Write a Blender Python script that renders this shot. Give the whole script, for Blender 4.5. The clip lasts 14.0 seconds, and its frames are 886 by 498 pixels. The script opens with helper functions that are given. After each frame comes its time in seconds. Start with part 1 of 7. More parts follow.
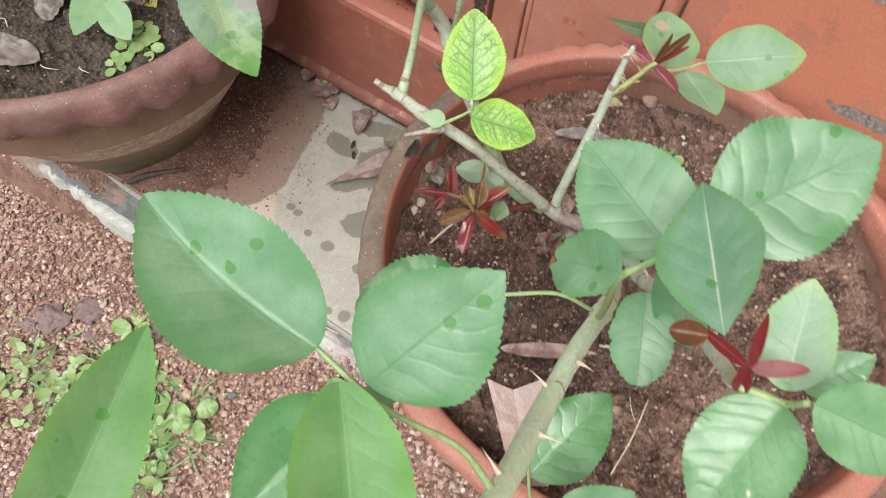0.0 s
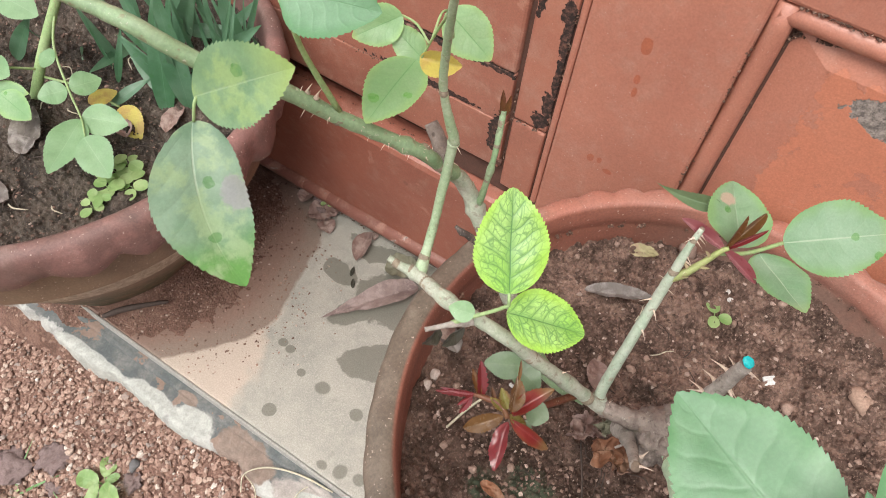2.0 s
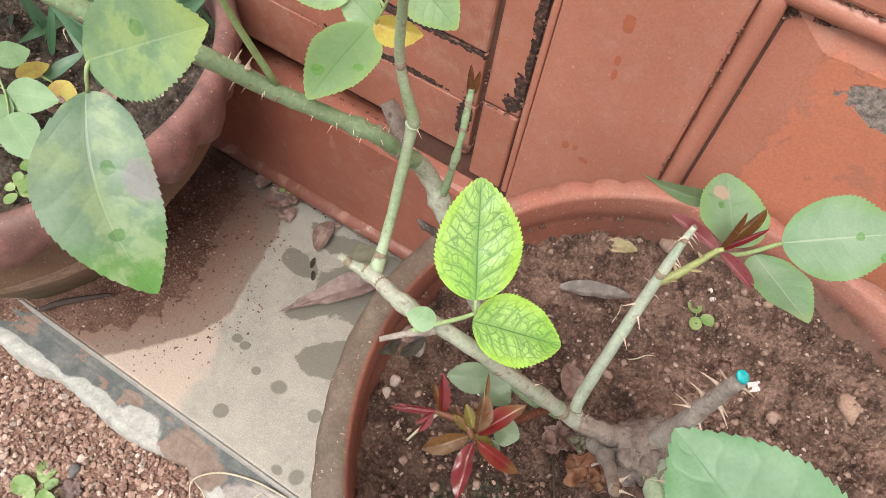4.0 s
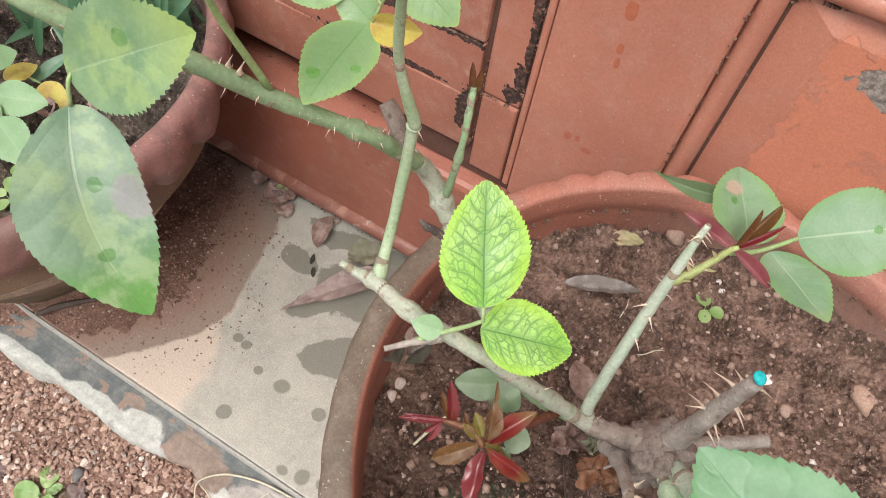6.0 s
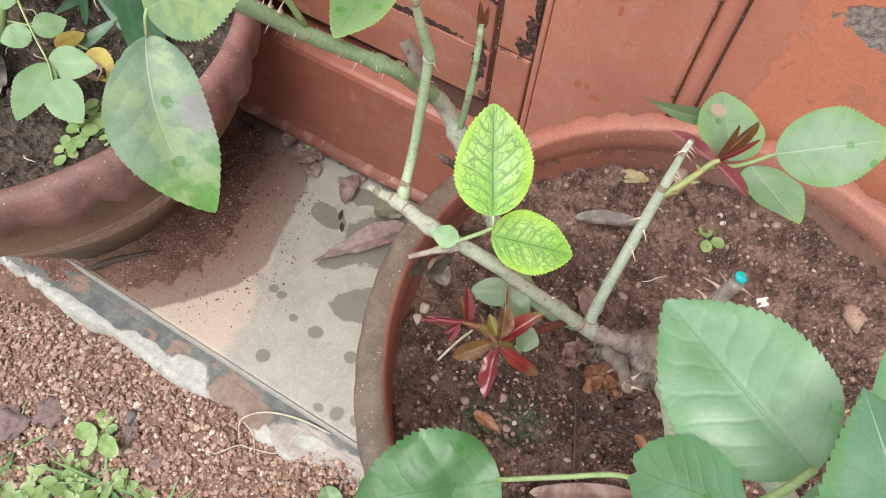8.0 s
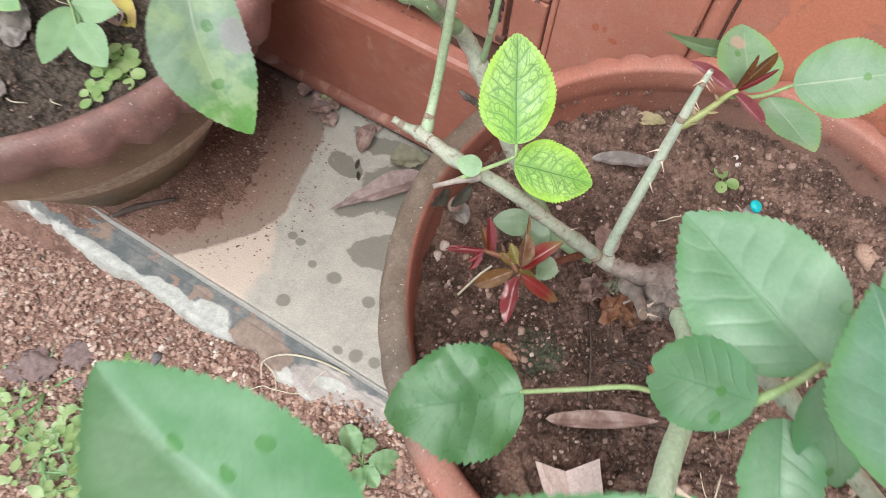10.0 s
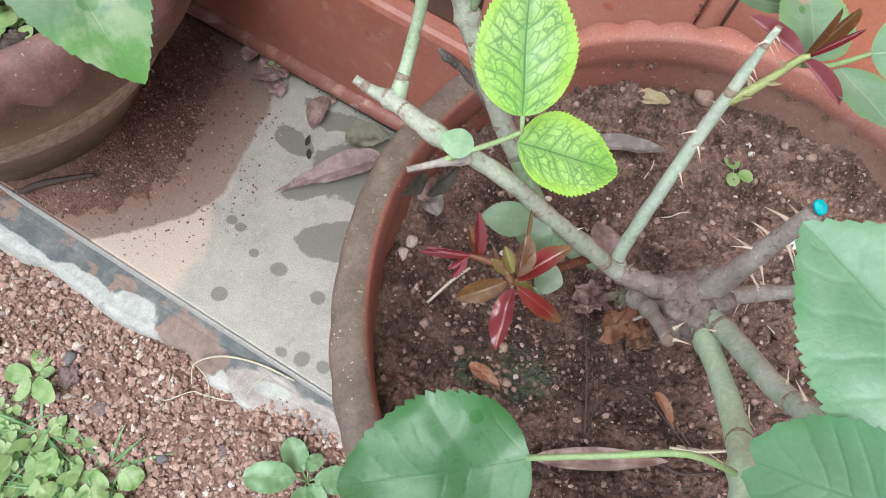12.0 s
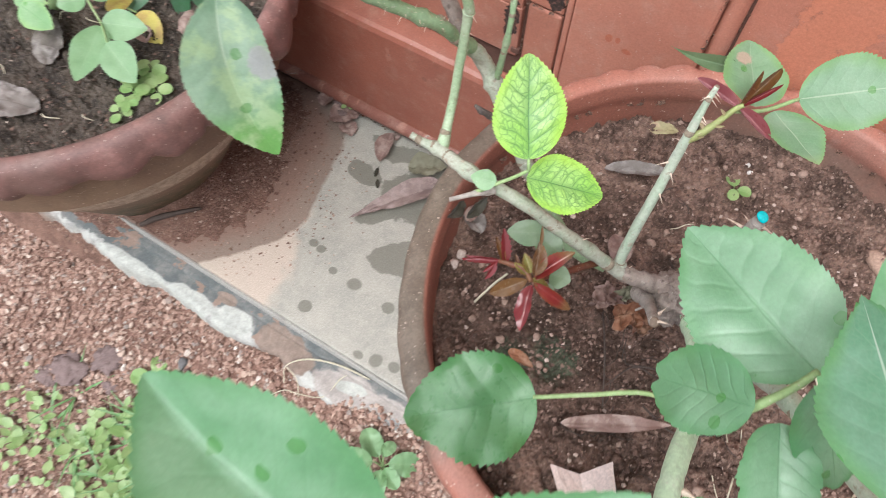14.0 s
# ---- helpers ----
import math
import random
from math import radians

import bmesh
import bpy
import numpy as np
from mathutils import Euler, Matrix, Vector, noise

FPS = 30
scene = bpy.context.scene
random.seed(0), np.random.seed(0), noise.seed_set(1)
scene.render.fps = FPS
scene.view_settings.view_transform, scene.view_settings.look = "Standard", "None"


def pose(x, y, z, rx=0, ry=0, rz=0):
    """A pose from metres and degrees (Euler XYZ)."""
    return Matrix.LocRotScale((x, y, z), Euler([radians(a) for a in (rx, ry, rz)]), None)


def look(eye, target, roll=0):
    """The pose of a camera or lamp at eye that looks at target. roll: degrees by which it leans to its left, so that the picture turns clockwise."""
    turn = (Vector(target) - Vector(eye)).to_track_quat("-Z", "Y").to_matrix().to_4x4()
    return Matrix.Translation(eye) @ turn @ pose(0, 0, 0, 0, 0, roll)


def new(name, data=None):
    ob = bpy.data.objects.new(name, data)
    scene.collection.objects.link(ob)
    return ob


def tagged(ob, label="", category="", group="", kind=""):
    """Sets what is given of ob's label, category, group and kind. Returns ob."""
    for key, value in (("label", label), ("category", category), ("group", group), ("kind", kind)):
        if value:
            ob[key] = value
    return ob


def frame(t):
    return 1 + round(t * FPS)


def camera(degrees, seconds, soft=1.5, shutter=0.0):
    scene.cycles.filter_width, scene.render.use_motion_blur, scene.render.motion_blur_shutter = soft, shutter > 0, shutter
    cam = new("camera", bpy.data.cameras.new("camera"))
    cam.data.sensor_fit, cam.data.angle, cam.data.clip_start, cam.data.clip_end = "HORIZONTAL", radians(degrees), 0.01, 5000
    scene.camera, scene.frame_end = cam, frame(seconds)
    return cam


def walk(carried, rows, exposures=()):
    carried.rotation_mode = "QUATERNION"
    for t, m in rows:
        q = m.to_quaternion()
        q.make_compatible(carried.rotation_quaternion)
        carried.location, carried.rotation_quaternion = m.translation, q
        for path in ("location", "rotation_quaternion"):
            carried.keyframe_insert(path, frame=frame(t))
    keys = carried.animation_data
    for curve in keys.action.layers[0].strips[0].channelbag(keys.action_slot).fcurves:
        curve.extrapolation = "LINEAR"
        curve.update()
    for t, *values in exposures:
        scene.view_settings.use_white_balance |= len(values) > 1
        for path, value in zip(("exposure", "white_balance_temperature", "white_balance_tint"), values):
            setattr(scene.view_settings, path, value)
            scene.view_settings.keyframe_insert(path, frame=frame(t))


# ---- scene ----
cam = camera(64.5, 14.0, soft=0.5, shutter=0.24)
PATH = [
    (0, (0.25, -0.236, 0.616), (-0.187, 0.618, -1.139), 7.2),
    (0.2, (0.237, -0.229, 0.604), (-0.216, 0.681, -1.118), 10.0),
    (0.5, (0.217, -0.21, 0.591), (-0.25, 0.759, -1.095), 10.4),
    (1, (0.206, -0.2, 0.583), (-0.262, 0.803, -1.083), 11.8),
    (1.5, (0.202, -0.19, 0.589), (-0.311, 0.801, -1.071), 7.8),
    (2, (0.198, -0.181, 0.591), (-0.334, 0.846, -1.041), 7.1),
    (2.5, (0.196, -0.165, 0.58), (-0.263, 0.908, -1.045), 10.5),
    (3, (0.193, -0.159, 0.572), (-0.245, 0.915, -1.057), 11.6),
    (3.5, (0.19, -0.161, 0.568), (-0.265, 0.883, -1.076), 10.6),
    (3.7, (0.191, -0.16, 0.566), (-0.255, 0.886, -1.08), 11.1),
    (5.8, (0.182, -0.149, 0.562), (-0.245, 0.894, -1.091), 10.6),
    (6, (0.184, -0.15, 0.561), (-0.239, 0.871, -1.106), 10.2),
    (6.5, (0.186, -0.154, 0.561), (-0.241, 0.845, -1.118), 9.4),
    (7, (0.191, -0.161, 0.561), (-0.234, 0.8, -1.141), 8.5),
    (7.2, (0.192, -0.164, 0.562), (-0.234, 0.789, -1.144), 8.4),
    (9.3, (0.23, -0.208, 0.603), (-0.261, 0.684, -1.118), 2.3),
    (9.5, (0.231, -0.211, 0.6), (-0.26, 0.664, -1.13), 2.4),
    (9.8, (0.220, -0.215, 0.597), (-0.228, 0.646, -1.151), 3.4),
    (10, (0.208, -0.197, 0.58), (-0.216, 0.644, -1.184), 5.5),
    (10.2, (0.189, -0.179, 0.547), (-0.090, 0.676, -1.239), 13.4),
    (10.5, (0.179, -0.169, 0.514), (-0.038, 0.676, -1.286), 19.0),
    (11, (0.177, -0.171, 0.516), (-0.076, 0.684, -1.274), 16.5),
    (11.5, (0.18, -0.17, 0.516), (-0.09, 0.685, -1.272), 15.5),
    (12, (0.184, -0.167, 0.522), (-0.097, 0.709, -1.254), 14.7),
    (12.5, (0.187, -0.162, 0.532), (-0.13, 0.738, -1.226), 13.1),
    (13, (0.189, -0.161, 0.534), (-0.135, 0.75, -1.218), 12.5),
    (13.5, (0.193, -0.164, 0.541), (-0.15, 0.743, -1.209), 10.9),
    (13.7, (0.197, -0.175, 0.558), (-0.168, 0.723, -1.192), 8.9),
    (14, (0.21, -0.199, 0.592), (-0.264, 0.62, -1.17), 2.3),
]
walk(cam, [(t, look(eye, target, roll)) for t, eye, target, roll in PATH], [(0.0, 0.79, 6450, 9), (0.5, 0.83, 6200, 9), (1.5, 0.79, 6350, 9), (3.0, 0.79, 6700, 11), (7.2, 0.79, 6500, 10), (9.5, 0.79, 6350, 10), (10.0, 0.79, 6200, 9), (10.5, 0.79, 5980, 7), (12.0, 0.79, 5850, 8), (12.5, 0.79, 5880, 9), (13.2, 0.8, 6000, 9), (14.0, 0.84, 6050, 9)])

# ---- light ----
world = bpy.data.worlds.new("world")
scene.world = world
world.use_nodes = True
wn = world.node_tree
sky = wn.nodes.new("ShaderNodeTexSky")
sky.sky_type, sky.sun_disc = "NISHITA", False
sky.sun_elevation, sky.sun_rotation = radians(58), radians(215)
sky.air_density, sky.dust_density, sky.ozone_density = 1.0, 4.0, 1.0
sky_soft = wn.nodes.new("ShaderNodeHueSaturation")
sky_soft.inputs["Saturation"].default_value = 0.25
wn.links.new(sky.outputs[0], sky_soft.inputs["Color"])
wn.links.new(sky_soft.outputs[0], wn.nodes["Background"].inputs["Color"])
wn.nodes["Background"].inputs["Strength"].default_value = 0.135
sun = new("sun", bpy.data.lights.new("sun", "SUN"))
sun.data.energy, sun.data.angle, sun.data.color = 1.75, radians(24), (1.0, 0.965, 0.91)
# high and from behind the camera's right shoulder
sun.matrix_world = look((0.6, -1.0, 2.0), (0.15, 0.05, 0.1))


# ---- small tools ----
WORLD = {}


def thing(name, at, label, category, group="", kind=""):
    """A top-level Empty at the base of a thing."""
    ob = new(name)
    ob.empty_display_size = 0.02
    ob.location = at
    WORLD[ob] = Matrix.Translation(at)
    return tagged(ob, label, category, group, kind)


def put(name, me, material, parent=None, m=None, label=""):
    """A mesh as one object, at the world pose m, under a thing or a part."""
    ob = new(name, me)
    if material and not me.materials:
        me.materials.append(material)
    m = m or Matrix()
    if parent:
        ob.parent = parent
        ob.matrix_parent_inverse = WORLD[parent].inverted()
    ob.matrix_basis = m
    WORLD[ob] = m
    return tagged(ob, label)


def mesh(verts, faces, smooth=True, uvs=None, ribs=None):
    me = bpy.data.meshes.new("mesh")
    me.from_pydata([tuple(v) for v in verts], [], [tuple(f) for f in faces])
    if ribs is not None:
        me.attributes.new("ribs", "FLOAT", "POINT").data.foreach_set("value", np.asarray(ribs, dtype=np.float32))
    if uvs is not None:
        layer = me.uv_layers.new(name="UVMap")
        index = np.empty(len(me.loops), dtype=np.int32)
        me.loops.foreach_get("vertex_index", index)
        layer.data.foreach_set("uv", np.asarray(uvs, dtype=np.float32)[index].ravel())
    me.polygons.foreach_set("use_smooth", np.full(len(me.polygons), smooth))
    me.update()
    return me


def from_bm(bm, smooth=False):
    me = bpy.data.meshes.new("mesh")
    bm.to_mesh(me)
    bm.free()
    me.polygons.foreach_set("use_smooth", np.full(len(me.polygons), smooth))
    return me


def box(x0, x1, y0, y1, z0, z1, bevel=0.002, wave=0.0, cuts=0):
    """A board or block with rounded edges; wave makes its faces a little uneven."""
    bm = bmesh.new()
    bmesh.ops.create_cube(bm, size=1.0)
    for v in bm.verts:
        v.co = Vector(((x0 + x1) / 2 + v.co.x * (x1 - x0), (y0 + y1) / 2 + v.co.y * (y1 - y0), (z0 + z1) / 2 + v.co.z * (z1 - z0)))
    if cuts:
        bmesh.ops.subdivide_edges(bm, edges=bm.edges[:], cuts=cuts, use_grid_fill=True)
        for v in bm.verts:
            v.co += noise.noise_vector(v.co * 9) * wave
    elif bevel:
        bmesh.ops.bevel(bm, geom=bm.edges[:], offset=bevel, segments=2, affect="EDGES", profile=0.5)
    return from_bm(bm, smooth=False)


def spline(points, steps=6):
    """Catmull-Rom through rows of (x, y, z, radius)."""
    p = np.array(points, dtype=float)
    p = np.vstack([2 * p[0] - p[1], p, 2 * p[-1] - p[-2]])
    out = []
    for i in range(1, len(p) - 2):
        for k in range(steps):
            u = k / steps
            a, b, c, d = p[i - 1], p[i], p[i + 1], p[i + 2]
            out.append(0.5 * (2 * b + (c - a) * u + (2 * a - 5 * b + 4 * c - d) * u * u + (3 * b - a - 3 * c + d) * u ** 3))
    out.append(p[-2])
    return np.array(out)


def tube(points, sides=10, steps=6, rough=0.06, knots=()):
    """A stem: a tapered tube with an uneven skin and swollen knots at the given shares of its length."""
    rows = spline(points, steps)
    n = len(rows)
    verts, faces, uvs = [], [], []
    side = None
    for i, row in enumerate(rows):
        c = Vector(row[:3])
        ahead = Vector(rows[min(i + 1, n - 1)][:3]) - Vector(rows[max(i - 1, 0)][:3])
        ahead.normalize()
        if side is None:
            side = ahead.orthogonal().normalized()
        side = (side - ahead * side.dot(ahead)).normalized()
        other = ahead.cross(side)
        s = i / (n - 1)
        swell = 1 + sum(0.28 * math.exp(-((s - k) * n / 1.3) ** 2) for k in knots)
        for j in range(sides):
            a = 2 * math.pi * j / sides
            way = side * math.cos(a) + other * math.sin(a)
            r = row[3] * swell * (1 + rough * noise.noise((c + way * row[3]) * 260))
            verts.append(c + way * r)
            uvs.append((j / sides, s))
    for i in range(n - 1):
        for j in range(sides):
            k = (j + 1) % sides
            faces.append((i * sides + j, i * sides + k, (i + 1) * sides + k, (i + 1) * sides + j))
    faces.append(tuple(range(sides - 1, -1, -1)))
    faces.append(tuple((n - 1) * sides + j for j in range(sides)))
    return mesh(verts, faces, True, uvs)


def axes(base, tip, normal):
    """The pose whose y runs from base to tip and whose z lies nearest to normal."""
    base, tip = Vector(base), Vector(tip)
    y = (tip - base).normalized()
    z = Vector(normal)
    z = (z - y * z.dot(y)).normalized()
    x = y.cross(z)
    m = Matrix((x, y, z)).transposed().to_4x4()
    m.translation = base
    return m


def blade(length, width, seed=0, teeth=17, fold=0.12, curl=0.06, quilt=0.007, peak=0.42, notch=0.0, wave=0.035, cols=16, rows=54, droop=0.0, crumple=0.0, bend=0.0, blunt=0.0, bite=0.0, sharp=0.6, tooth=0.045, veins=7.0, tear=0.0):
    """A leaflet: forward-pointing teeth, folded along the midrib, raised between the side veins.
    The running count of side veins is kept as the attribute ribs, for the skin."""
    rnd = random.Random(seed)
    off = Vector((rnd.random() * 90, rnd.random() * 90, 0))
    verts, faces, uvs, ribs = [], [], [], []
    p = sharp
    q = p * (1 - peak) / peak
    top = peak ** p * (1 - peak) ** q
    if teeth:
        rows = teeth * 4
    lean = 0.05 * (rnd.random() - 0.5)
    for i in range(rows + 1):
        s = i / rows
        f = (max(s, 1e-4) ** p * max(1 - s, 1e-4) ** q) / top * (1 - 0.1 * s ** 5)
        if s > 0.5:
            f = max(f, blunt)
        fade = min(1.0, s * 6, max(0.0, (0.96 - s) * 5))
        for j in range(-cols // 2, cols // 2 + 1):
            u = j / (cols / 2)
            au = abs(u)
            half = width / 2 * f * (1 + 0.07 * noise.noise(Vector((s * 3, 3 + u, 0)) + off) + lean * u)
            x = half * u
            y = length * s
            count = s * veins - 1.55 * au ** 0.95 + 0.5 + 0.4 * noise.noise(Vector((s * 3, u * 2, 5)) + off)
            if au == 1 and 0.04 < s < 0.985 and teeth:
                deep = 0.75 + 0.7 * noise.noise(Vector((s * 14, u * 5, 7)) + off)
                saw = (-0.25, 0.2, 0.62, 1.0)[i % 4]
                x *= 1 + tooth * deep * saw
                y += length * 0.011 * deep * saw
            if notch and u < 0:
                x *= 1 - math.exp(-((s - 0.83) / 0.1) ** 2) * notch
            if tear and au > 0.5:
                x *= 1 - tear * max(0.0, noise.noise(Vector((s * 9, u * 4, 11)) + off)) * (au - 0.5) * 2
            z = fold * abs(x) - curl * length * s * s - droop * abs(x) * au
            swell = 0.55 + 0.8 * abs(noise.noise(Vector((s * 5, u * 1.5, 2)) + off))
            y -= bite * length * max(0.0, s - 0.6) / 0.4 * max(0.0, 1 - abs(u + 0.1) * 1.9)
            z += fade * quilt * width * swell * math.sin(math.pi * min(1, au * 1.06)) ** 0.7 * abs(math.cos(math.pi * count)) ** 0.8 * f if au < 0.94 else 0.0
            z += wave * width * noise.noise(Vector((x / width * 2.2, s * 2.6, 0)) + off)
            z += 0.35 * wave * width * au ** 3 * math.sin(s * 17 + seed) * f
            if crumple:
                z += crumple * width * (noise.noise(Vector((x / width * 6, s * 7, 9)) + off) + 0.5 * noise.noise(Vector((x / width * 14, s * 15, 4)) + off))
            verts.append((x + bend * length * 4 * s * (1 - s), y, z))
            uvs.append((0.5 + 0.5 * u, s))
            ribs.append(count)
    w = cols + 1
    for i in range(rows):
        for j in range(cols):
            faces.append((i * w + j, i * w + j + 1, (i + 1) * w + j + 1, (i + 1) * w + j))
    return mesh(verts, faces, True, uvs, ribs)


def rocks(centres, radii, flat=0.7, seed=1, rough=0.28, smooth=True):
    """Many small stones as one mesh."""
    bm = bmesh.new()
    bmesh.ops.create_icosphere(bm, subdivisions=1, radius=1.0)
    v0 = np.array([v.co[:] for v in bm.verts])
    f0 = np.array([[v.index for v in f.verts] for f in bm.faces])
    bm.free()
    rng = np.random.default_rng(seed)
    n, k = len(centres), len(v0)
    r = np.asarray(radii)[:, None, None]
    v = v0[None] * (1 + rough * (rng.random((n, k, 1)) - 0.5) * 2)
    v = v * (1 + 0.5 * (rng.random((n, 1, 3)) - 0.5)) * np.array([1, 1, flat])
    a = rng.random(n) * 2 * np.pi
    t = (rng.random(n) - 0.5) * 0.9
    c, s, ct, st = np.cos(a), np.sin(a), np.cos(t), np.sin(t)
    turn = np.zeros((n, 3, 3))
    turn[:, 0, 0], turn[:, 0, 1], turn[:, 0, 2] = c * ct, -s, c * st
    turn[:, 1, 0], turn[:, 1, 1], turn[:, 1, 2] = s * ct, c, s * st
    turn[:, 2, 0], turn[:, 2, 2] = -st, ct
    v = np.einsum("nij,nkj->nki", turn, v) * r + np.asarray(centres)[:, None, :]
    f = (f0[None] + (np.arange(n) * k)[:, None, None]).reshape(-1, 3)
    me = bpy.data.meshes.new("mesh")
    me.vertices.add(n * k)
    me.vertices.foreach_set("co", v.ravel())
    me.loops.add(f.size)
    me.loops.foreach_set("vertex_index", f.ravel().astype(np.int32))
    me.polygons.add(len(f))
    me.polygons.foreach_set("loop_start", np.arange(0, f.size, 3, dtype=np.int32))
    me.polygons.foreach_set("use_smooth", np.full(len(f), smooth))
    me.update(calc_edges=True)
    me.validate()
    return me


def lathe(profile, centre, sides=184, ripple=None):
    """A turned pot from rows of (radius, height, ripple share)."""
    verts, faces = [], []
    n = len(profile)
    for i in range(sides):
        a = 2 * math.pi * i / sides
        for r, z, share in profile:
            dr, dz = ripple(a) if ripple else (0, 0)
            wob = 0.0012 * noise.noise(Vector((math.cos(a) * 2, math.sin(a) * 2, z * 9)))
            rr = r + dr * share + wob
            verts.append((centre[0] + rr * math.cos(a), centre[1] + rr * math.sin(a), z + dz * share))
    for i in range(sides):
        k = (i + 1) % sides
        for j in range(n - 1):
            faces.append((i * n + j, k * n + j, k * n + j + 1, i * n + j + 1))
    return mesh(verts, faces, True)


# ---- materials ----
class Mat:
    """A node material, built from the surface back."""

    def __init__(self, name, rough=0.7, metal=0.0, spec=0.5):
        self.m = bpy.data.materials.new(name)
        self.m.use_nodes = True
        self.t = self.m.node_tree
        self.s = self.t.nodes["Principled BSDF"]
        self.s.inputs["Roughness"].default_value = rough
        self.s.inputs["Metallic"].default_value = metal
        self.s.inputs["Specular IOR Level"].default_value = spec

    def node(self, kind, **inputs):
        nd = self.t.nodes.new(kind)
        for key, value in inputs.items():
            self.feed(nd, key.replace("_", " "), value)
        return nd

    def feed(self, nd, key, value):
        slot = nd.inputs[int(key)] if key.isdigit() else nd.inputs[key]
        if isinstance(value, bpy.types.NodeSocket):
            self.t.links.new(value, slot)
        else:
            slot.default_value = (*value, 1.0) if isinstance(value, tuple) and len(value) == 3 and slot.type == "RGBA" else value

    def math(self, op, a, b=0.0, c=0.0):
        nd = self.t.nodes.new("ShaderNodeMath")
        nd.operation = op
        for i, v in enumerate((a, b, c)):
            self.feed(nd, str(i), v)
        return nd.outputs[0]

    def place(self):
        return self.t.nodes.new("ShaderNodeTexCoord").outputs["Object"]

    def uv(self):
        nd = self.t.nodes.new("ShaderNodeSeparateXYZ")
        self.t.links.new(self.t.nodes.new("ShaderNodeTexCoord").outputs["UV"], nd.inputs[0])
        return nd.outputs[0], nd.outputs[1]

    def xyz(self, v=None):
        nd = self.t.nodes.new("ShaderNodeSeparateXYZ")
        self.t.links.new(v or self.place(), nd.inputs[0])
        return nd.outputs

    def noise(self, scale, detail=4.0, rough=0.55, at=None, warp=0.0):
        nd = self.node("ShaderNodeTexNoise", Scale=scale, Detail=detail, Roughness=rough, Distortion=warp)
        self.t.links.new(at or self.place(), nd.inputs["Vector"])
        return nd.outputs["Fac"]

    def cells(self, scale, feature="F1", at=None, out="Distance"):
        nd = self.t.nodes.new("ShaderNodeTexVoronoi")
        nd.feature = feature
        nd.inputs["Scale"].default_value = scale
        self.t.links.new(at or self.place(), nd.inputs["Vector"])
        return nd.outputs[out]

    def ramp(self, fac, *stops):
        nd = self.t.nodes.new("ShaderNodeValToRGB")
        el = nd.color_ramp.elements
        while len(el) < len(stops):
            el.new(0.5)
        for e, (at, col) in zip(el, stops):
            e.position = at
            e.color = (*col, 1.0) if isinstance(col, tuple) else (col, col, col, 1.0)
        self.feed(nd, "Fac", fac)
        return nd.outputs["Color"]

    def mix(self, fac, a, b, how="MIX"):
        nd = self.t.nodes.new("ShaderNodeMix")
        nd.data_type, nd.blend_type = "RGBA", how
        self.feed(nd, "0", fac)
        for i, v in ((6, a), (7, b)):
            if isinstance(v, tuple):
                nd.inputs[i].default_value = (*v, 1.0)
            else:
                self.t.links.new(v, nd.inputs[i])
        return nd.outputs[2]

    def step(self, x, lo, hi):
        nd = self.t.nodes.new("ShaderNodeMapRange")
        nd.interpolation_type = "SMOOTHSTEP"
        self.feed(nd, "0", x)
        nd.inputs[1].default_value, nd.inputs[2].default_value = lo, hi
        return nd.outputs[0]

    def random(self):
        return self.t.nodes.new("ShaderNodeObjectInfo").outputs["Random"]

    def island(self):
        return self.t.nodes.new("ShaderNodeNewGeometry").outputs["Random Per Island"]

    def colour(self, c, grain=0.0, size=750.0):
        """Base colour, broken up by fine grit."""
        if grain:
            c = self.mix(grain, c, self.ramp(self.noise(size, 3, 0.75), (0.3, 0.3), (0.5, 0.95), (0.72, 1.7)), "MULTIPLY")
        self.feed(self.s, "Base Color", c)
        return self

    def rough(self, r):
        self.feed(self.s, "Roughness", r)
        return self

    def bump(self, height, strength=0.3, distance=0.001):
        nd = self.t.nodes.new("ShaderNodeBump")
        nd.inputs["Strength"].default_value, nd.inputs["Distance"].default_value = strength, distance
        self.t.links.new(height, nd.inputs["Height"])
        self.t.links.new(nd.outputs[0], self.s.inputs["Normal"])
        return self

    def thin(self, share, colour):
        """Some light passes through, as in a leaf."""
        tr = self.node("ShaderNodeBsdfTranslucent")
        self.feed(tr, "Color", colour)
        mx = self.t.nodes.new("ShaderNodeMixShader")
        mx.inputs[0].default_value = share
        self.t.links.new(self.s.outputs[0], mx.inputs[1])
        self.t.links.new(tr.outputs[0], mx.inputs[2])
        out = next(n for n in self.t.nodes if n.type == "OUTPUT_MATERIAL")
        self.t.links.new(mx.outputs[0], out.inputs["Surface"])
        return self


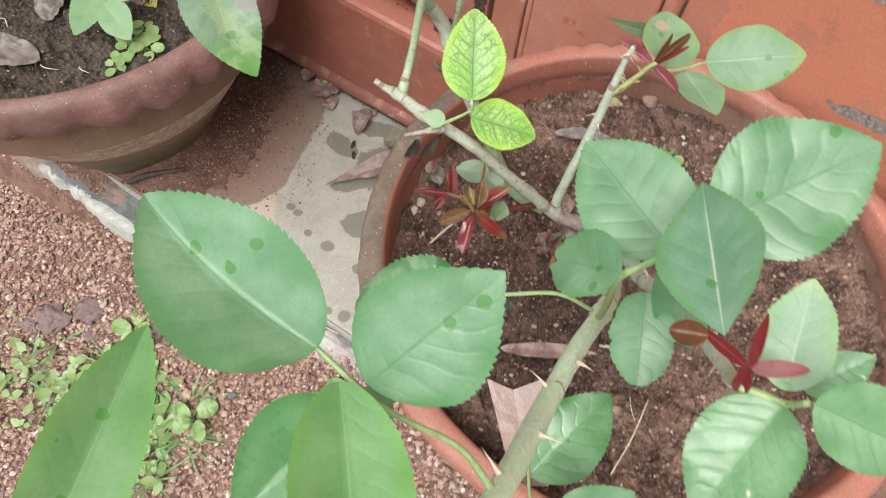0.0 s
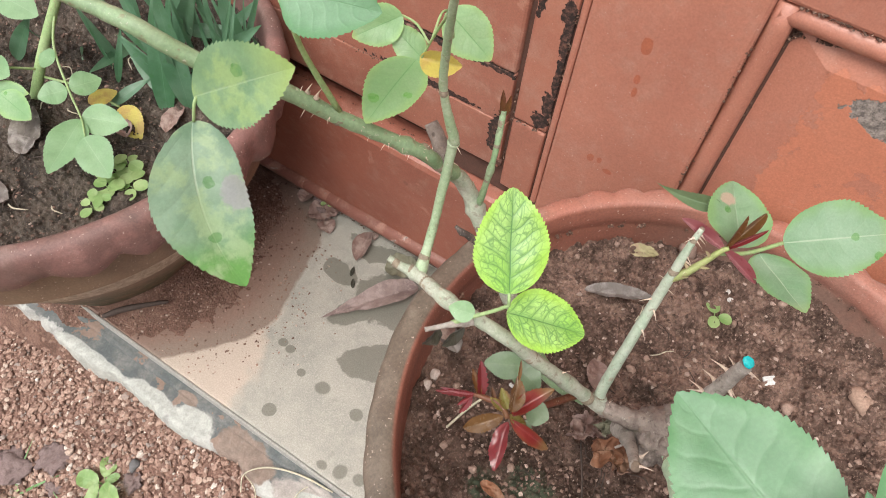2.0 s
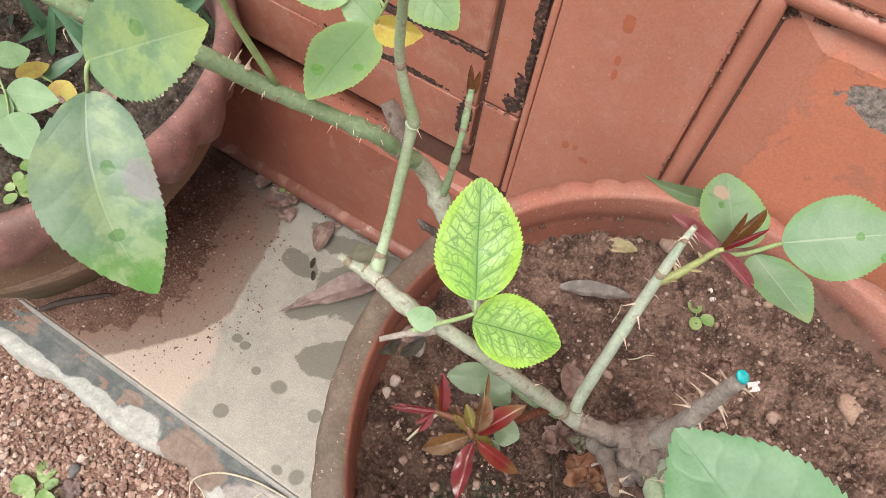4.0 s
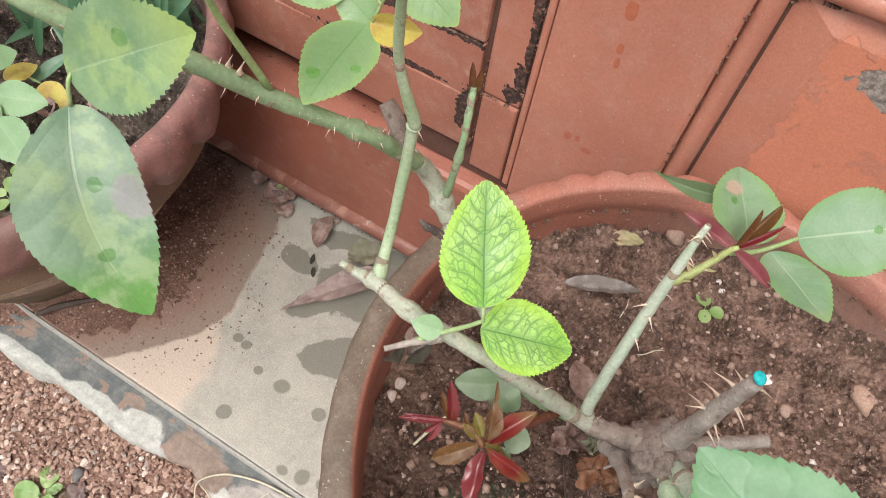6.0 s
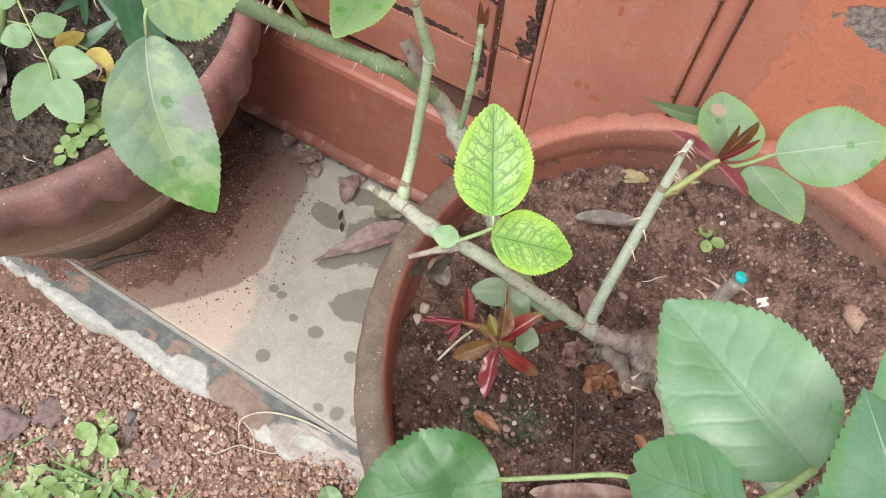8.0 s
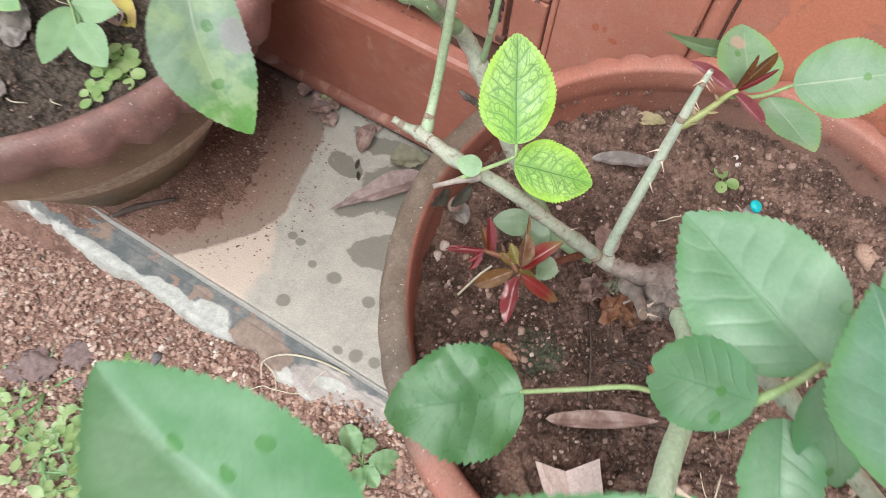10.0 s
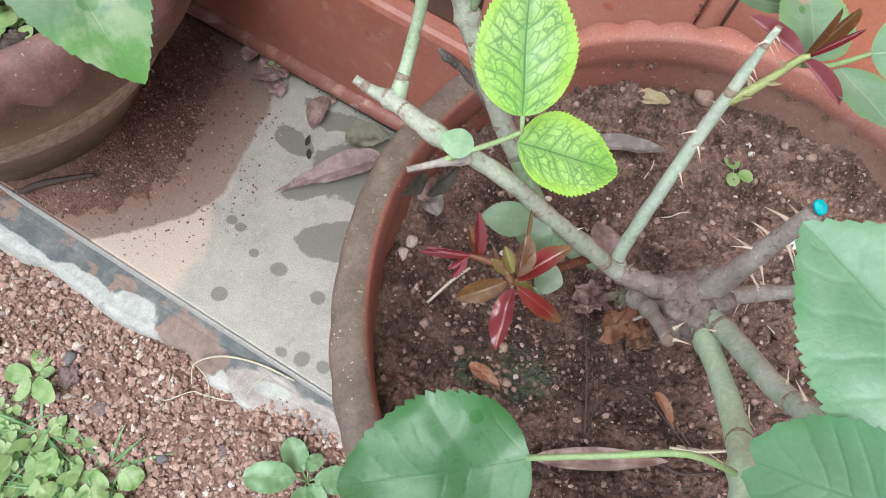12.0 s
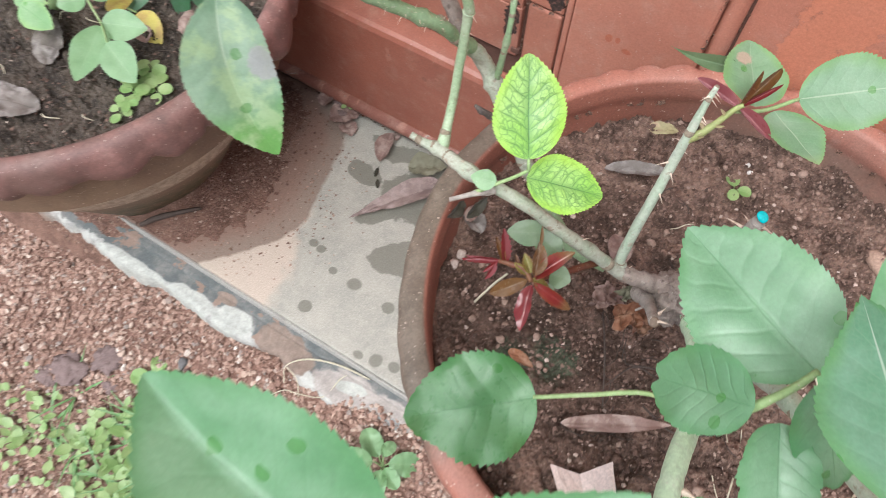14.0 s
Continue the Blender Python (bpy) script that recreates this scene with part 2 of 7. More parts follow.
def leaf_material(name, body, pale, vein, rough=0.42, net=0.0, edge=None, blotch=None, wet=0.7, passes=0.28, sheen=0.05, ribs=1.0, gloss=0.2, margin=None, tip=(0.85, 1.15), patch=None, scab=(0.27, 0.26, 0.28), mid_vein=0.4):
    """Leaf skin: midrib, side veins and their fine mesh, mottling, water marks, an edge tint."""
    k = Mat(name, rough)
    u, v = k.uv()
    au = k.math("ABSOLUTE", k.math("MULTIPLY_ADD", u, 2.0, -1.0))
    rnd = k.random()
    shift = k.node("ShaderNodeVectorMath")
    shift.operation = "ADD"
    k.t.links.new(k.place(), shift.inputs[0])
    three = k.node("ShaderNodeCombineXYZ")
    for i in range(3):
        k.t.links.new(k.math("MULTIPLY", rnd, 7.0 + 3 * i), three.inputs[i])
    k.t.links.new(three.outputs[0], shift.inputs[1])
    at = shift.outputs[0]

    def stirred(scale, much):
        """The place, pushed about by noise."""
        out = k.node("ShaderNodeVectorMath")
        out.operation = "ADD"
        k.t.links.new(at, out.inputs[0])
        wob = k.node("ShaderNodeTexNoise", Scale=scale, Detail=2.0)
        k.t.links.new(at, wob.inputs["Vector"])
        half = k.node("ShaderNodeVectorMath")
        half.operation = "SCALE"
        k.t.links.new(wob.outputs["Color"], half.inputs[0])
        half.inputs["Scale"].default_value = much
        k.t.links.new(half.outputs[0], out.inputs[1])
        return out.outputs[0]

    base = k.mix(k.step(k.noise(55, 3, 0.5, at), 0.36, 0.66), body, pale)
    base = k.mix(k.math("MULTIPLY", k.step(k.noise(26, 4, 0.6, at), 0.45, 0.75), 0.35), base, tuple(0.6 * c for c in body))
    base = k.mix(k.math("MULTIPLY", k.noise(900, 2, 0.6, at), 0.22), base, tuple(0.55 * c for c in body))
    base = k.mix(k.math("MULTIPLY", rnd, 0.3), base, tuple(0.7 * c for c in pale))
    count = k.t.nodes.new("ShaderNodeAttribute")
    count.attribute_name = "ribs"
    saw = k.math("ABSOLUTE", k.math("SUBTRACT", k.math("FRACT", count.outputs["Fac"]), 0.5))
    saw = k.math("ADD", saw, k.math("MULTIPLY_ADD", k.noise(420, 2, 0.5, at), 0.06, -0.03))
    ends = k.math("MULTIPLY", k.step(v, 0.02, 0.1), k.math("SUBTRACT", 1.0, k.step(v, 0.88, 0.98)))
    out_there = k.math("SUBTRACT", 1.0, k.step(au, 0.72, 1.0))
    side = k.math("MULTIPLY", k.math("MULTIPLY", k.math("SUBTRACT", 1.0, k.step(saw, 0.0, 0.055)), out_there), ends)
    soft = k.math("MULTIPLY", k.math("MULTIPLY", k.math("SUBTRACT", 1.0, k.step(saw, 0.0, 0.16)), out_there), ends)
    mid = k.math("SUBTRACT", 1.0, k.step(k.math("MULTIPLY", au, k.math("MULTIPLY_ADD", v, 0.6, 0.7)), 0.008, 0.036))
    fine = k.math("SUBTRACT", 1.0, k.step(k.cells(620, "DISTANCE_TO_EDGE", stirred(500.0, 0.0022)), 0.0, 0.16))
    lines = k.math("MAXIMUM", k.math("MULTIPLY", mid, mid_vein), k.math("MULTIPLY", side, 0.16 * ribs))
    lines = k.math("MAXIMUM", lines, k.math("MULTIPLY", fine, 0.09 * ribs))
    if net:
        # cross veins: cells that lie along the side veins, then a finer mesh
        lie = k.node("ShaderNodeCombineXYZ")
        shake = k.math("MULTIPLY_ADD", k.noise(260, 3, 0.6, at), 0.9, -0.45)
        k.feed(lie, "X", k.math("MULTIPLY_ADD", count.outputs["Fac"], 1.7, shake))
        k.feed(lie, "Y", k.math("MULTIPLY_ADD", u, 8.5, shake))
        k.feed(lie, "Z", k.math("MULTIPLY", rnd, 9.0))
        cross = k.math("SUBTRACT", 1.0, k.step(k.cells(1.0, "DISTANCE_TO_EDGE", lie.outputs[0]), 0.0, 0.14))
        wide = k.math("MULTIPLY", k.math("SUBTRACT", 1.0, k.step(saw, 0.01, 0.075)), out_there)
        halo = k.math("MULTIPLY", k.math("SUBTRACT", 1.0, k.step(saw, 0.02, 0.3)), k.math("SUBTRACT", 1.0, k.step(au, 0.4, 1.0)))
        near = k.math("SUBTRACT", 1.0, k.step(au, 0.02, 0.3))
        lines = k.math("MAXIMUM", lines, k.math("MULTIPLY", cross, k.math("MULTIPLY_ADD", k.noise(150, 2, 0.5, at), 0.75 * net, 0.3 * net)))
        lines = k.math("MAXIMUM", lines, k.math("MULTIPLY", fine, 0.28 * net))
        lines = k.math("MAXIMUM", k.math("MAXIMUM", lines, k.math("MULTIPLY", mid, 0.9)), k.math("MULTIPLY", wide, 0.8 * net))
        lines = k.math("MAXIMUM", lines, k.math("MULTIPLY", k.math("MAXIMUM", halo, near), 0.5 * net))
    base = k.mix(lines, base, vein)
    if margin:
        base = k.mix(k.math("MULTIPLY", k.step(k.math("ADD", au, k.math("MULTIPLY_ADD", k.noise(60, 3, 0.6, at), 0.7, -0.35)), 0.55, 1.1), 0.75), base, margin)
    if edge:
        base = k.mix(k.math("MULTIPLY", k.step(k.math("ADD", v, k.math("MULTIPLY", k.noise(80, 2, 0.5, at), 0.3)), *tip), 0.85), base, edge)
    if blotch:
        base = k.mix(k.math("MULTIPLY", k.step(k.noise(90, 5, 0.65, at), 0.47, 0.62), 0.75), base, blotch)
    if patch:
        a, b = k.math("DIVIDE", k.math("SUBTRACT", u, patch[0]), 0.2), k.math("DIVIDE", k.math("SUBTRACT", v, patch[1]), 0.13)
        d = k.math("ADD", k.math("SQRT", k.math("ADD", k.math("MULTIPLY", a, a), k.math("MULTIPLY", b, b))), k.math("MULTIPLY_ADD", k.noise(150, 5, 0.7, at), 1.6, -0.8))
        base = k.mix(k.math("MULTIPLY", k.math("SUBTRACT", 1.0, k.step(d, 0.7, 0.95)), 0.8), base, scab)
    spots = stirred(260.0, 0.0022)
    mask = k.math("MULTIPLY", k.math("SUBTRACT", 1.0, k.step(k.cells(105, "F1", spots), 0.185, 0.205)), k.step(k.cells(105, "F1", spots, "Color"), 0.55, 0.57))
    mask = k.math("MULTIPLY", mask, wet)
    base = k.mix(k.math("MULTIPLY", mask, 0.9), base, (0.4 * body[0], 0.8 * body[1], 0.15 * body[2]))
    # dried lime scars
    scars = k.math("MULTIPLY", k.math("SUBTRACT", 1.0, k.step(k.cells(64, "F1", stirred(700.0, 0.004)), 0.05, 0.075)), k.step(k.cells(64, "F1", at, "Color"), 0.6, 0.62))
    base = k.mix(k.math("MULTIPLY", scars, wet), base, (0.62, 0.68, 0.55))
    k.colour(base, 0.16, 900.0)
    k.rough(k.math("SUBTRACT", k.math("MULTIPLY_ADD", k.noise(400, 2, 0.5, at), 0.25, rough - 0.12), k.math("MULTIPLY", mask, 0.2)))
    relief = k.math("SUBTRACT", k.math("MULTIPLY", k.noise(300, 2, 0.5, at), 0.3), k.math("MULTIPLY", k.math("MAXIMUM", k.math("MULTIPLY", mid, 0.6), k.math("MULTIPLY", soft, 0.32)), ribs))
    relief = k.math("SUBTRACT", relief, k.math("MULTIPLY", fine, 0.05 * ribs))
    k.bump(relief, 0.4, 0.0006)
    k.s.inputs["Coat Weight"].default_value, k.s.inputs["Coat Roughness"].default_value = gloss, 0.38
    k.s.inputs["Sheen Weight"].default_value, k.s.inputs["Sheen Roughness"].default_value = sheen, 0.45
    return k.thin(passes, k.mix(0.5, base, tuple(min(1, 1.7 * c) for c in pale))).m


def paint_material(name, col, dark, grime=0.4, worn=(0.2, 0.17, 0.15), wear=0.0, rough=0.42, patches=(), rot=(), stains=(), coat=None):
    """Old oil paint on wood: faint brush lines, dust, chips down to grey wood."""
    k = Mat(name, rough)
    base = k.mix(k.step(k.noise(14, 4), 0.3, 0.75), col, dark)
    base = k.mix(k.math("MULTIPLY", k.step(k.noise(60, 5, 0.65), 0.45, 0.8), 0.6 * grime), base, (0.4, 0.25, 0.195))
    base = k.mix(k.math("MULTIPLY", k.step(k.noise(420, 3, 0.7), 0.66, 0.74), 0.55), base, (0.55, 0.42, 0.36))
    drips = k.math("MULTIPLY", k.math("SUBTRACT", 1.0, k.step(k.cells(42), 0.08, 0.14)), k.step(k.cells(42, "F1", None, "Color"), 0.75, 0.78))
    base = k.mix(k.math("MULTIPLY", drips, 0.6), base, tuple(0.6 * c for c in col))
    height = k.noise(90, 6, 0.6)
    x, _, z = k.xyz()

    def spot(cx, cz, rx, rz, warp, scale):
        a, b = k.math("DIVIDE", k.math("SUBTRACT", x, cx), rx), k.math("DIVIDE", k.math("SUBTRACT", z, cz), rz)
        d = k.math("SQRT", k.math("ADD", k.math("MULTIPLY", a, a), k.math("MULTIPLY", b, b)))
        d = k.math("ADD", d, k.math("MULTIPLY_ADD", k.noise(scale, 5, 0.6), 2 * warp, -warp))
        return k.math("SUBTRACT", 1.0, k.step(d, 0.95, 1.0))

    bare = None
    for one in stains:
        base = k.mix(k.math("MULTIPLY", spot(*one, 0.4, 160), 0.7), base, (0.3, 0.075, 0.03))
    for one in rot:
        hole = spot(*one, 0.9, 150)
        bare = hole if bare is None else k.math("MAXIMUM", bare, hole)
        base = k.mix(hole, base, k.mix(k.step(k.noise(300, 5, 0.75), 0.42, 0.72), (0.016, 0.009, 0.007), (0.15, 0.07, 0.05)))
        height = k.math("SUBTRACT", height, k.math("MULTIPLY", hole, 3.0))
    if wear:
        chip = k.step(k.noise(38, 7, 0.62, None, 0.6), 0.78 - wear, 0.8 - wear)
        for one in patches:
            chip = k.math("MAXIMUM", chip, spot(*one, 0.95, 90))
        if coat:
            # the top coat has come off the field and bares an older, more orange coat with ragged edges
            ragged = k.math("MULTIPLY_ADD", k.noise(55, 7, 0.7), 0.03, -0.015)
            field = k.math("MULTIPLY", k.step(k.math("ADD", x, ragged), coat[0], coat[0] + 0.0008), k.math("SUBTRACT", 1.0, k.step(k.math("ADD", z, ragged), coat[1], coat[1] + 0.0008)))
            left = k.step(k.noise(48, 7, 0.65), 0.6, 0.61)
            field = k.math("MULTIPLY", field, k.math("SUBTRACT", 1.0, left))
            base = k.mix(k.math("MULTIPLY", field, 0.75), base, k.mix(k.noise(120, 5, 0.7), (0.5, 0.195, 0.115), (0.42, 0.15, 0.09)))
            height = k.math("SUBTRACT", height, k.math("MULTIPLY", field, 0.8))
        grain = k.mix(k.step(k.noise(230, 8, 0.85), 0.38, 0.62), tuple(1.5 * c for c in worn), tuple(0.45 * c for c in worn))
        base = k.mix(k.math("MULTIPLY", k.step(k.noise(38, 6, 0.6, None, 0.6), 0.7 - wear, 0.76 - wear), 0.35), base, (0.5, 0.27, 0.2))
        base = k.mix(chip, base, grain)
        height = k.math("SUBTRACT", height, k.math("MULTIPLY", chip, 1.5))
        bare = chip if bare is None else k.math("MAXIMUM", bare, chip)
    if bare is not None:
        k.rough(k.math("MULTIPLY_ADD", bare, 0.5, rough))
    k.colour(base, 0.22, 750.0)
    return k.bump(k.math("ADD", height, k.math("MULTIPLY", k.noise(330, 3, 0.6), 0.35)), 0.45, 0.0013).m


def clay_material(name, col, dust, moss, moss_amount=0.4, rough=0.62, old=False, middle=(0, 0)):
    """Red-washed clay: dust, mud splashes, moss, pale scrapes."""
    k = Mat(name, rough)
    x, y, z = k.xyz()
    base = k.mix(k.step(k.noise(26, 5, 0.6), 0.35, 0.7), col, tuple(0.72 * c for c in col))
    base = k.mix(k.math("MULTIPLY", k.step(k.noise(11, 5, 0.65), 0.42, 0.62), moss_amount), base, moss)
    base = k.mix(k.math("MULTIPLY", k.step(k.noise(48, 6, 0.7), 0.5, 0.75), 0.45), base, dust)
    wave = k.math("MULTIPLY_ADD", k.noise(22, 5, 0.6), 0.022, -0.011)
    high = k.math("ADD", z, wave)
    if old:
        # bare dark clay under the washed rim, a rubbed pale belt, moss at the foot
        base = k.mix(k.math("SUBTRACT", 1.0, k.step(z, 0.196, 0.203)), base, k.mix(k.noise(60, 5, 0.7), (0.12, 0.074, 0.047), (0.25, 0.165, 0.11)))
        stain = k.math("MULTIPLY", k.step(k.noise(34, 6, 0.7), 0.5, 0.6), k.step(z, 0.19, 0.2))
        base = k.mix(k.math("MULTIPLY", stain, 0.55), base, (0.12, 0.068, 0.06))
        belt = k.math("MULTIPLY", k.step(high, 0.097, 0.102), k.math("SUBTRACT", 1.0, k.step(high, 0.137, 0.143)))
        base = k.mix(k.math("MULTIPLY", belt, 0.92), base, k.mix(k.step(k.noise(140, 6, 0.75), 0.3, 0.7), (0.26, 0.19, 0.135), (0.56, 0.45, 0.35)))
        foot = k.math("SUBTRACT", 1.0, k.step(high, 0.05, 0.1))
        base = k.mix(k.math("MULTIPLY", foot, 0.85), base, k.mix(k.step(k.noise(120, 5, 0.7), 0.4, 0.65), (0.05, 0.055, 0.02), (0.15, 0.095, 0.06)))
    else:
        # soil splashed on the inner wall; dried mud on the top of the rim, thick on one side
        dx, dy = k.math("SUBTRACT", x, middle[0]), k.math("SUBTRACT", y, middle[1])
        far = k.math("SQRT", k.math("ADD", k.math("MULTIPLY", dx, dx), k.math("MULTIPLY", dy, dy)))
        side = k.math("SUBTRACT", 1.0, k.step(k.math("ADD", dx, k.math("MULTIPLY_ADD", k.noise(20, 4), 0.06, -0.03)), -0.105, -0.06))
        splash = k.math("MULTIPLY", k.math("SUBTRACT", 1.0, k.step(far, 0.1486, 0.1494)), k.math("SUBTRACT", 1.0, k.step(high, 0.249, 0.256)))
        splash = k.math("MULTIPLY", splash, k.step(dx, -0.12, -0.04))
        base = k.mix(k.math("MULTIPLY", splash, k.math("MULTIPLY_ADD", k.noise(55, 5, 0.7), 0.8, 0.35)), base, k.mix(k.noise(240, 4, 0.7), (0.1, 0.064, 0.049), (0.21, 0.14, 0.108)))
        # inner wall mixed with a darker red towards low x
        darker = k.math("MULTIPLY", k.math("SUBTRACT", 1.0, k.step(far, 0.1496, 0.1508)), k.math("SUBTRACT", 1.0, k.step(k.math("ADD", dx, wave), -0.09, -0.02)))
        base = k.mix(k.math("MULTIPLY", darker, 0.7), base, k.mix(k.noise(70, 5, 0.7), (0.16, 0.05, 0.032), (0.26, 0.095, 0.062)))
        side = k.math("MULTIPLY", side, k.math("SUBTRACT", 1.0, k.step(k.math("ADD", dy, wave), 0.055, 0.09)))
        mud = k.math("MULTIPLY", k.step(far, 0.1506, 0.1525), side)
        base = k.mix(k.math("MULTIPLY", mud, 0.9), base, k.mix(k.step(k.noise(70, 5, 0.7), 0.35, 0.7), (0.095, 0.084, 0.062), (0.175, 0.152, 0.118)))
    speck = k.step(k.noise(520, 2, 0.5), 0.68, 0.74)
    base = k.mix(k.math("MULTIPLY", speck, 0.6), base, (0.62, 0.5, 0.42))
    k.colour(base, 0.3, 750.0)
    return k.bump(k.math("ADD", k.noise(60, 6, 0.6), k.math("MULTIPLY", speck, 0.4)), 0.35, 0.0015).m


def earth_material(name, dark, mid, light, scale=1.0, rough=0.95, algae=(), darker=()):
    k = Mat(name, rough, spec=0.25)
    n1, n2 = k.noise(38 * scale, 6, 0.65), k.noise(210 * scale, 5, 0.7)
    base = k.mix(k.step(n1, 0.38, 0.62), dark, mid)
    base = k.mix(k.math("MULTIPLY", k.step(n2, 0.52, 0.72), 0.75), base, light)
    x, y, _ = k.xyz()
    # the dark patches are damp soil, the algae patches green
    for patches, tint, much in ((darker, (0.055, 0.032, 0.023), 0.55), (algae, (0.06, 0.1, 0.06), 0.6)):
        for cx, cy, r in patches:
            a, b = k.math("SUBTRACT", x, cx), k.math("SUBTRACT", y, cy)
            d = k.math("SQRT", k.math("ADD", k.math("MULTIPLY", a, a), k.math("MULTIPLY", b, b)))
            d = k.math("ADD", k.math("DIVIDE", d, r), k.math("MULTIPLY_ADD", k.noise(130, 5, 0.7), 1.6, -0.8))
            base = k.mix(k.math("MULTIPLY", k.math("SUBTRACT", 1.0, k.step(d, 0.5, 1.1)), much), base, tint)
    grit = k.step(k.noise(760 * scale, 2, 0.5), 0.66, 0.74)
    base = k.mix(k.math("MULTIPLY", grit, 0.6), base, (0.42, 0.3, 0.24))
    k.colour(base, 0.6, 620.0)
    return k.bump(k.math("ADD", n2, k.math("MULTIPLY", k.noise(600 * scale, 4, 0.7), 0.6)), 0.8, 0.003).m


def stones_material(name, *stops):
    k = Mat(name, 0.75, spec=0.35)
    base = k.ramp(k.island(), *stops)
    base = k.mix(k.math("MULTIPLY", k.noise(420, 4, 0.7), 0.3), base, (0.24, 0.15, 0.11))
    k.colour(base, 0.4, 900.0)
    return k.bump(k.noise(900, 3, 0.6), 0.3, 0.0005).m


def stem_material(name, green, grey, spots, rough=0.55, bark=0.35, deep=0.4, brown=1.0):
    k = Mat(name, rough)
    base = k.mix(k.step(k.noise(70, 4, 0.6), 0.5 - 0.4 * bark, 1.05 - 0.6 * bark), green, grey)
    base = k.mix(k.math("MULTIPLY", k.step(k.noise(330, 3, 0.6), 0.58, 0.7), 0.6), base, spots)
    base = k.mix(k.math("MULTIPLY", k.step(k.noise(150, 4, 0.65), 0.6, 0.68), brown * (0.45 + 0.4 * bark)), base, (0.24, 0.17, 0.125))
    base = k.mix(k.math("MULTIPLY", k.step(k.noise(800, 2, 0.5), 0.66, 0.72), 0.5), base, (0.5, 0.47, 0.4))
    # pale corky flecks and a dull bloom
    base = k.mix(k.math("MULTIPLY", k.step(k.noise(46, 5, 0.7), 0.52, 0.62), 0.5 * bark), base, tuple(min(1.0, 1.35 * c) for c in grey))
    k.colour(base, 0.25, 600.0)
    return k.bump(k.noise(420 if deep < 0.5 else 230, 5, 0.7), deep, 0.0008 if deep < 0.5 else 0.002).m


def plain_material(name, a, b, scale=200, rough=0.6, bump=0.3, passes=0.0):
    k = Mat(name, rough)
    c = k.mix(k.noise(scale, 5, 0.65), a, b)
    k.colour(c, 0.35, 750.0)
    k.bump(k.noise(scale * 2, 4, 0.65), bump, 0.0008)
    return k.thin(passes, c).m if passes else k.m


LEAF = leaf_material("rose leaf", (0.102, 0.255, 0.118), (0.222, 0.395, 0.238), (0.07, 0.21, 0.08), rough=0.36, ribs=1.2, gloss=0.5, mid_vein=0.6, margin=(0.055, 0.215, 0.06))
LEAF_DARK = leaf_material("deep green rose leaf", (0.072, 0.225, 0.07), (0.162, 0.35, 0.158), (0.07, 0.22, 0.075), rough=0.3, ribs=1.1, gloss=0.45, margin=(0.035, 0.175, 0.028))
LEAF_LIGHT = leaf_material("light green rose leaf", (0.11, 0.29, 0.09), (0.19, 0.375, 0.155), (0.26, 0.43, 0.21), rough=0.36, ribs=0.4, margin=(0.13, 0.33, 0.07))
LEAF_WHITE = leaf_material("rose leaf with white midrib", (0.1, 0.26, 0.145), (0.2, 0.37, 0.26), (0.5, 0.58, 0.48), rough=0.34, ribs=0.6, mid_vein=0.75, margin=(0.085, 0.25, 0.06))
LEAF_TIP = leaf_material("rose leaf with yellowed rim", (0.155, 0.31, 0.165), (0.29, 0.45, 0.3), (0.46, 0.56, 0.42), edge=(0.32, 0.44, 0.15), ribs=0.8, margin=(0.17, 0.35, 0.11), mid_vein=0.7, tip=(0.95, 1.25))
LEAF_BLOTCH = leaf_material("blotched rose leaf", (0.11, 0.235, 0.135), (0.24, 0.37, 0.25), (0.38, 0.47, 0.34), blotch=(0.29, 0.41, 0.21), edge=(0.1, 0.29, 0.04), sheen=0.02, ribs=0.6, tip=(0.68, 1.02), mid_vein=0.6, patch=(0.12, 0.46))
LEAF_MOTTLE = leaf_material("mottled rose leaf", (0.11, 0.225, 0.105), (0.21, 0.34, 0.18), (0.34, 0.43, 0.29), blotch=(0.26, 0.375, 0.14), edge=(0.27, 0.37, 0.09), sheen=0.02, ribs=0.45, tip=(0.7, 1.15))
LEAF_YELLOW = leaf_material("chlorotic leaf", (0.29, 0.6, 0.075), (0.46, 0.73, 0.22), (0.018, 0.15, 0.034), net=1.0, margin=(0.36, 0.63, 0.06), wet=0.1, passes=0.24)
LEAF_PALE = leaf_material("pale green leaf", (0.19, 0.37, 0.15), (0.31, 0.48, 0.25), (0.11, 0.28, 0.09), net=0.3, edge=(0.42, 0.53, 0.14), ribs=0.55, margin=(0.28, 0.46, 0.15), tip=(1.0, 1.3))
LEAF_GOLD = leaf_material("yellow dying leaf", (0.6, 0.52, 0.09), (0.66, 0.56, 0.16), (0.5, 0.42, 0.14), wet=0.0, blotch=(0.45, 0.27, 0.09))
LEAF_RED = leaf_material("young red leaf", (0.125, 0.009, 0.012), (0.22, 0.02, 0.025), (0.26, 0.05, 0.04), rough=0.18, wet=0.0, sheen=0.0, ribs=0.5, gloss=0.9, mid_vein=0.12)
LEAF_FLUSH = leaf_material("red leaf with bronze tip", (0.14, 0.012, 0.012), (0.25, 0.03, 0.026), (0.3, 0.08, 0.05), rough=0.2, wet=0.0, sheen=0.0, ribs=0.6, gloss=0.9, mid_vein=0.2, edge=(0.2, 0.13, 0.05), tip=(0.75, 1.05), margin=(0.2, 0.06, 0.025))
LEAF_EATEN = leaf_material("rose leaf with dry patch", (0.16, 0.31, 0.16), (0.27, 0.42, 0.26), (0.33, 0.46, 0.3), ribs=0.8, mid_vein=0.6, margin=(0.2, 0.37, 0.12), patch=(0.36, 0.72), scab=(0.52, 0.35, 0.28))
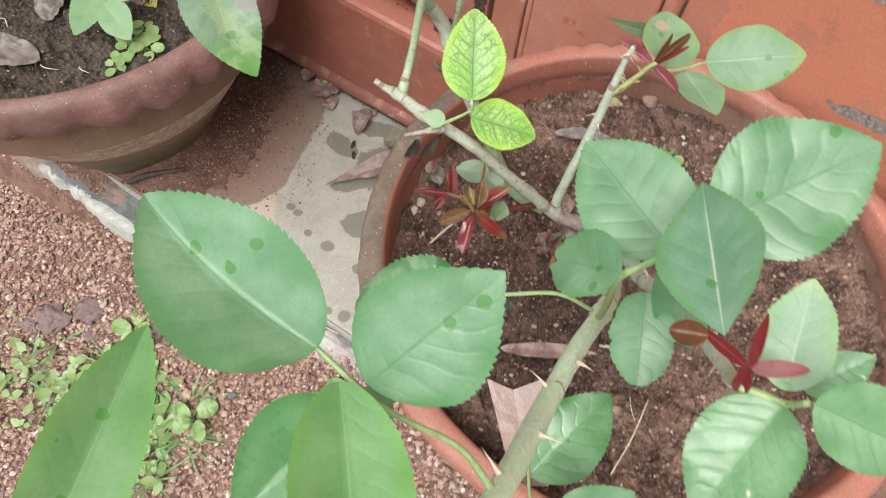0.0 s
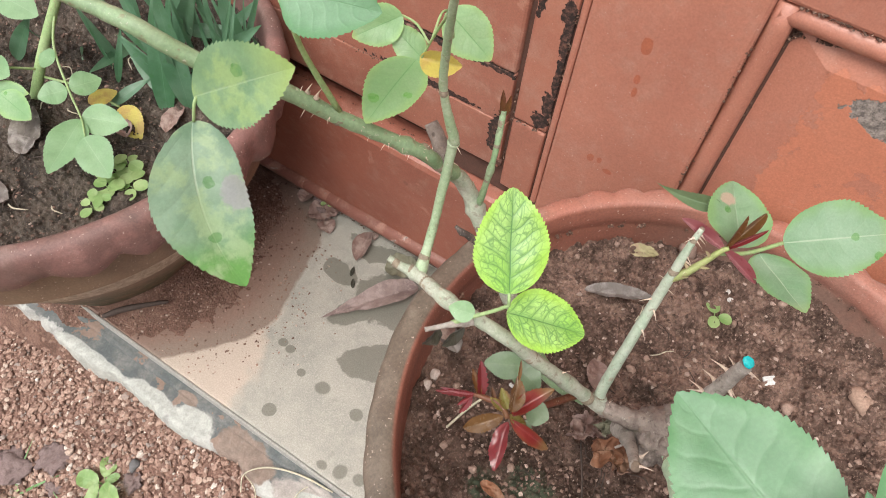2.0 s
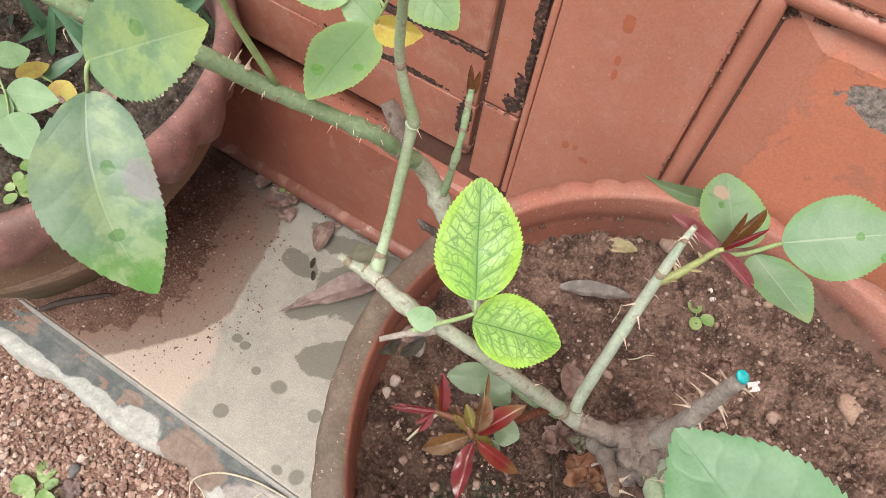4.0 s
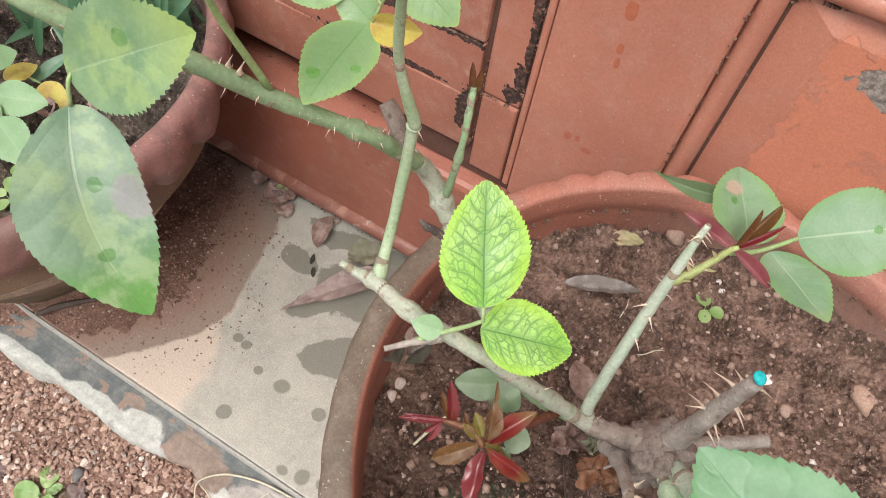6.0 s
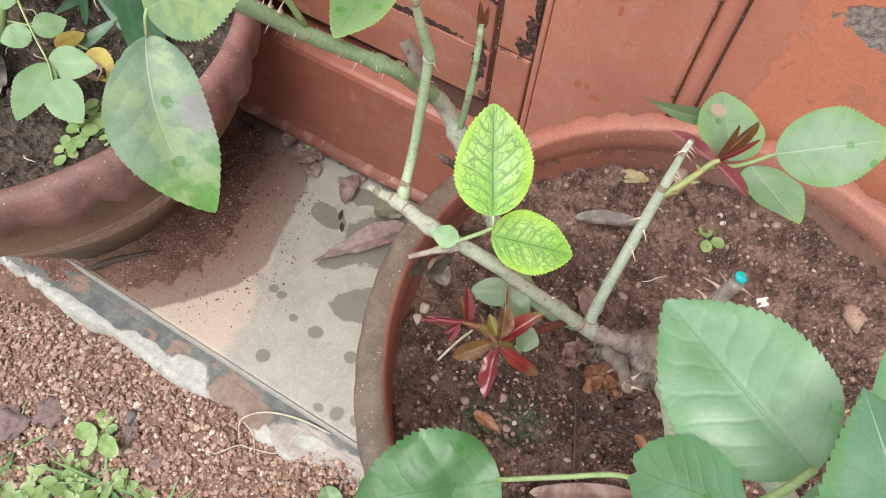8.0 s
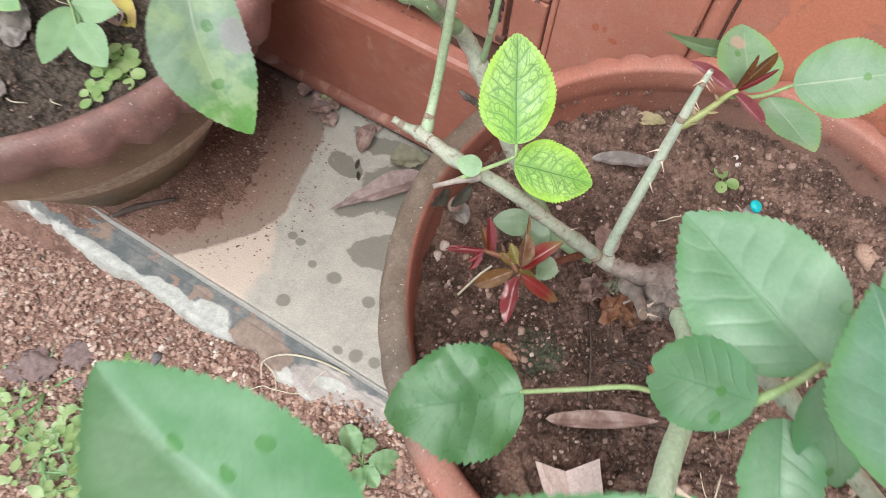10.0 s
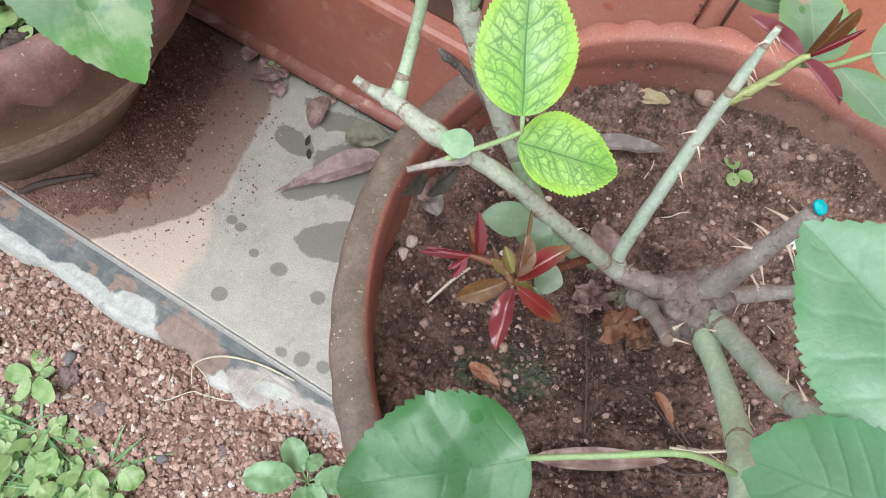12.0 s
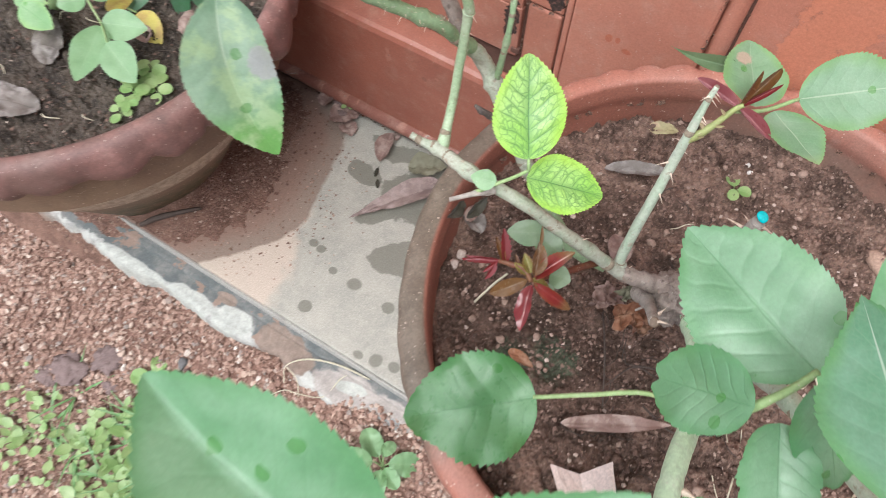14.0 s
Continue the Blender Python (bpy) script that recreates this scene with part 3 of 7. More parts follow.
LEAF_BRONZE = leaf_material("bronze young leaf", (0.1, 0.032, 0.012), (0.17, 0.085, 0.026), (0.28, 0.16, 0.07), rough=0.24, wet=0.0, ribs=0.5, gloss=0.6, mid_vein=0.35)
LEAF_OLIVE = leaf_material("olive young leaf", (0.15, 0.13, 0.035), (0.24, 0.22, 0.06), (0.3, 0.14, 0.06), rough=0.28, wet=0.0, ribs=0.5, gloss=0.4, margin=(0.17, 0.04, 0.02))
LEAF_PURPLE = leaf_material("folded purple bud leaf", (0.24, 0.05, 0.065), (0.38, 0.17, 0.18), (0.36, 0.1, 0.09), rough=0.3, wet=0.0, ribs=0.2)
LEAF_WEED = leaf_material("weed leaf", (0.19, 0.345, 0.1), (0.39, 0.51, 0.23), (0.4, 0.52, 0.25), wet=0.0, ribs=0.4)
LEAF_SMALL = leaf_material("small rose leaf", (0.17, 0.32, 0.14), (0.25, 0.42, 0.21), (0.31, 0.46, 0.26), wet=0.3, sheen=0.25, ribs=0.4)
LEAF_DULL = leaf_material("dull green leaf", (0.09, 0.155, 0.07), (0.15, 0.22, 0.115), (0.16, 0.22, 0.11), wet=0.2, ribs=0.2)
LEAF_DRY = leaf_material("dry leaf", (0.2, 0.12, 0.1), (0.34, 0.235, 0.205), (0.18, 0.11, 0.09), rough=0.8, wet=0.0, blotch=(0.4, 0.31, 0.27), passes=0.1, sheen=0.0, ribs=0.4, gloss=0.0)
LEAF_MAUVE = leaf_material("mauve dry leaf", (0.2, 0.145, 0.135), (0.38, 0.29, 0.265), (0.12, 0.08, 0.08), rough=0.7, wet=0.0, blotch=(0.36, 0.28, 0.26), passes=0.1, sheen=0.0, ribs=0.4, gloss=0.0)
LEAF_RUST = leaf_material("rusty dead leaf", (0.16, 0.06, 0.03), (0.28, 0.12, 0.06), (0.12, 0.05, 0.03), rough=0.8, wet=0.0, blotch=(0.34, 0.2, 0.13), passes=0.1, ribs=0.4, gloss=0.0)
LEAF_GREYDRY = leaf_material("grey dry leaf", (0.1, 0.083, 0.074), (0.22, 0.19, 0.17), (0.07, 0.055, 0.05), rough=0.7, wet=0.0, passes=0.1, blotch=(0.3, 0.27, 0.25), ribs=0.4, gloss=0.0)
LEAF_STRAW = leaf_material("pale yellow dry leaf", (0.34, 0.3, 0.15), (0.5, 0.45, 0.26), (0.3, 0.22, 0.12), rough=0.75, wet=0.0, passes=0.1, sheen=0.0, blotch=(0.36, 0.24, 0.17), ribs=0.4, gloss=0.0)
LEAF_OLIVEDRY = leaf_material("olive dry leaf", (0.17, 0.165, 0.11), (0.28, 0.27, 0.19), (0.2, 0.19, 0.13), rough=0.75, wet=0.0, passes=0.1, sheen=0.0, ribs=0.5, gloss=0.0)
LEAF_WET = leaf_material("wet rotting leaf", (0.03, 0.035, 0.022), (0.075, 0.07, 0.055), (0.04, 0.04, 0.03), rough=0.4, wet=0.0)
GRASS = leaf_material("grass blade", (0.12, 0.27, 0.085), (0.22, 0.38, 0.16), (0.3, 0.43, 0.23), wet=0.2, ribs=0.0)
GRASS_DARK = leaf_material("broad grass blade", (0.06, 0.165, 0.075), (0.13, 0.255, 0.155), (0.17, 0.3, 0.19), wet=0.3, ribs=0.0)
STEM = stem_material("green rose stem", (0.21, 0.32, 0.17), (0.34, 0.4, 0.28), (0.15, 0.13, 0.09), bark=0.35)
STEM_SLIM = stem_material("pale green shoot", (0.27, 0.37, 0.22), (0.4, 0.45, 0.33), (0.2, 0.17, 0.11), bark=0.3, brown=0.4)
STEM_ARCH = stem_material("olive green cane", (0.195, 0.285, 0.155), (0.3, 0.355, 0.235), (0.2, 0.15, 0.09), bark=0.22, brown=0.5)
STEM_GREEN = stem_material("smooth green cane", (0.44, 0.58, 0.4), (0.57, 0.65, 0.52), (0.38, 0.46, 0.33), bark=0.12, brown=0.1)
STEM_FRESH = stem_material("fresh green stalk", (0.25, 0.36, 0.15), (0.37, 0.43, 0.25), (0.28, 0.24, 0.13), bark=0.15, brown=0.3)
STEM_SPROUT = stem_material("olive green shoot", (0.25, 0.29, 0.1), (0.36, 0.37, 0.19), (0.2, 0.15, 0.07), bark=0.2, brown=0.5)
STEM_GREY = stem_material("grey-green bark", (0.3, 0.38, 0.28), (0.43, 0.46, 0.38), (0.19, 0.13, 0.1), bark=0.5)
STEM_OLD = stem_material("grey-green scarred bark", (0.26, 0.325, 0.23), (0.37, 0.37, 0.305), (0.17, 0.11, 0.085), rough=0.7, bark=0.62, deep=0.6)
STEM_BROWN = stem_material("brown woody bark", (0.14, 0.105, 0.09), (0.29, 0.235, 0.205), (0.06, 0.04, 0.033), rough=0.85, bark=0.6, deep=0.9)
STEM_DEAD = stem_material("dark dead wood", (0.07, 0.058, 0.052), (0.15, 0.125, 0.11), (0.035, 0.027, 0.022), rough=0.9, bark=0.6, deep=0.9)
STEM_TAN = stem_material("pale dead bark", (0.22, 0.185, 0.165), (0.35, 0.31, 0.275), (0.1, 0.072, 0.06), rough=0.9, bark=0.6, deep=0.9)
STEM_RED = stem_material("young red stalk", (0.11, 0.028, 0.016), (0.16, 0.09, 0.03), (0.08, 0.018, 0.012), bark=0.3)
THORN = plain_material("thorn", (0.5, 0.38, 0.29), (0.68, 0.57, 0.47), 300, 0.45)
CUT = plain_material("cut wood", (0.26, 0.19, 0.14), (0.14, 0.1, 0.075), 400, 0.85)
DOOR = paint_material("door paint", (0.39, 0.163, 0.112), (0.335, 0.136, 0.094), 0.6, stains=((0.132, 0.335, 0.0036, 0.006), (0.1335, 0.311, 0.0022, 0.0038), (0.1345, 0.301, 0.0018, 0.004), (0.1225, 0.2345, 0.0026, 0.0035), (0.129, 0.2355, 0.002, 0.003), (0.137, 0.229, 0.0035, 0.0022)))
DOOR_WORN = paint_material("peeling door paint", (0.395, 0.163, 0.11), (0.33, 0.132, 0.09), 0.6, wear=0.09, patches=((0.268, 0.349, 0.026, 0.011), (0.296, 0.356, 0.024, 0.011), (0.34, 0.268, 0.03, 0.006)), rot=((0.0525, 0.3, 0.004, 0.04), (-0.05, 0.285, 0.06, 0.008)), coat=(0.224, 0.362))
DOOR_STRIP = paint_material("rotten strip paint", (0.35, 0.14, 0.093), (0.28, 0.11, 0.075), 0.7, rot=((0.0775, 0.238, 0.0075, 0.008), (0.081, 0.254, 0.0055, 0.014), (0.083, 0.28, 0.0035, 0.022), (0.082, 0.312, 0.0042, 0.022), (0.079, 0.33, 0.005, 0.01), (0.06, 0.35, 0.004, 0.03)))
DOOR_SILL = paint_material("sill paint", (0.31, 0.112, 0.075), (0.245, 0.085, 0.057), 0.6, wear=0.05, worn=(0.3, 0.23, 0.2))
DOOR_FOOT = paint_material("worn foot paint", (0.235, 0.092, 0.066), (0.18, 0.07, 0.052), 0.8, wear=0.14, worn=(0.4, 0.31, 0.27))
# left leaf: darker base colour than DOOR, with grime, chips and rot
DOOR_LEFT = paint_material("darker grimy door paint", (0.3, 0.118, 0.08), (0.22, 0.085, 0.058), 0.9, wear=0.06, worn=(0.16, 0.11, 0.09), rot=((-0.06, 0.267, 0.12, 0.004), (-0.12, 0.29, 0.06, 0.012), (-0.02, 0.225, 0.05, 0.003), (0.046, 0.21, 0.006, 0.02)))
# shade of the door's gaps put into a dark brown; the flake shares it
SHADE_BROWN = plain_material("shade brown", (0.045, 0.022, 0.016), (0.13, 0.06, 0.042), 90, 0.95)
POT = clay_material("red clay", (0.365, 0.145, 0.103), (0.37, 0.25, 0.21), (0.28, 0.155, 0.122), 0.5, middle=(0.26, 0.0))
POT_OLD = clay_material("mossy red clay", (0.25, 0.125, 0.11), (0.3, 0.205, 0.18), (0.12, 0.072, 0.06), 0.85, old=True)
SOIL = earth_material("potting soil", (0.075, 0.045, 0.034), (0.255, 0.16, 0.124), (0.39, 0.272, 0.216), 1.5, 0.82, darker=((0.165, -0.035, 0.055), (0.205, -0.07, 0.05), (0.17, 0.03, 0.035), (0.25, -0.03, 0.03)), algae=((0.198, -0.057, 0.016), (0.178, -0.066, 0.01)))
SOIL_GREY = earth_material("grey potting soil", (0.032, 0.025, 0.02), (0.105, 0.083, 0.066), (0.21, 0.175, 0.145), 1.4, 0.62)
DIRT = earth_material("wet red dirt", (0.14, 0.078, 0.058), (0.225, 0.13, 0.098), (0.31, 0.2, 0.155), 1.4, 0.8)
GROUND = earth_material("gravel bed", (0.19, 0.108, 0.083), (0.275, 0.165, 0.128), (0.37, 0.24, 0.19), 1.2)
GRAVEL = stones_material("gravel", (0.0, (0.115, 0.065, 0.05)), (0.14, (0.215, 0.127, 0.1)), (0.45, (0.325, 0.207, 0.162)), (0.76, (0.415, 0.285, 0.226)), (0.82, (0.25, 0.215, 0.195)), (0.9, (0.45, 0.33, 0.265)), (0.97, (0.54, 0.44, 0.37)), (1.0, (0.6, 0.56, 0.51)))
CRUMB = stones_material("soil crumbs", (0.0, (0.045, 0.027, 0.021)), (0.5, (0.13, 0.08, 0.063)), (0.88, (0.24, 0.16, 0.13)), (0.96, (0.38, 0.28, 0.235)), (1.0, (0.58, 0.48, 0.42)))
DIRT_GRAIN = stones_material("dirt grains", (0.0, (0.1, 0.055, 0.042)), (0.6, (0.22, 0.13, 0.097)), (0.93, (0.36, 0.24, 0.19)), (1.0, (0.55, 0.45, 0.38)))
PEBBLE = plain_material("pebble", (0.2, 0.13, 0.1), (0.36, 0.25, 0.2), 220, 0.85)
PEBBLE_BROWN = plain_material("brown stone", (0.24, 0.15, 0.11), (0.37, 0.25, 0.19), 180, 0.85)
QUARTZ = plain_material("quartz", (0.42, 0.42, 0.41), (0.62, 0.62, 0.6), 220, 0.3)
PEBBLE_PALE = plain_material("pinkish pebble", (0.34, 0.26, 0.225), (0.56, 0.47, 0.42), 220, 0.8)
PEBBLE_WHITE = plain_material("white pebble", (0.45, 0.42, 0.39), (0.72, 0.69, 0.66), 260, 0.5)
PEBBLE_DARK = plain_material("dark grey stone", (0.08, 0.08, 0.08), (0.16, 0.15, 0.15), 250, 0.7)
TEAL = plain_material("turquoise sealant", (0.0, 0.36, 0.4), (0.01, 0.5, 0.52), 500, 0.25, 0.5)
CLOD = plain_material("clod", (0.12, 0.085, 0.08), (0.23, 0.165, 0.155), 160, 0.95, 0.8)
STRAW = plain_material("straw", (0.4, 0.36, 0.26), (0.56, 0.52, 0.4), 300, 0.7)
TWIG = plain_material("dead twig", (0.035, 0.024, 0.019), (0.095, 0.068, 0.056), 260, 0.85)
PETAL = plain_material("dry petal", (0.56, 0.43, 0.39), (0.72, 0.6, 0.55), 180, 0.65, 0.3, 0.2)


# tide line of the washed-in dirt on the tile: (y, x)
FILM = ((-0.062, -0.135), (-0.029, -0.107), (0.003, -0.085), (0.027, -0.077), (0.057, -0.085), (0.086, -0.092), (0.122, -0.099), (0.141, -0.109), (0.157, -0.138))


def tide(y):
    return float(np.interp(y, [a for a, _ in FILM], [b for _, b in FILM]))


def tile_material():
    """Stone tile: speckle, wet stains with dry islands, drop marks, a film of red dirt towards the dirt heap."""
    k = Mat("paving tile", 0.5)
    at = k.place()
    x, y, _ = k.xyz(at)
    base = k.mix(k.step(k.noise(30, 5, 0.6), 0.3, 0.7), (0.37, 0.352, 0.306), (0.295, 0.288, 0.252))
    base = k.mix(k.math("MULTIPLY", k.step(k.noise(600, 3, 0.7), 0.5, 0.7), 0.35), base, (0.56, 0.505, 0.45))
    base = k.mix(k.math("MULTIPLY", k.step(k.noise(130, 5, 0.7), 0.45, 0.7), 0.45), base, (0.44, 0.42, 0.36))
    base = k.mix(k.math("MULTIPLY", k.step(k.noise(85, 5, 0.7), 0.55, 0.72), 0.5), base, (0.235, 0.225, 0.19))
    bend = k.math("MULTIPLY_ADD", k.noise(24, 5, 0.6), 0.06, -0.03)
    # dry pinkish powder beside the heap, then the wet brown film with its tide line
    line = k.math("ADD", x, bend)
    tide = k.ramp(k.math("MULTIPLY_ADD", y, 4.0, 0.28), *[(4 * b + 0.28, (a + 0.2) * 5) for b, a in FILM])
    tide = k.math("MULTIPLY_ADD", tide, 0.2, -0.2)
    past = k.math("ADD", k.math("SUBTRACT", x, tide), k.math("MULTIPLY_ADD", k.noise(60, 4, 0.6), 0.012, -0.006))
    dry = k.math("SUBTRACT", 1.0, k.step(k.math("ADD", line, k.math("MULTIPLY", y, 0.3)), -0.078, -0.062))
    base = k.mix(k.math("MULTIPLY", dry, 0.75), base, (0.52, 0.42, 0.342))
    film = k.math("SUBTRACT", 1.0, k.step(past, -0.003, 0.0015))
    thick = k.math("SUBTRACT", 1.0, k.step(k.math("ADD", past, k.math("MULTIPLY_ADD", k.noise(45, 5, 0.65), 0.03, -0.015)), -0.036, -0.008))
    mud = k.mix(k.noise(260, 4, 0.7), k.mix(thick, (0.175, 0.128, 0.1), (0.17, 0.1, 0.076)), k.mix(thick, (0.255, 0.192, 0.154), (0.255, 0.158, 0.122)))
    base = k.mix(k.math("MULTIPLY", film, 0.93), base, mud)

    def blot(cx, cy, rx, ry, turn, soft, warp):
        c, s = math.cos(turn), math.sin(turn)
        dx, dy = k.math("SUBTRACT", x, cx), k.math("SUBTRACT", y, cy)
        a = k.math("DIVIDE", k.math("ADD", k.math("MULTIPLY", dx, c), k.math("MULTIPLY", dy, s)), rx)
        b = k.math("DIVIDE", k.math("SUBTRACT", k.math("MULTIPLY", dy, c), k.math("MULTIPLY", dx, s)), ry)
        d = k.math("SQRT", k.math("ADD", k.math("MULTIPLY", a, a), k.math("MULTIPLY", b, b)))
        d = k.math("ADD", d, k.math("MULTIPLY_ADD", k.noise(75, 3, 0.5), 2 * warp, -warp))
        return k.math("SUBTRACT", 1.0, k.step(d, 1 - soft, 1 + soft))

    wet = None
    for args in ((0.008, 0.118, 0.05, 0.033, 0.5, 0.04, 0.3), (-0.062, 0.107, 0.021, 0.011, -0.1, 0.05, 0.4), (-0.02, 0.085, 0.032, 0.013, 1.0, 0.05, 0.35), (-0.05, 0.142, 0.03, 0.009, -0.25, 0.05, 0.5), (-0.01, 0.15, 0.05, 0.014, 0.1, 0.05, 0.4), (0.034, 0.052, 0.044, 0.019, 0.55, 0.04, 0.25),
                 (-0.057, 0.015, 0.0048, 0.0042, 0, 0.1, 0.15), (-0.047, 0.0135, 0.0048, 0.0042, 0.4, 0.1, 0.15), (-0.024, 0.001, 0.0042, 0.0038, 0, 0.1, 0.15),
                 (0.001, 0.0, 0.007, 0.006, 0.3, 0.15, 0.2), (-0.024, -0.042, 0.0066, 0.006, 0.2, 0.08, 0.15), (0.041, -0.003, 0.0062, 0.0058, 0, 0.1, 0.15),
                 (0.06, -0.05, 0.006, 0.006, 0, 0.2, 0.3), (0.077, -0.047, 0.0055, 0.005, 0, 0.15, 0.2), (0.044, -0.054, 0.005, 0.0035, 0, 0.2, 0.3)):
        b = blot(*args)
        wet = b if wet is None else k.math("MAXIMUM", wet, b)
    island = blot(-0.036, 0.13, 0.013, 0.008, 0.9, 0.06, 0.4)
    wet = k.math("MULTIPLY", wet, k.math("SUBTRACT", 1.0, island))
    base = k.mix(k.math("MULTIPLY", wet, 0.76), base, (0.135, 0.132, 0.105))
    k.colour(base, 0.3, 800.0)
    k.rough(k.math("MULTIPLY_ADD", wet, -0.18, 0.62))
    return k.bump(k.noise(350, 5, 0.65), 0.2, 0.0008).m


WHITE, SAND, CHALK = (0.47, 0.475, 0.435), (0.26, 0.195, 0.158), (0.4, 0.36, 0.33)
LEDGE = ((-0.2, -0.0935, 0.05, 0.0085, 0.0, WHITE), (-0.128, -0.0905, 0.032, 0.0105, 0.05, WHITE), (-0.08, -0.085, 0.026, 0.0125, 0.15, WHITE), (-0.02, -0.082, 0.031, 0.017, -0.1, SAND), (0.05, -0.083, 0.034, 0.0155, 0.1, CHALK), (0.052, -0.079, 0.016, 0.006, 0.2, WHITE), (0.098, -0.083, 0.034, 0.0165, 0.0, CHALK), (0.1, -0.088, 0.02, 0.007, 0.0, (0.28, 0.29, 0.285)),
         (-0.095, -0.0715, 0.012, 0.005, 0.1, SAND), (0.16, -0.087, 0.04, 0.012, 0.0, WHITE), (-0.36, -0.09, 0.05, 0.01, 0.0, SAND), (0.27, -0.09, 0.05, 0.01, 0.0, SAND))


def mortar_material():
    """Broken render: white limewash, blue-grey cement and pinkish sand in patches."""
    k = Mat("broken mortar", 0.85)
    n = k.noise(22, 5, 0.6, None, 0.4)
    x, y, z = k.xyz()
    grey = k.mix(k.step(k.noise(50, 5, 0.65), 0.4, 0.7), (0.1, 0.112, 0.112), (0.19, 0.185, 0.175))
    base = k.mix(k.step(n, 0.56, 0.575), grey, (0.235, 0.165, 0.13))
    plaster = k.mix(k.step(k.noise(45, 5, 0.65), 0.42, 0.6), (0.43, 0.425, 0.395), (0.27, 0.265, 0.25))
    outer = k.math("SUBTRACT", 1.0, k.step(k.math("ADD", y, k.math("MULTIPLY_ADD", k.noise(34, 5, 0.65), 0.03, -0.015)), -0.0875, -0.0855))
    base = k.mix(outer, base, plaster)
    base = k.mix(k.math("SUBTRACT", 1.0, k.step(k.math("ADD", x, k.math("MULTIPLY_ADD", k.noise(30, 5, 0.6), 0.06, -0.03)), -0.33, -0.29)), base, (0.26, 0.19, 0.15))
    for cx, cy, rx, ry, turn, col in LEDGE:
        c, s = math.cos(turn), math.sin(turn)
        dx, dy = k.math("SUBTRACT", x, cx), k.math("SUBTRACT", y, cy)
        a = k.math("DIVIDE", k.math("ADD", k.math("MULTIPLY", dx, c), k.math("MULTIPLY", dy, s)), rx)
        b = k.math("DIVIDE", k.math("SUBTRACT", k.math("MULTIPLY", dy, c), k.math("MULTIPLY", dx, s)), ry)
        d = k.math("ADD", k.math("SQRT", k.math("ADD", k.math("MULTIPLY", a, a), k.math("MULTIPLY", b, b))), k.math("MULTIPLY_ADD", k.noise(55, 5, 0.6), 0.9, -0.45))
        spot = k.math("SUBTRACT", 1.0, k.step(d, 0.9, 1.06))
        base = k.mix(spot, base, k.mix(k.step(k.noise(110, 5, 0.7), 0.35, 0.7), tuple(0.72 * v for v in col), col))
    base = k.mix(k.math("MULTIPLY", k.step(k.noise(160, 4, 0.7), 0.52, 0.75), 0.3), base, (0.26, 0.24, 0.21))
    k.colour(base, 0.22, 500.0)
    return k.bump(k.noise(180, 6, 0.7), 0.6, 0.002).m


TILE, MORTAR = tile_material(), mortar_material()


# ---- ground, slab and door ----
def ground_z(x, y):
    """Gravel: slopes gently down and away from the slab."""
    z = -0.03 + 0.1 * max(-0.6, min(x, 0.4)) + 0.42 * (max(y, -0.36) + 0.092 if y < -0.092 else 0)
    return z


def lines(inner, step, outer):
    """Grid lines: fine inside, widening to the horizon."""
    lo, hi = inner
    mid = list(np.arange(lo, hi, step))
    grow = [0.03, 0.08, 0.2, 0.5, 1.2, 3, 8, 20, 60, outer]
    return [lo - g for g in reversed(grow)] + mid + [hi + g for g in grow]


def build_ground():
    xs, ys = lines((-0.62, 0.6), 0.008, 200), lines((-0.5, -0.05), 0.008, 200)
    verts = [(x, y, ground_z(x, y) + 0.004 * noise.noise(Vector((x * 14, y * 14, 0))) + 0.003 * noise.noise(Vector((x * 60, y * 60, 3)))) for y in ys for x in xs]
    w = len(xs)
    faces = [(j * w + i, j * w + i + 1, (j + 1) * w + i + 1, (j + 1) * w + i) for j in range(len(ys) - 1) for i in range(w - 1)]
    tagged(put("ground", mesh(verts, faces), GROUND), "reddish sandy ground under loose pink gravel", "ground", kind="structure")
    rng = np.random.default_rng(5)
    n = 46000
    c = np.c_[rng.uniform(-0.56, 0.42, n), rng.uniform(-0.46, -0.078, n), np.zeros(n)]
    r = 0.00105 + 0.0021 * rng.random(n) ** 2.0
    big = rng.random(n) < 0.02
    r[big] *= 1.6
    for i in range(n):
        c[i, 2] = ground_z(c[i, 0], c[i, 1]) + 0.004 * noise.noise(Vector((c[i, 0] * 14, c[i, 1] * 14, 0))) + r[i] * 0.35 + 0.003 * rng.random()
    tagged(put("gravel", rocks(c, r, 0.66, 6, 0.34, False), GRAVEL), "loose pink and tan gravel covering the ground", "gravel", kind="stuff")


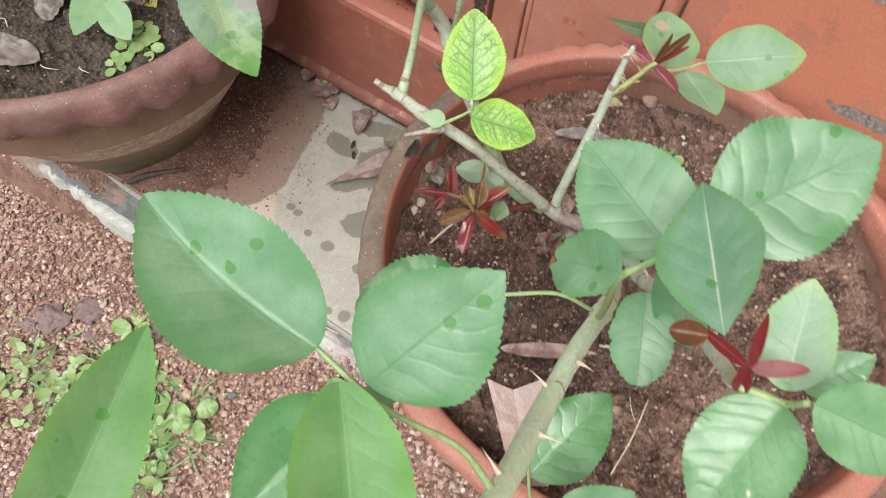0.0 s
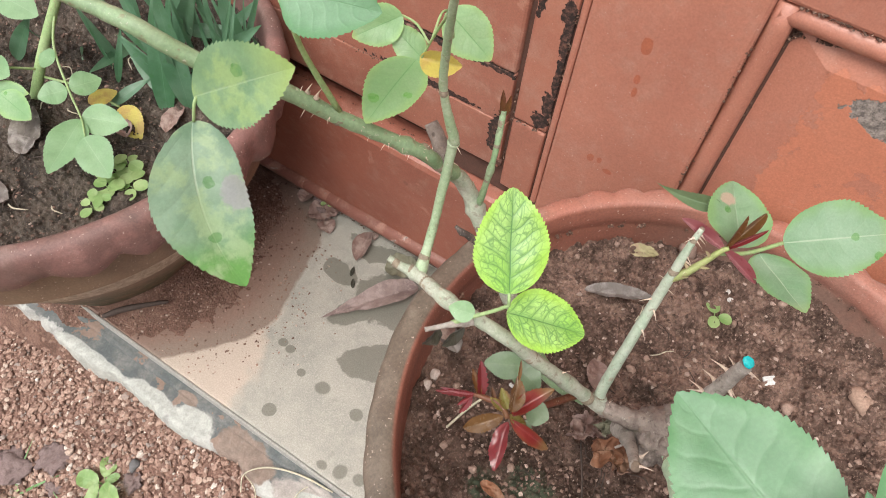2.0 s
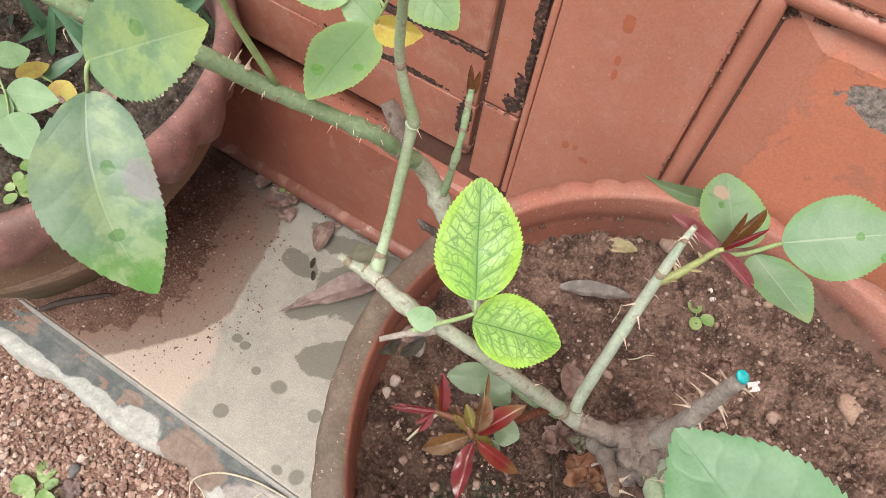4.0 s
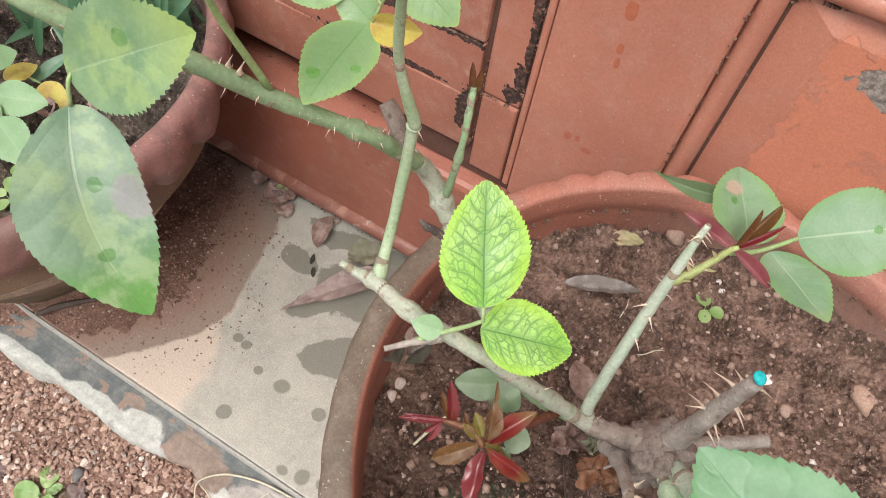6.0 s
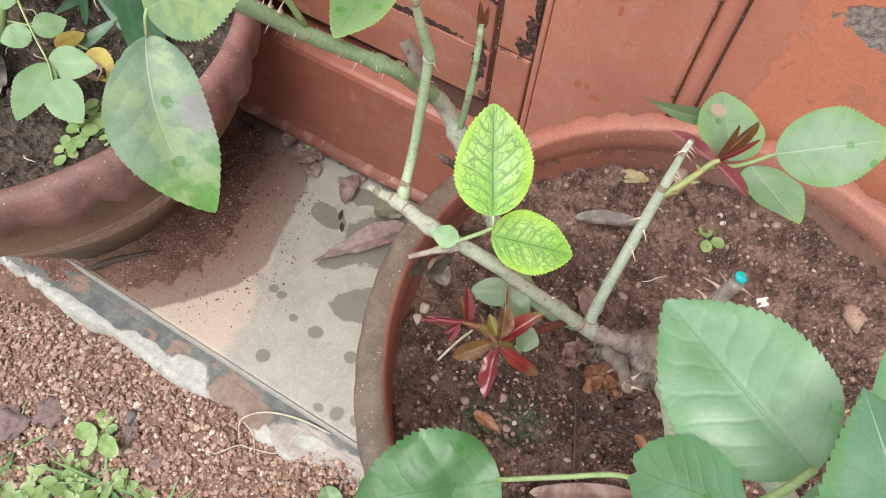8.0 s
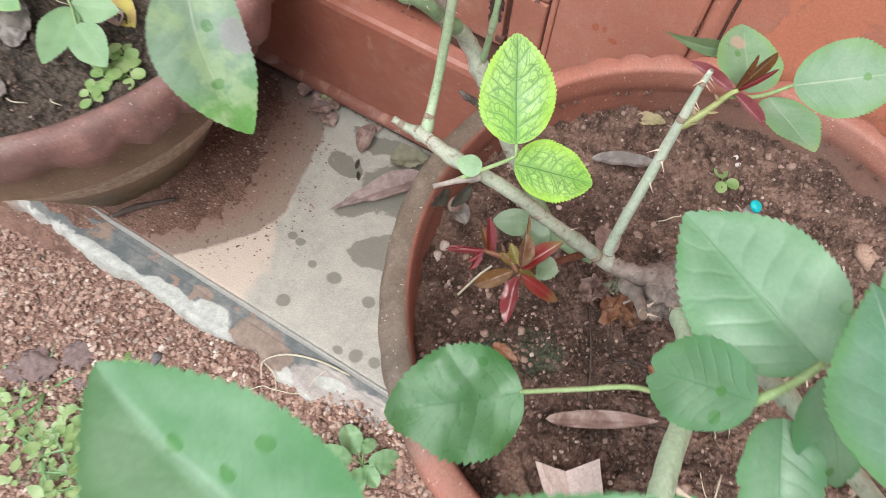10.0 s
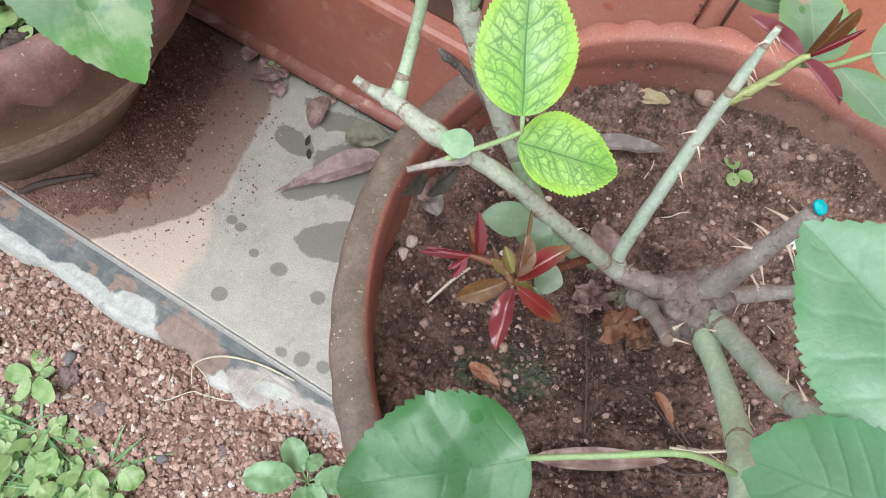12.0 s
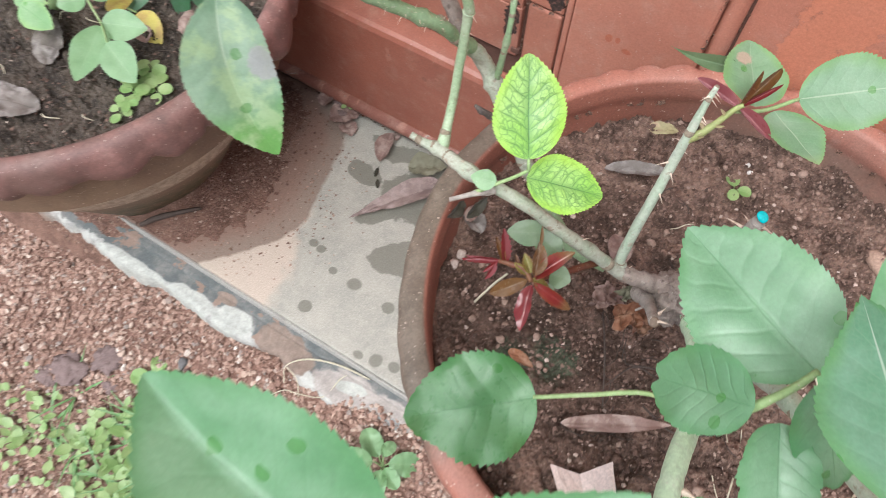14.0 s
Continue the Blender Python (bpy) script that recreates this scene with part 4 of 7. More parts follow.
def build_slab():
    slab = thing("slab", (0, 0, 0), "beige stone paving tiles with wet stains and drop marks", "paving", kind="structure")
    for x0, x1 in ((-1.4, -0.815), (-0.813, -0.215), (-0.2135, 0.392), (0.3935, 0.99), (0.9915, 1.6)):
        put("tile", box(x0, x1, -0.061, 0.168, -0.011, 0.0, 0.0012), TILE, slab)
    put("nosing", box(-1.4, 1.6, -0.0637, -0.0615, -0.012, -0.0012, 0.0006), plain_material("cement line", (0.4, 0.39, 0.36), (0.28, 0.27, 0.25), 90, 0.9), slab, label="thin pale cement line along the tile edge")
    # cement bed under the tiles, and a ledge of broken render in front of it
    put("bed", box(-1.4, 1.6, -0.072, 0.3, -0.2, -0.0115, 0.003), MORTAR, slab, label="blue-grey cement bed under the tiles")
    verts, faces = [], []
    n, rows = 420, 9
    for i in range(n + 1):
        x = -0.75 + 1.5 * i / n
        reach = 0.024 + 0.009 * noise.noise(Vector((x * 16, 0, 0))) + 0.005 * noise.noise(Vector((x * 60, 1, 0))) + 0.002 * noise.noise(Vector((x * 210, 2, 0)))
        for j in range(rows):
            s = j / (rows - 1)
            y = -0.0705 - reach * min(1, s * 1.18)
            z = -0.017 - 0.004 * s + 0.003 * noise.noise(Vector((x * 45, y * 60, 4))) + 0.0012 * noise.noise(Vector((x * 190, y * 190, 5)))
            if s > 0.86:
                z -= 0.03 * (s - 0.86) / 0.14 + 0.004
            verts.append((x, y, z))
    for i in range(n):
        for j in range(rows - 1):
            a = i * rows + j
            faces.append((a, a + 1, a + rows + 1, a + rows))
    put("ledge", mesh(verts, faces), MORTAR, slab, label="chipped white and grey mortar ledge")


def dirt_height(x, y):
    """Wet dirt: thick in the corner and round the foot of the weathered pot, thinning out to nothing."""
    inside = tide(y) - 0.05 - x + 0.012 * noise.noise(Vector((x * 40, y * 40, 3)))
    h = 0.012 * (1 - math.exp(-inside / 0.07)) if inside > 0 else 0.05 * inside
    d = math.hypot(x + 0.262, y - 0.008)
    foot = 0.03 * math.exp(-max(0.0, d - 0.085) / 0.014)
    if y > 0.12 and inside > 0:
        h += 0.08 * (y - 0.12) * min(1.0, inside * 12)
    if y < -0.03:
        h *= max(0.1, (y + 0.062) / 0.032) if h > 0 else 1
        foot *= max(0.2, (y + 0.062) / 0.032)
    return h + foot


def build_dirt():
    """Wet red dirt washed into the corner between pot and door."""
    verts, faces = [], []
    nx, ny = 130, 120
    for j in range(ny + 1):
        for i in range(nx + 1):
            x, y = -0.46 + 0.40 * i / nx, -0.0605 + 0.225 * j / ny
            h = dirt_height(x, y) + 0.0016 * noise.noise(Vector((x * 70, y * 70, 1))) + 0.001 * noise.noise(Vector((x * 260, y * 260, 2))) - 0.0006
            verts.append((x, y, h))
    w = nx + 1
    faces = [(j * w + i, j * w + i + 1, (j + 1) * w + i + 1, (j + 1) * w + i) for j in range(ny) for i in range(nx)]
    tagged(put("dirt_heap", mesh(verts, faces), DIRT), "wet reddish-brown dirt washed into the corner by the door", "dirt", kind="stuff")
    rng = np.random.default_rng(9)
    n = 11000
    c, r = [], []
    while len(c) < n:
        x, y = rng.uniform(-0.4, -0.03), rng.uniform(-0.06, 0.163)
        inside = tide(y) - 0.045 - x
        if inside < 0 and rng.random() > 0.3 * math.exp(inside / 0.022):
            continue
        if x > -0.19 or rng.random() < 0.4:
            c.append((x, y, max(0.0, dirt_height(x, y)) + 0.0003))
            r.append(0.0003 + 0.0011 * rng.random() ** 3.5)
    tagged(put("dirt_grains", rocks(np.array(c), r, 0.8, 10, 0.36, False), DIRT_GRAIN), "coarse grains and crumbs scattered over the red dirt", "dirt", kind="stuff")


def tile_crumbs():
    """Single crumbs of dirt carried out over the tile."""
    rng = np.random.default_rng(19)
    c, r = [], []
    while len(c) < 420:
        y = rng.uniform(-0.058, 0.12)
        x = tide(y) + rng.normal(0.0, 0.025)
        if -0.17 < x < 0.1:
            c.append((x, y, 0.0002))
            r.append(0.0003 + 0.0009 * rng.random() ** 2.5)
    tagged(put("dirt_grains", rocks(np.array(c), r, 0.6, 20, 0.4, False), DIRT_GRAIN), "scattered brown crumbs of dirt on the paving tile", "dirt", kind="stuff")


def spill_height(x, y):
    s = max(0.0, (-0.052 - y) / 0.042)
    far = max(0.0, (x + 0.245 + 0.012 * noise.noise(Vector((y * 50, 7, 0)))) / 0.03)
    return 0.011 - 0.05 * s ** 1.4 - 0.014 * far + 0.003 * noise.noise(Vector((x * 40, y * 40, 8))) + 0.002 * noise.noise(Vector((x * 120, y * 120, 9)))


def build_spill():
    """Crumbly dirt that covers the slab edge beside the weathered pot."""
    nx, ny = 110, 30
    pts = [(-0.46 + 0.32 * i / nx, -0.115 + 0.065 * j / ny) for j in range(ny + 1) for i in range(nx + 1)]
    w = nx + 1
    faces = [(j * w + i, j * w + i + 1, (j + 1) * w + i + 1, (j + 1) * w + i) for j in range(ny) for i in range(nx)]
    tagged(put("dirt_spill", mesh([(x, y, spill_height(x, y)) for x, y in pts], faces), DIRT), "crumbly brown dirt spilled over the slab edge", "dirt", kind="stuff")
    rng = np.random.default_rng(15)
    n = 2400
    x, y = rng.uniform(-0.44, -0.225, n), rng.uniform(-0.1, -0.045, n)
    c = np.array([(a, b, spill_height(a, b) + 0.0004) for a, b in zip(x, y)])
    tagged(put("dirt_grains", rocks(c, 0.0005 + 0.0022 * rng.random(n) ** 4, 0.7, 16, 0.35, False), DIRT_GRAIN), "crumbs and small stones on the spilled dirt", "dirt", kind="stuff")


def build_door():
    door = thing("door_1", (0.0, 0.18, 0.0), "old panelled wooden door in peeling terracotta-red paint", "door", kind="structure")

    def board(name, x0, x1, y0, y1, z0, z1, material=DOOR, bevel=0.0025, label=""):
        return put(name, box(x0, x1, y0, y1, z0, z1, bevel), material, door, label=label)

    y = 0.173
    # threshold board with its rounded foot and sloped top
    prof = [(0.1655, 0.026), (0.165, 0.08), (0.1648, 0.134), (0.1665, 0.1385), (0.17, 0.1405), (0.192, 0.146), (0.2, 0.146), (0.2, 0.026)]
    verts, faces = [], []
    n = 120
    for i in range(n + 1):
        x = -1.4 + 3.0 * i / n
        for a, b in prof:
            verts.append((x, a + 0.0008 * noise.noise(Vector((x * 9, b * 20, 0))), b + 0.0009 * noise.noise(Vector((x * 12, a * 30, 5)))))
    k = len(prof)
    for i in range(n):
        for j in range(k):
            faces.append((i * k + j, i * k + (j + 1) % k, (i + 1) * k + (j + 1) % k, (i + 1) * k + j))
    sill = mesh(verts, faces, False)
    put("threshold", sill, DOOR_SILL, door, label="red-painted wooden threshold board, scuffed along its foot")
    rows = [(-1.39, 0.1665, 0.018, 0.0085)] + [(-0.6 + 0.1 * i, 0.1665 + 0.0006 * math.sin(i * 2.1), 0.018 + 0.0007 * math.sin(i * 1.3), 0.0085) for i in range(15)] + [(1.59, 0.1665, 0.018, 0.0085)]
    put("foot_bead", tube(rows, 16, 10, 0.05), DOOR_FOOT, door, label="rounded foot of the threshold with rubbed pale paint")
    # block added under the leaf, its colour holds the shade of the gap
    put("shadow_gap", box(-1.4, 1.6, 0.196, 0.24, 0.0, 0.19, 0), SHADE_BROWN, door, label="block coloured as the shade under the door leaf")
    # left leaf: rail, upper boards, sunk panel with its moulding
    board("rail", -1.1, 0.054, y, 0.195, 0.1745, 0.2218, DOOR_LEFT, 0.0009)
    board("rail", -1.1, 0.0535, y + 0.0007, 0.2, 0.2222, 0.268, DOOR_LEFT, 0.0009)
    board("moulding", -1.1, -0.075, y + 0.003, 0.2, 0.2685, 0.274, DOOR_LEFT, 0.0025)
    board("moulding", -1.1, -0.079, y + 0.007, 0.2, 0.2745, 0.281, DOOR_LEFT, 0.0028)
    board("panel", -1.1, -0.076, y + 0.013, 0.21, 0.262, 1.0, DOOR_LEFT)
    board("stile", -0.075, 0.0535, y + 0.0005, 0.2, 0.2685, 2.05, DOOR_LEFT)
    # meeting strip with rotten paint
    board("meeting_strip", 0.057, 0.0845, y + 0.003, 0.2, 0.229, 2.05, DOOR_STRIP, 0.002, "narrow strip with rotten dark peeling paint")
    board("meeting_strip", 0.057, 0.0845, y + 0.0022, 0.2, 0.155, 0.2278, DOOR_STRIP, 0.002)
    board("bead", 0.0862, 0.0915, y + 0.001, 0.2, 0.155, 2.05, DOOR, 0.0018, "thin red bead beside the stile")
    # backing with the shade of the joints painted in
    put("shadow_gap", box(0.0, 0.2, 0.1785, 0.2, 0.146, 0.5, 0), SHADE_BROWN, door, label="backing coloured as the shade in the strip joints")
    # right leaf
    board("stile", 0.0925, 0.1845, y - 0.003, 0.2, 0.153, 2.05, DOOR)
    board("rail", 0.185, 0.62, y - 0.001, 0.2, 0.389, 0.50, DOOR)
    board("rail", 0.185, 0.62, y - 0.001, 0.2, 0.153, 0.19, DOOR)
    board("stile", 0.6205, 0.72, y - 0.002, 0.2, 0.153, 2.05, DOOR)
    board("panel", 0.185, 0.62, y + 0.010, 0.2, 0.5005, 2.0, DOOR)
    # sunk ground of the lower panel, and its raised field with sloped borders
    x0, x1, z0, z1 = 0.198, 0.608, 0.2, 0.377
    a, b = y + 0.0068, y + 0.0012
    m = 0.024
    pts = [(0.185, a, 0.19), (0.62, a, 0.19), (0.62, a, 0.389), (0.185, a, 0.389), (x0, a - 0.001, z0), (x1, a - 0.001, z0), (x1, a - 0.001, z1), (x0, a - 0.001, z1),
           (x0 + m, b, z0 + m), (x1 - m, b, z0 + m), (x1 - m, b, z1 - m * 0.6), (x0 + m, b, z1 - m * 0.6)]
    quads = [(0, 1, 5, 4), (1, 2, 6, 5), (2, 3, 7, 6), (3, 0, 4, 7), (4, 5, 9, 8), (5, 6, 10, 9), (6, 7, 11, 10), (7, 4, 8, 11), (8, 9, 10, 11)]
    put("panel", mesh(pts, quads, False), DOOR_WORN, door, label="raised door panel with paint flaking to grey wood")
    for x, top in ((0.191, True), (0.614, True)):
        put("moulding", tube([(x, y + 0.0042, 0.19, 0.0066), (x, y + 0.0042, 0.27, 0.0066), (x, y + 0.0042, 0.388, 0.0066)], 16, 8, 0.02), DOOR, door)
    put("moulding", tube([(0.188, y + 0.0042, 0.3825, 0.0064), (0.4, y + 0.0042, 0.3825, 0.0066), (0.615, y + 0.0042, 0.3825, 0.0064)], 16, 8, 0.02), DOOR, door)
    put("flake", box(0.049, 0.0565, y - 0.001, y + 0.003, 0.178, 0.1835, 0.0008), SHADE_BROWN, door)
    # walls that close the place
    for nm, args in (("wall_1", (-8.0, -1.1, 0.19, 0.42, -0.2, 3.0)), ("wall_2", (0.725, 8.0, 0.19, 0.42, -0.2, 3.0)), ("wall_3", (-1.1, 0.72, 0.19, 0.42, 2.06, 3.0))):
        tagged(put(nm, box(*args, 0.01), WALL), "plain lime-washed house wall beside the door", "wall", kind="structure")


WALL = plain_material("lime wash", (0.55, 0.5, 0.44), (0.68, 0.63, 0.57), 20, 0.9)
build_ground()
build_slab()
build_dirt()
tile_crumbs()
build_spill()
build_door()


# ---- pots and soil ----
def scallop(count, deep, rise, even, uneven):
    """Pinched waves round a rim; even: how much of them is left away from the door."""
    def ripple(a):
        a += 0.02 * math.sin(5 * a) + 0.012 * math.sin(11 * a + 1)
        c = abs(math.sin(a * count / 2)) ** 0.8
        c *= 0.75 + 0.35 * math.sin(3 * a + 2) + uneven * noise.noise(Vector((math.cos(a) * 9, math.sin(a) * 9, count)))
        c = 0.5 + (c - 0.5) * (even + (1 - even) * max(0.0, math.sin(a)))
        return deep * (c - 0.5), rise * deep * (c - 0.5)
    return ripple


def build_pot(name, centre, profile, lip, count, deep, rise, material, label, even=1.0, uneven=0.0):
    pot = thing(name, (*centre, 0.0), label, "flower pot", "clay pots by the door")
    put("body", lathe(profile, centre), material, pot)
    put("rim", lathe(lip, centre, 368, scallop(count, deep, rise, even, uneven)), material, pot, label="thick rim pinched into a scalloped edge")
    return pot


A, B = (0.260, 0.0), (-0.262, 0.008)
build_pot("flower_pot", A, [(0.0, 0.004, 0), (0.108, 0.003, 0), (0.112, 0.008, 0), (0.118, 0.05, 0), (0.130, 0.13, 0), (0.140, 0.2, 0), (0.1485, 0.238, 0)],
          [(0.1455, 0.21, 0), (0.1468, 0.235, 0), (0.1484, 0.2475, 0), (0.1486, 0.2515, 0), (0.1478, 0.2535, 0), (0.1484, 0.2585, 0), (0.1497, 0.2645, 0), (0.1506, 0.2668, 0.02), (0.1525, 0.2678, 0.1), (0.158, 0.2674, 0.4), (0.162, 0.266, 0.8), (0.1642, 0.263, 1), (0.1645, 0.257, 1), (0.162, 0.249, 0.8), (0.156, 0.243, 0.2), (0.149, 0.238, 0)],
          44, 0.0036, 0.8, POT, "round red clay flower pot with scalloped rim, mud-stained", 0.22, 0.4)
build_pot("flower_pot", B, [(0.0, 0.004, 0), (0.074, 0.003, 0), (0.079, 0.008, 0), (0.102, 0.05, 0), (0.124, 0.09, 0), (0.1295, 0.101, 0), (0.133, 0.104, 0), (0.145, 0.139, 0), (0.146, 0.143, 0), (0.157, 0.17, 0), (0.166, 0.187, 0), (0.172, 0.2, 0)],
          [(0.168, 0.16, 0), (0.17, 0.195, 0), (0.1725, 0.228, 0), (0.1745, 0.2335, 0), (0.178, 0.2355, 0.05), (0.183, 0.2345, 0.2), (0.1868, 0.2305, 0.3), (0.188, 0.226, 0.5), (0.1895, 0.216, 1), (0.188, 0.2065, 1.3), (0.184, 0.2015, 1.3), (0.179, 0.2, 0.6), (0.171, 0.2, 0)],
          30, 0.0032, -1.7, POT_OLD, "wide weathered clay pot with scalloped rim and mossy sides", 1.0, 1.2)


def soil_relief(p):
    """Crumbly soil: clods with dark gaps between them, pits and grit."""
    clod = abs(noise.noise(p * 48)) + 0.5 * abs(noise.noise(p * 120))
    return noise.noise(p * 16) + 0.6 * noise.noise(p * 40) + 1.6 * clod + 0.5 * noise.noise(p * 230) + 0.55 * noise.noise(p * 480) - 0.6


def soil_disc(name, centre, radius, level, bumps, material, label, seed, bank=0.0):
    n = 380
    verts, faces, keep = [], [], {}
    for j in range(n + 1):
        for i in range(n + 1):
            x, y = (i / n * 2 - 1) * radius, (j / n * 2 - 1) * radius
            d = math.hypot(x, y)
            if d > radius * 1.012:
                continue
            z = level + bumps * soil_relief(Vector((x, y, seed))) + 0.004 * (d / radius) ** 6 + bank * (d / radius) ** 4 * max(0.0, x / radius)
            keep[i, j] = len(verts)
            verts.append((centre[0] + x, centre[1] + y, z))
    for (i, j), a in keep.items():
        q = [keep.get(k) for k in ((i, j), (i + 1, j), (i + 1, j + 1), (i, j + 1))]
        if None not in q:
            faces.append(q)
    return tagged(put(name, mesh(verts, faces), material), label, "soil", kind="stuff")


def soil_level(x, y):
    p = Vector((x - A[0], y - A[1], 2.0))
    d = math.hypot(p.x, p.y) / 0.1485
    return 0.231 + 0.0055 * soil_relief(p) + 0.004 * d ** 6 + 0.011 * d ** 4 * max(0.0, p.x / 0.1485)


soil_disc("potting_soil", A, 0.1485, 0.231, 0.0055, SOIL, "damp dark brown potting soil in the red pot", 2.0, 0.011)
soil_disc("potting_soil", B, 0.1715, 0.2, 0.005, SOIL_GREY, "grey-brown crusted soil in the weathered pot", 5.0)


def crumbs(centre, radius, n, level, seed, label, material):
    rng = np.random.default_rng(seed)
    a, d = rng.random(n) * 2 * np.pi, radius * np.sqrt(rng.random(n))
    c = np.c_[centre[0] + d * np.cos(a), centre[1] + d * np.sin(a), np.zeros(n)]
    r = 0.00025 + 0.0013 * rng.random(n) ** 6
    for i in range(n):
        c[i, 2] = (soil_level(c[i, 0], c[i, 1]) if level is None else level) + r[i] * 0.3
    tagged(put("soil_crumbs", rocks(c, r, 0.6, seed, 0.5, False), material), label, "soil", kind="stuff")


crumbs(A, 0.145, 24000, None, 21, "crumbs and grit on the potting soil", CRUMB)
def grit(n, seed):
    """Small angular stones mixed into the soil."""
    rng = np.random.default_rng(seed)
    a, d = rng.random(n) * 6.283, 0.14 * np.sqrt(rng.random(n))
    c = [(A[0] + q * math.cos(p), A[1] + q * math.sin(p)) for p, q in zip(a, d)]
    r = 0.0006 + 0.0014 * rng.random(n) ** 2.5
    tagged(put("soil_grit", rocks(np.array([(x, y, soil_level(x, y) + 0.2 * k) for (x, y), k in zip(c, r)]), r, 0.75, seed, 0.3, True), GRIT), "tan and pinkish grit scattered in the potting soil", "grit", kind="stuff")


GRIT = stones_material("soil grit", (0.0, (0.16, 0.1, 0.08)), (0.5, (0.28, 0.19, 0.15)), (0.85, (0.36, 0.26, 0.21)), (1.0, (0.52, 0.43, 0.37)))
grit(650, 79)
rng = np.random.default_rng(77)
lump = [(A[0] + 0.138 * d * math.cos(a), A[1] + 0.138 * d * math.sin(a)) for a, d in zip(rng.random(420) * 6.283, np.sqrt(rng.random(420)))]
size = 0.0014 + 0.0034 * rng.random(420) ** 3
tagged(put("soil_lumps", rocks(np.array([(x, y, soil_level(x, y) - 0.25 * r) for (x, y), r in zip(lump, size)]), size, 0.5, 78, 0.5, True), SOIL), "damp crumbly lumps of potting soil", "soil", kind="stuff")
crumbs(B, 0.166, 7000, 0.2005, 22, "crumbs and grit on the grey soil", CRUMB)


def stone(name, at, r, material, label, category, group="", flat=0.75, seed=0, sink=0.3, rugged=0.0, point=0.0):
    bm = bmesh.new()
    bmesh.ops.create_icosphere(bm, subdivisions=4 if rugged else 2, radius=1.0)
    off = Vector((seed * 3.1, seed * 1.7, 0))
    for v in bm.verts:
        k = 1 + 0.55 * noise.noise(v.co * 1.2 + off) + 0.3 * noise.noise(v.co * 2.9 + off) + rugged * (noise.noise(v.co * 4.5 + off) + 0.6 * noise.noise(v.co * 11 + off))
        k *= 1 + point * max(0.0, v.co.y) ** 3
        v.co = Vector((v.co.x * k, v.co.y * k * 0.85, v.co.z * k * flat)) * r * 0.8
    ob = put(name, from_bm(bm, True), material, None, pose(at[0], at[1], at[2] + r * flat * (1 - sink * 2), 0, 0, seed * 47))
    return tagged(ob, label, category, group)


rnd = random.Random(8)
for x, y, r, mt in ((0.124, -0.029, 0.0042, PEBBLE_PALE), (0.124, -0.037, 0.004, PEBBLE_PALE), (0.137, -0.026, 0.003, PEBBLE), (0.163, -0.010, 0.002, PEBBLE_WHITE), (0.298, 0.069, 0.0048, PEBBLE), (0.246, 0.118, 0.0024, PEBBLE_WHITE),
                    (0.2105, 0.1355, 0.0075, PEBBLE), (0.243, 0.124, 0.0022, PEBBLE_WHITE), (0.260, 0.134, 0.0036, PEBBLE), (0.273, 0.13, 0.0036, PEBBLE), (0.169, -0.062, 0.0032, PEBBLE), (0.194, -0.063, 0.003, PEBBLE),
                    (0.185, -0.05, 0.0028, PEBBLE), (0.214, 0.04, 0.0036, PEBBLE), (0.205, 0.028, 0.0033, PEBBLE), (0.219, 0.052, 0.0026, PEBBLE), (0.28, 0.05, 0.0025, PEBBLE), (0.318, 0.05, 0.0024, PEBBLE_WHITE),
                    (0.34, 0.06, 0.0026, PEBBLE), (0.30, -0.03, 0.003, PEBBLE), (0.325, -0.05, 0.003, PEBBLE), (0.29, -0.08, 0.0035, PEBBLE), (0.246, -0.1, 0.0028, PEBBLE), (0.31, 0.02, 0.003, PEBBLE), (0.15, 0.02, 0.0028, PEBBLE)):
    stone("pebble", (x, y, soil_level(x, y)), r, mt, "small rounded pebble lying on the potting soil" if mt is not PEBBLE_WHITE else "tiny white pebble on the potting soil", "pebble", "pebbles on the soil", seed=rnd.randint(1, 400))
for x, y in ((0.13, 0.05), (0.17, 0.11), (0.235, 0.085), (0.355, 0.03), (0.345, -0.03), (0.27, 0.1), (0.225, -0.085), (0.19, -0.09), (0.26, -0.12), (0.33, 0.09), (0.29, 0.115), (0.24, 0.06), (0.265, 0.075), (0.16, -0.04), (0.15, -0.06)):
    stone("pebble", (x, y, soil_level(x, y)), 0.0016 + 0.0014 * rnd.random(), PEBBLE, "small rounded pebble lying on the potting soil", "pebble", "pebbles on the soil", seed=rnd.randint(1, 400))
stone("cone_stone", (0.329, 0.096, soil_level(0.32, 0.09)), 0.0075, PEBBLE_BROWN, "pale brown pointed stone on the potting soil", "stone", flat=0.8, seed=12, point=0.9)
tagged(put("quartz_chip", box(-0.0036, 0.0032, -0.0023, 0.0028, -0.0016, 0.0024, 0.0011, 0.002, 2), QUARTZ, None, pose(0.283, 0.079, soil_level(0.283, 0.079) + 0.0012, 14, -10, 38)), "translucent white quartz chip on the potting soil", "stone")
